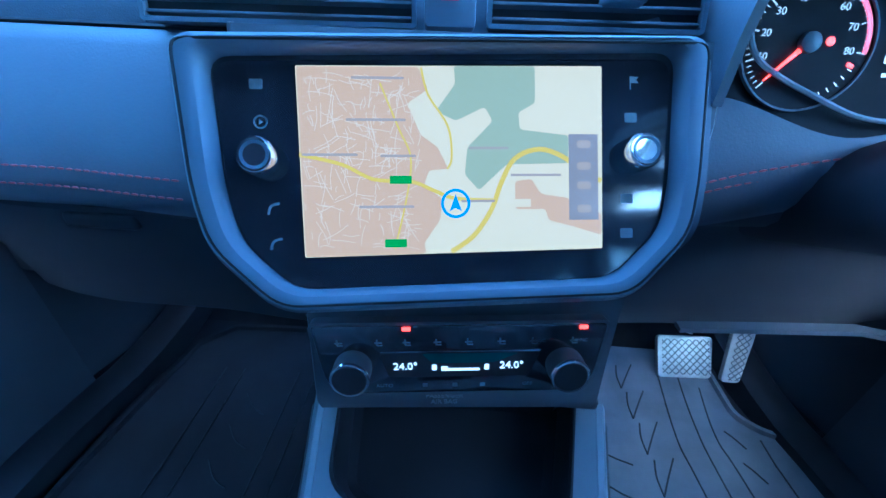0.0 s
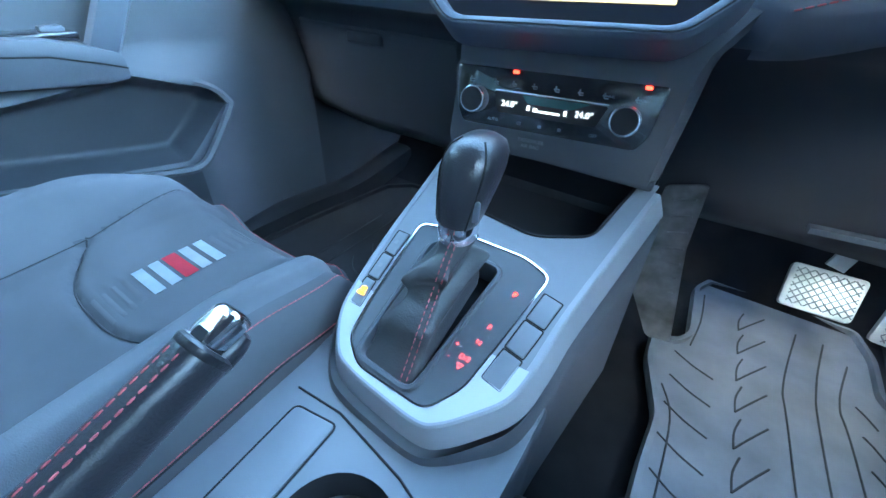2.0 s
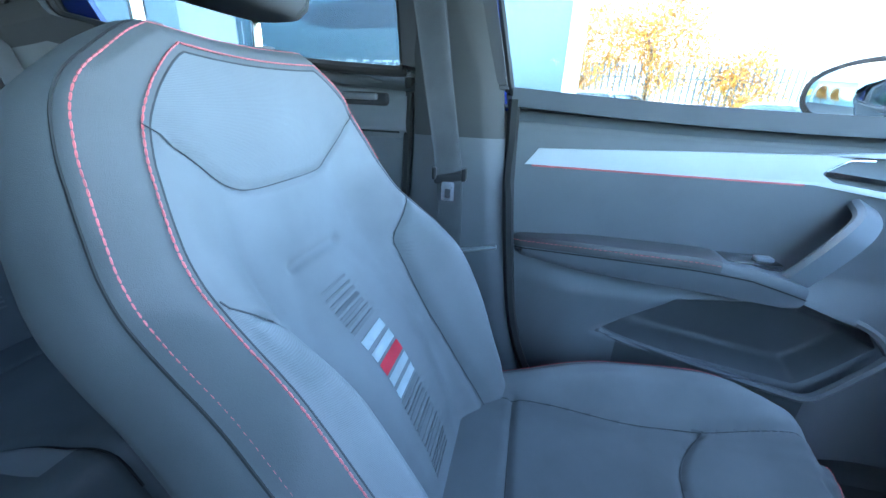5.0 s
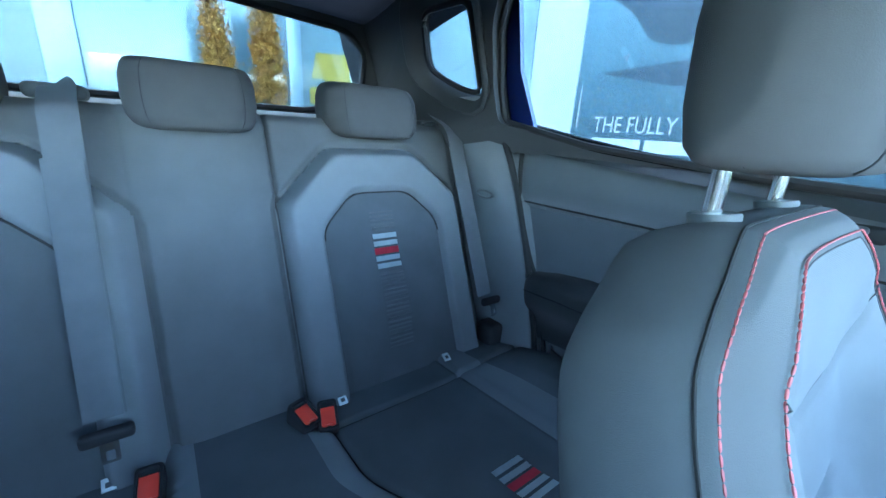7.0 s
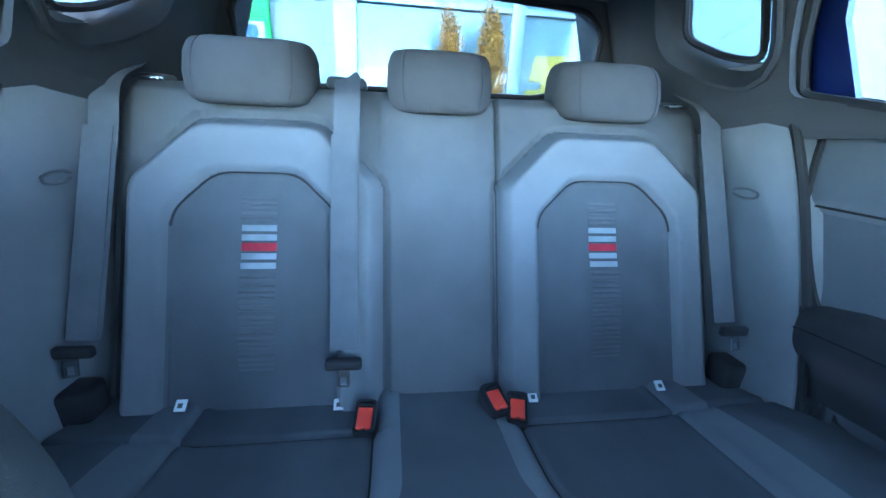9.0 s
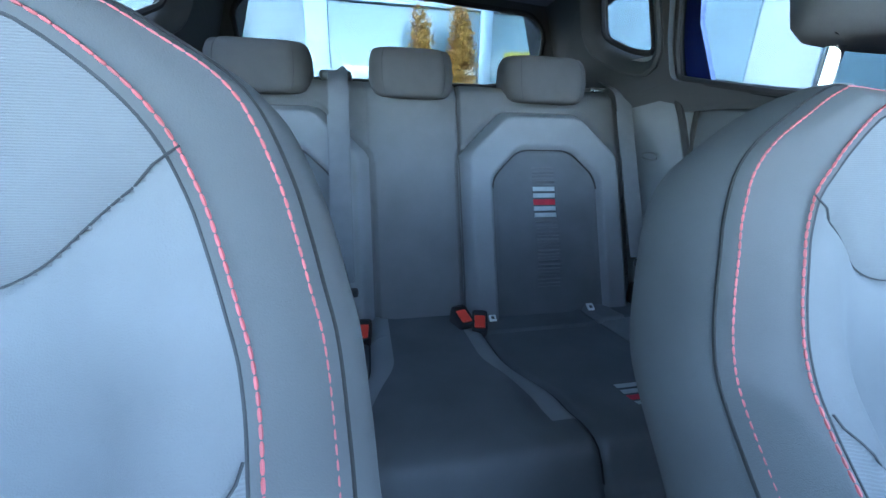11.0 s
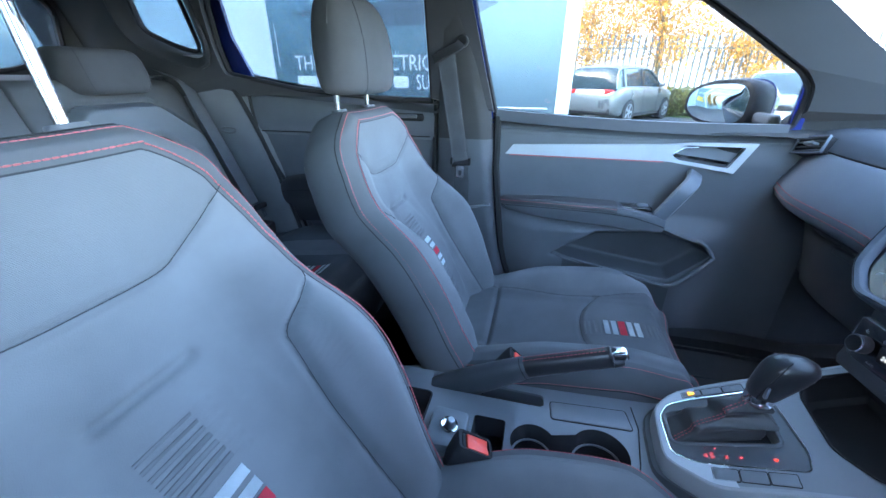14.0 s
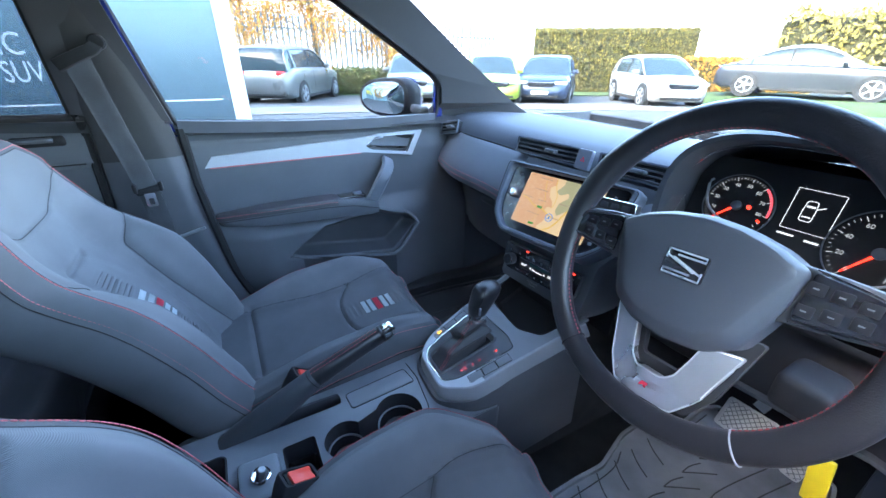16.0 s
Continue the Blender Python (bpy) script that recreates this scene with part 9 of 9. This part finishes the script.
def tree(x, y, h, spread, mt, label, seed, slim=1.0, n=2600, leaf=0.13):
    z0 = land(x, y)
    t = thing("tree", (x, y, z0), label, "tree", "trees")
    r_ = random.Random(seed)
    trunk = curve([(x, y, z0 - 0.05), (x + 0.04 * h * r_.uniform(-0.5, 0.5), y, z0 + 0.3 * h), (x, y + 0.03 * h * r_.uniform(-1, 1), z0 + 0.65 * h), (x, y, z0 + 0.92 * h)], 5)
    part("trunk", tube(trunk, 0.03 * h * 0.6, 8, False, 0.006 * h), BARK, t, "grey trunk")
    tips = []
    for k in range(9):
        a = k * 2.4
        zz = z0 + h * (0.3 + 0.06 * k)
        reach = spread * (1 - 0.4 * k / 9)
        tip = (x + reach * math.cos(a), y + reach * math.sin(a), zz + 0.14 * h)
        tips.append(tip)
        part("limb", tube(curve([(x, y, zz - 0.03 * h), (x + 0.5 * reach * math.cos(a), y + 0.5 * reach * math.sin(a), zz + 0.05 * h), tip], 4), 0.012 * h * 0.6, 6, False, 0.003 * h), BARK, t)

    def spot(q):
        c = Vector(q.choice(tips)) if q.random() < 0.75 else Vector((x, y, z0 + h * q.uniform(0.4, 0.95)))
        return c + Vector((q.gauss(0, 0.26) * spread, q.gauss(0, 0.26) * spread, q.gauss(0, 0.09) * h))

    part("crown", leaves(n, spot, leaf, seed), mt, t, "loose autumn leaves", flat=True)


tree(-18.5, 1.2, 5.2, 1.7, LEAF_AMBER, "autumn tree with golden yellow leaves behind the fence", 3, n=8500, leaf=0.095)
tree(-18.0, 3.9, 5.4, 1.6, LEAF_AMBER, "autumn tree with golden yellow leaves behind the fence", 4, n=8500, leaf=0.095)
tree(-17.5, 6.8, 3.4, 1.2, LEAF_AMBER, "small autumn tree with thin golden leaves", 5, n=6000, leaf=0.09)
# Two slim trees added in place of far trees mirrored in the glass.
tree(-0.95, -8.1, 2.4, 0.2, LEAF_ORANGE, "slim orange tree standing in for one mirrored in the glass front", 6, n=4200, leaf=0.055)
tree(-1.68, -8.1, 2.55, 0.22, LEAF_ORANGE, "taller slim orange tree standing in for one mirrored in the glass front", 7, n=5000, leaf=0.055)


def block_of_leaves(name, a, b, depth, z1, mt, n, label, seed, leaf=0.11, uneven=0.0):
    """A clipped hedge between two plan points: an inner body and a skin of loose leaves."""
    A_, B_ = Vector((*a, 0)), Vector((*b, 0))
    d = (B_ - A_)
    side = Vector((-d.y, d.x, 0)).normalized()
    hd = thing(name, tuple(A_.lerp(B_, 0.5)), label, "hedge", kind="stuff")
    crest = lambda k: z1 + uneven * (math.sin(k * 17.0) + 0.6 * math.sin(k * 41.0 + 1) + 0.4 * math.sin(k * 83.0))
    rows_ = []
    for k in range(25):
        c = A_ + d * (k / 24)
        z0 = land(c.x, c.y)
        w = depth / 2 * 0.86
        rows_.append([c + side * (w * math.copysign(abs(math.cos(q)) ** 0.4, math.cos(q))) + Vector((0, 0, z0 + (crest(k / 24) - z0) * 0.492 * (1 + math.copysign(abs(math.sin(q)) ** 0.4, math.sin(q))) + 0.025 * math.sin(k * 1.7 + q * 3))) for q in (math.tau * j / 12 for j in range(12))])
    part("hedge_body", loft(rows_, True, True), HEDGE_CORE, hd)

    def spot(q):
        k = q.random()
        c = A_ + d * k
        z0, top = land(c.x, c.y), crest(k)
        if q.random() < 0.3:
            return c + side * (depth * q.uniform(-0.5, 0.5)) + Vector((0, 0, top + q.gauss(0, 0.05 + 0.3 * uneven)))
        return c + side * (depth * 0.5 * q.choice((-1, 1)) + q.gauss(0, 0.06)) + Vector((0, 0, q.uniform(z0, top)))

    part("hedge_leaves", leaves(n, spot, leaf, seed), mt, hd, "loose hedge leaves", flat=True)


block_of_leaves("hedge", (-16.5, 14.6), (-11.4, 19.9), 1.4, 2.5, LEAF_HEDGE, 15000, "tall clipped hedge in yellow-green autumn leaf", 11)
block_of_leaves("low_hedge", (-10.6, 18.2), (-6.6, 20.2), 1.2, 1.3, LEAF_AMBER, 5000, "low hedge turning gold", 12)
block_of_leaves("shrub_row", (-17.0, 3.4), (-16.0, 8.5), 0.8, 0.75, LEAF_GREEN, 2600, "row of low green shrubs before the fence", 13)
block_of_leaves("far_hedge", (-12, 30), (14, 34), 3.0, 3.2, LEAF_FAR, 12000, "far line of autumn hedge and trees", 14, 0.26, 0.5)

# palisade fence
fence = thing("fence", (-18, 6, 0), "pale grey palisade fence of pointed upright bars", "fence")
o = [(-0.035, 0), (0.035, 0), (0.035, 2.85), (0, 2.95), (-0.035, 2.85)]
pal = plate(o, [], 0.02, Matrix(((1, 0, 0, 0), (0, 0, 1, 0), (0, 1, 0, 0), (0, 0, 0, 1))))
first_bar = None
n_bars = 64
for k in range(n_bars):
    c = Vector((-17.4, -1.5, 0)).lerp(Vector((-16.75, 12.4, 0)), k / (n_bars - 1))
    if first_bar is None:
        first_bar = part("paling", moved(pal, Matrix.Translation(ORIGIN[fence])), FENCE, fence)
        ob = first_bar
    else:
        ob = new("paling", first_bar.data)
        ob.parent = fence
    ob.matrix_basis = Matrix.Translation(c + Vector((0, 0, land(c.x, c.y) - 0.03)) - ORIGIN[fence]) @ Matrix.Rotation(math.pi / 2, 4, "Z")
for zz in (0.5, 2.4):
    part("rail", tube([(-17.43, -1.5, land(-17.4, -1.5) + zz), (-16.78, 12.4, land(-16.75, 12.4) + zz)], 0.03, 6), FENCE, fence, "grey fence rail")

# pale building beyond the fence
pb = thing("office_building", (-30, 12, 0), "long white building beyond the fence", "building")
part("wall", rbox(7, 46, 9, 0.05, 1, Matrix.Translation((-31, 18, 3.2))), WHITE_WALL, pb, "white building wall")
part("roof_edge", rbox(7.6, 46.6, 0.4, 0.05, 1, Matrix.Translation((-31, 18, 7.8))), ALU, pb, "grey roof edge")
for k in range(5):
    w = part("window", rbox(0.12, 2.6, 0.9, 0.02, 1, Matrix.Translation((-27.46, -1 + 4.6 * k, 5.6))), ALU, pb, "grey window frame")
    part("pane", rbox(0.06, 2.3, 0.7, 0.01, 1, Matrix.Translation((-27.4, -1 + 4.6 * k, 5.6))), TEAL_GLASS, w, "dark window pane")


# ---- parked cars ----
def paint(name, c, metal=0.3):
    return surface(name, c, 0.3, metal, grain=(2500, 0.05, 0.0002), blotch=(2, 0.05), coat=0.2)


TYRE = surface("tyre_rubber", (0.02, 0.02, 0.021), 0.85, grain=(200, 0.4, 0.001), blotch=(6, 0.2))
CAR_GLASS = surface("dark_car_glass", (0.022, 0.034, 0.04), 0.08, grain=(5, 0.01, 0.001), blotch=(2, 0.2), spec=0.25, rvar=0.02)
LAMP = surface("clear_lamp", (0.4, 0.42, 0.44), 0.15, 0.2, grain=(80, 0.2, 0.001), blotch=(8, 0.1))
RIM_ALLOY = surface("alloy_rim", (0.3, 0.31, 0.32), 0.35, 0.4, grain=(80, 0.2, 0.001), blotch=(8, 0.1))
LAMP_RED = surface("red_lamp", (0.5, 0.02, 0.02), 0.2, grain=(80, 0.2, 0.001), blotch=(8, 0.1))
# shares of the length against shares of the height: shoulder line, roof line
SHOULDER = [(-0.5, 0.40), (-0.49, 0.52), (-0.465, 0.6), (-0.4, 0.635), (-0.25, 0.64), (0.0, 0.63), (0.18, 0.615), (0.27, 0.6), (0.36, 0.57), (0.44, 0.51), (0.48, 0.44), (0.5, 0.34)]
HALF_WIDTH = [(-0.5, 0.36), (-0.485, 0.43), (-0.43, 0.478), (-0.25, 0.497), (0.0, 0.5), (0.25, 0.497), (0.38, 0.478), (0.45, 0.44), (0.485, 0.38), (0.5, 0.3)]
ROOFS = {
    "hatch": [(-0.47, 0.6), (-0.455, 0.7), (-0.43, 0.84), (-0.39, 0.94), (-0.3, 0.985), (-0.12, 1.0), (0.02, 0.985), (0.09, 0.92), (0.18, 0.76), (0.27, 0.59)],
    "estate": [(-0.478, 0.6), (-0.468, 0.72), (-0.45, 0.88), (-0.42, 0.965), (-0.3, 0.995), (-0.12, 1.0), (0.02, 0.985), (0.09, 0.92), (0.17, 0.77), (0.25, 0.6)],
    "saloon": [(-0.4, 0.61), (-0.34, 0.7), (-0.25, 0.86), (-0.17, 0.955), (-0.07, 1.0), (0.01, 0.985), (0.09, 0.91), (0.18, 0.75), (0.26, 0.59)],
}


def parked_car(at, heading, mt, label, L=4.3, W=1.8, H=1.48, shape="hatch", lift=0.0):
    """A car lofted from its shoulder and roof lines, its nose along +y of its own frame."""
    a = math.atan2(heading[1], heading[0]) - math.pi / 2
    z0 = land(*at) + lift
    car = thing("parked_car", label=label, category="car", group="parked cars", turn=Matrix.Translation((*at, z0)) @ Matrix.Rotation(a, 4, "Z"))
    roof_line = ROOFS[shape]
    deck = lambda t: H * table(SHOULDER, t)
    wide = lambda t: W * table(HALF_WIDTH, t)
    rows_ = []
    for t in np.concatenate([np.linspace(-0.5, -0.4, 10), np.linspace(-0.38, 0.38, 24), np.linspace(0.4, 0.5, 10)]):
        zb, zd, w = 0.2 + 0.14 * smooth(0.44, 0.5, abs(t)), deck(t), wide(t)
        half_ = [(w * 0.88, zb), (w * 0.97, zb + 0.05), (w * 0.992, zb + 0.3 * (zd - zb)), (w, zb + 0.6 * (zd - zb)), (w * 0.985, zd - 0.09), (w * 0.955, zd - 0.035), (w * 0.87, zd - 0.006), (w * 0.45, zd + 0.016)]
        rows_.append([(-x, L * t, z) for x, z in half_] + [(0, L * t, zd + 0.024)] + [(x, L * t, z) for x, z in half_[::-1]])
    part("body", loft(rows_, True, True), mt, car, "painted body", 50)
    side = lambda z, zd: W * (0.448 - 0.098 * max(0.0, (z - zd) / (H - 0.62 * H)))
    cab, ts = [], np.linspace(roof_line[0][0], roof_line[-1][0], 34)
    for t in ts:
        zr, zd = H * table(roof_line, t), deck(t) - 0.02
        zr = max(zr, zd + 0.01)
        rise = zr - zd
        half_ = [(side(zd, zd), zd), (side(zd + 0.45 * rise, zd), zd + 0.45 * rise), (side(zd + 0.84 * rise, zd), zd + 0.84 * rise), (side(zr, zd) * 0.94, zr - 0.03 * min(1, rise * 3)), (side(zr, zd) * 0.55, zr - 0.004)]
        cab.append([(-x, L * t, z) for x, z in half_] + [(0, L * t, zr)] + [(x, L * t, z) for x, z in half_[::-1]])
    part("glasshouse", loft(cab, True, True), CAR_GLASS, car, "dark car windows", 50)
    top_ = [[(x * 1.012, y, z + 0.006) for x, y, z in c[2:9]] for c, t in zip(cab, ts) if table(roof_line, t) > 0.93]
    part("roof", loft(top_, closed=False), mt, car, "painted roof", 50)
    for s in (-1, 1):
        edge = [Vector(c[2 if s < 0 else -3]) + Vector((s * 0.006, 0, 0.004)) for c in cab]
        part("window_pillar", tube(edge, 0.022, 6), mt, car, "painted roof rail and pillars")
        k = min(range(len(ts)), key=lambda q: abs(ts[q] + 0.1))
        part("window_pillar", tube([Vector(cab[k][q if s < 0 else -1 - q]) + Vector((s * 0.004, 0, 0)) for q in (0, 1, 2)], 0.024, 6), TYRE, car, "dark door pillar")
        k = min(range(len(ts)), key=lambda q: abs(ts[q] - roof_line[0][0] - 0.1))
        part("window_pillar", tube([Vector(cab[k][q if s < 0 else -1 - q]) + Vector((s * 0.004, 0, 0)) for q in (0, 1, 2)], 0.045, 6), mt, car, "painted rear pillar")
        part("door_mirror", rbox(0.2, 0.12, 0.13, 0.05, 4, Matrix.Translation((s * (W / 2 + 0.04), L * 0.16, 0.66 * H))), mt, car, "painted door mirror")
        for t in (-0.03, -0.22):
            part("door_handle", rbox(0.02, 0.2, 0.025, 0.008, 2, Matrix.Translation((s * W * 0.496, t * L, 0.55 * H))), mt, car)
        for t in (0.14, -0.1, -0.29):
            part("door_gap", tube([(s * (wide(t) + 0.001), L * t, 0.3), (s * (wide(t) + 0.003), L * t, 0.45 * H), (s * (wide(t) * 0.985 + 0.003), L * t, deck(t) - 0.09)], 0.005, 4), TYRE, car, "dark door gap")
        part("sill", rbox(0.06, L * 0.42, 0.1, 0.02, 2, Matrix.Translation((s * W * 0.478, 0.0, 0.22))), TYRE, car, "dark sill")
        part("headlight", rbox(0.38, 0.2, 0.11, 0.045, 4, Matrix.Translation((s * W * 0.33, L * 0.462, 0.46 * H)) @ Matrix.Rotation(-s * 0.42, 4, "Z")), LAMP, car, "clear headlight")
        part("tail_light", rbox(0.34, 0.14, 0.12, 0.04, 4, Matrix.Translation((s * W * 0.34, -L * 0.474, 0.545 * H)) @ Matrix.Rotation(s * 0.4, 4, "Z")), LAMP_RED, car, "red tail light")
        for t in (-0.3, 0.315):
            m = Matrix.Translation((s * (W / 2 - 0.1), L * t, 0.32)) @ Matrix.Rotation(s * math.pi / 2, 4, "Y")
            part("wheel_arch", spin([(0.36, -0.1), (0.37, 0.106), (0.33, 0.11)], 32, m), TYRE, car, "dark wheel arch")
            wl = part("wheel", spin([(0.2, -0.1), (0.3, -0.1), (0.32, -0.07), (0.32, 0.09), (0.3, 0.115), (0.24, 0.118), (0.23, 0.1)], 32, m), TYRE, car, "tyre")
            spokes = [moved(rbox(0.055, 0.2, 0.03, 0.012, 2, Matrix.Translation((0, 0.12, 0.11))), m @ Matrix.Rotation(math.tau * k / 5, 4, "Z")) for k in range(5)]
            part("rim", join(spin([(0.23, 0.095), (0.24, 0.118), (0.215, 0.12), (0.205, 0.09)], 32, m), spin([(0.07, 0.1), (0.06, 0.13), (0.02, 0.132)], 16, m), *spokes), RIM_ALLOY, wl, "alloy rim")
    part("grille", prism(rounded([(-0.44, 0.07), (0.44, 0.07), (0.36, -0.07), (-0.36, -0.07)], 0.03), 0.05, 0.01, facing((0, L * 0.487, 0.43 * H), (-1, 0, 0), (0, 0, 1))), GLOSS, car, "black grille")
    part("lower_grille", rbox(1.15, 0.06, 0.11, 0.03, 3, Matrix.Translation((0, L * 0.485, 0.31))), TYRE, car, "black lower grille")
    part("bonnet_line", tube([(-W * 0.36, L * 0.26, deck(0.26) + 0.008), (-W * 0.33, L * 0.44, deck(0.44) + 0.006), (0, L * 0.462, deck(0.462) + 0.024), (W * 0.33, L * 0.44, deck(0.44) + 0.006), (W * 0.36, L * 0.26, deck(0.26) + 0.008)], 0.005, 4), TYRE, car, "bonnet gap")
    for s in (-1, 1):
        part("plate_bar", rbox(0.52, 0.02, 0.11, 0.01, 2, Matrix.Translation((0, s * L * (0.503 if s > 0 else 0.497), 0.4 if s > 0 else 0.62))), WHITE_WALL, car, "plain number plate bar")
    part("rear_bumper", rbox(W * 0.8, 0.1, 0.2, 0.05, 3, Matrix.Translation((0, -L * 0.487, 0.36))), TYRE, car, "dark rear bumper")
    return car


SILVER = paint("silver_car_paint", (0.13, 0.14, 0.145), 0.5)
parked_car((-14.6, 2.2), (-0.83, 0.56), SILVER, "silver estate car parked with its tail to the lot", 4.6, 1.86, 1.66, "estate")
parked_car((-12.9, 6.0), (0.9, -0.43), SILVER, "silver hatchback parked nose out", 4.2, 1.78, 1.5)
parked_car((-11.3, 8.2), (0.85, -0.52), paint("lime_green_paint", (0.22, 0.3, 0.03)), "lime green hatchback half hidden between cars", 4.0, 1.75, 1.48)
parked_car((-10.5, 10.1), (0.66, -0.75), paint("dark_blue_paint", (0.012, 0.024, 0.055)), "dark blue hatchback parked nose out", 4.2, 1.78, 1.47)
parked_car((-8.1, 12.6), (0.84, -0.54), paint("white_car_paint", (0.2, 0.2, 0.2), 0.0), "white hatchback parked nose out", 4.1, 1.74, 1.47)
parked_car((-5.2, 16.0), (0.97, 0.23), paint("grey_car_paint", (0.035, 0.04, 0.046), 0.3), "grey saloon car displayed on the grass bank", 4.8, 1.83, 1.46, "saloon", 0.24 - land(-5.2, 16.0))
parked_car((3.4, 13.2), (0.9, 0.4), paint("blue_car_paint", (0.06, 0.11, 0.22), 0.4), "blue hatchback parked beyond the bank", 4.2, 1.8, 1.5)
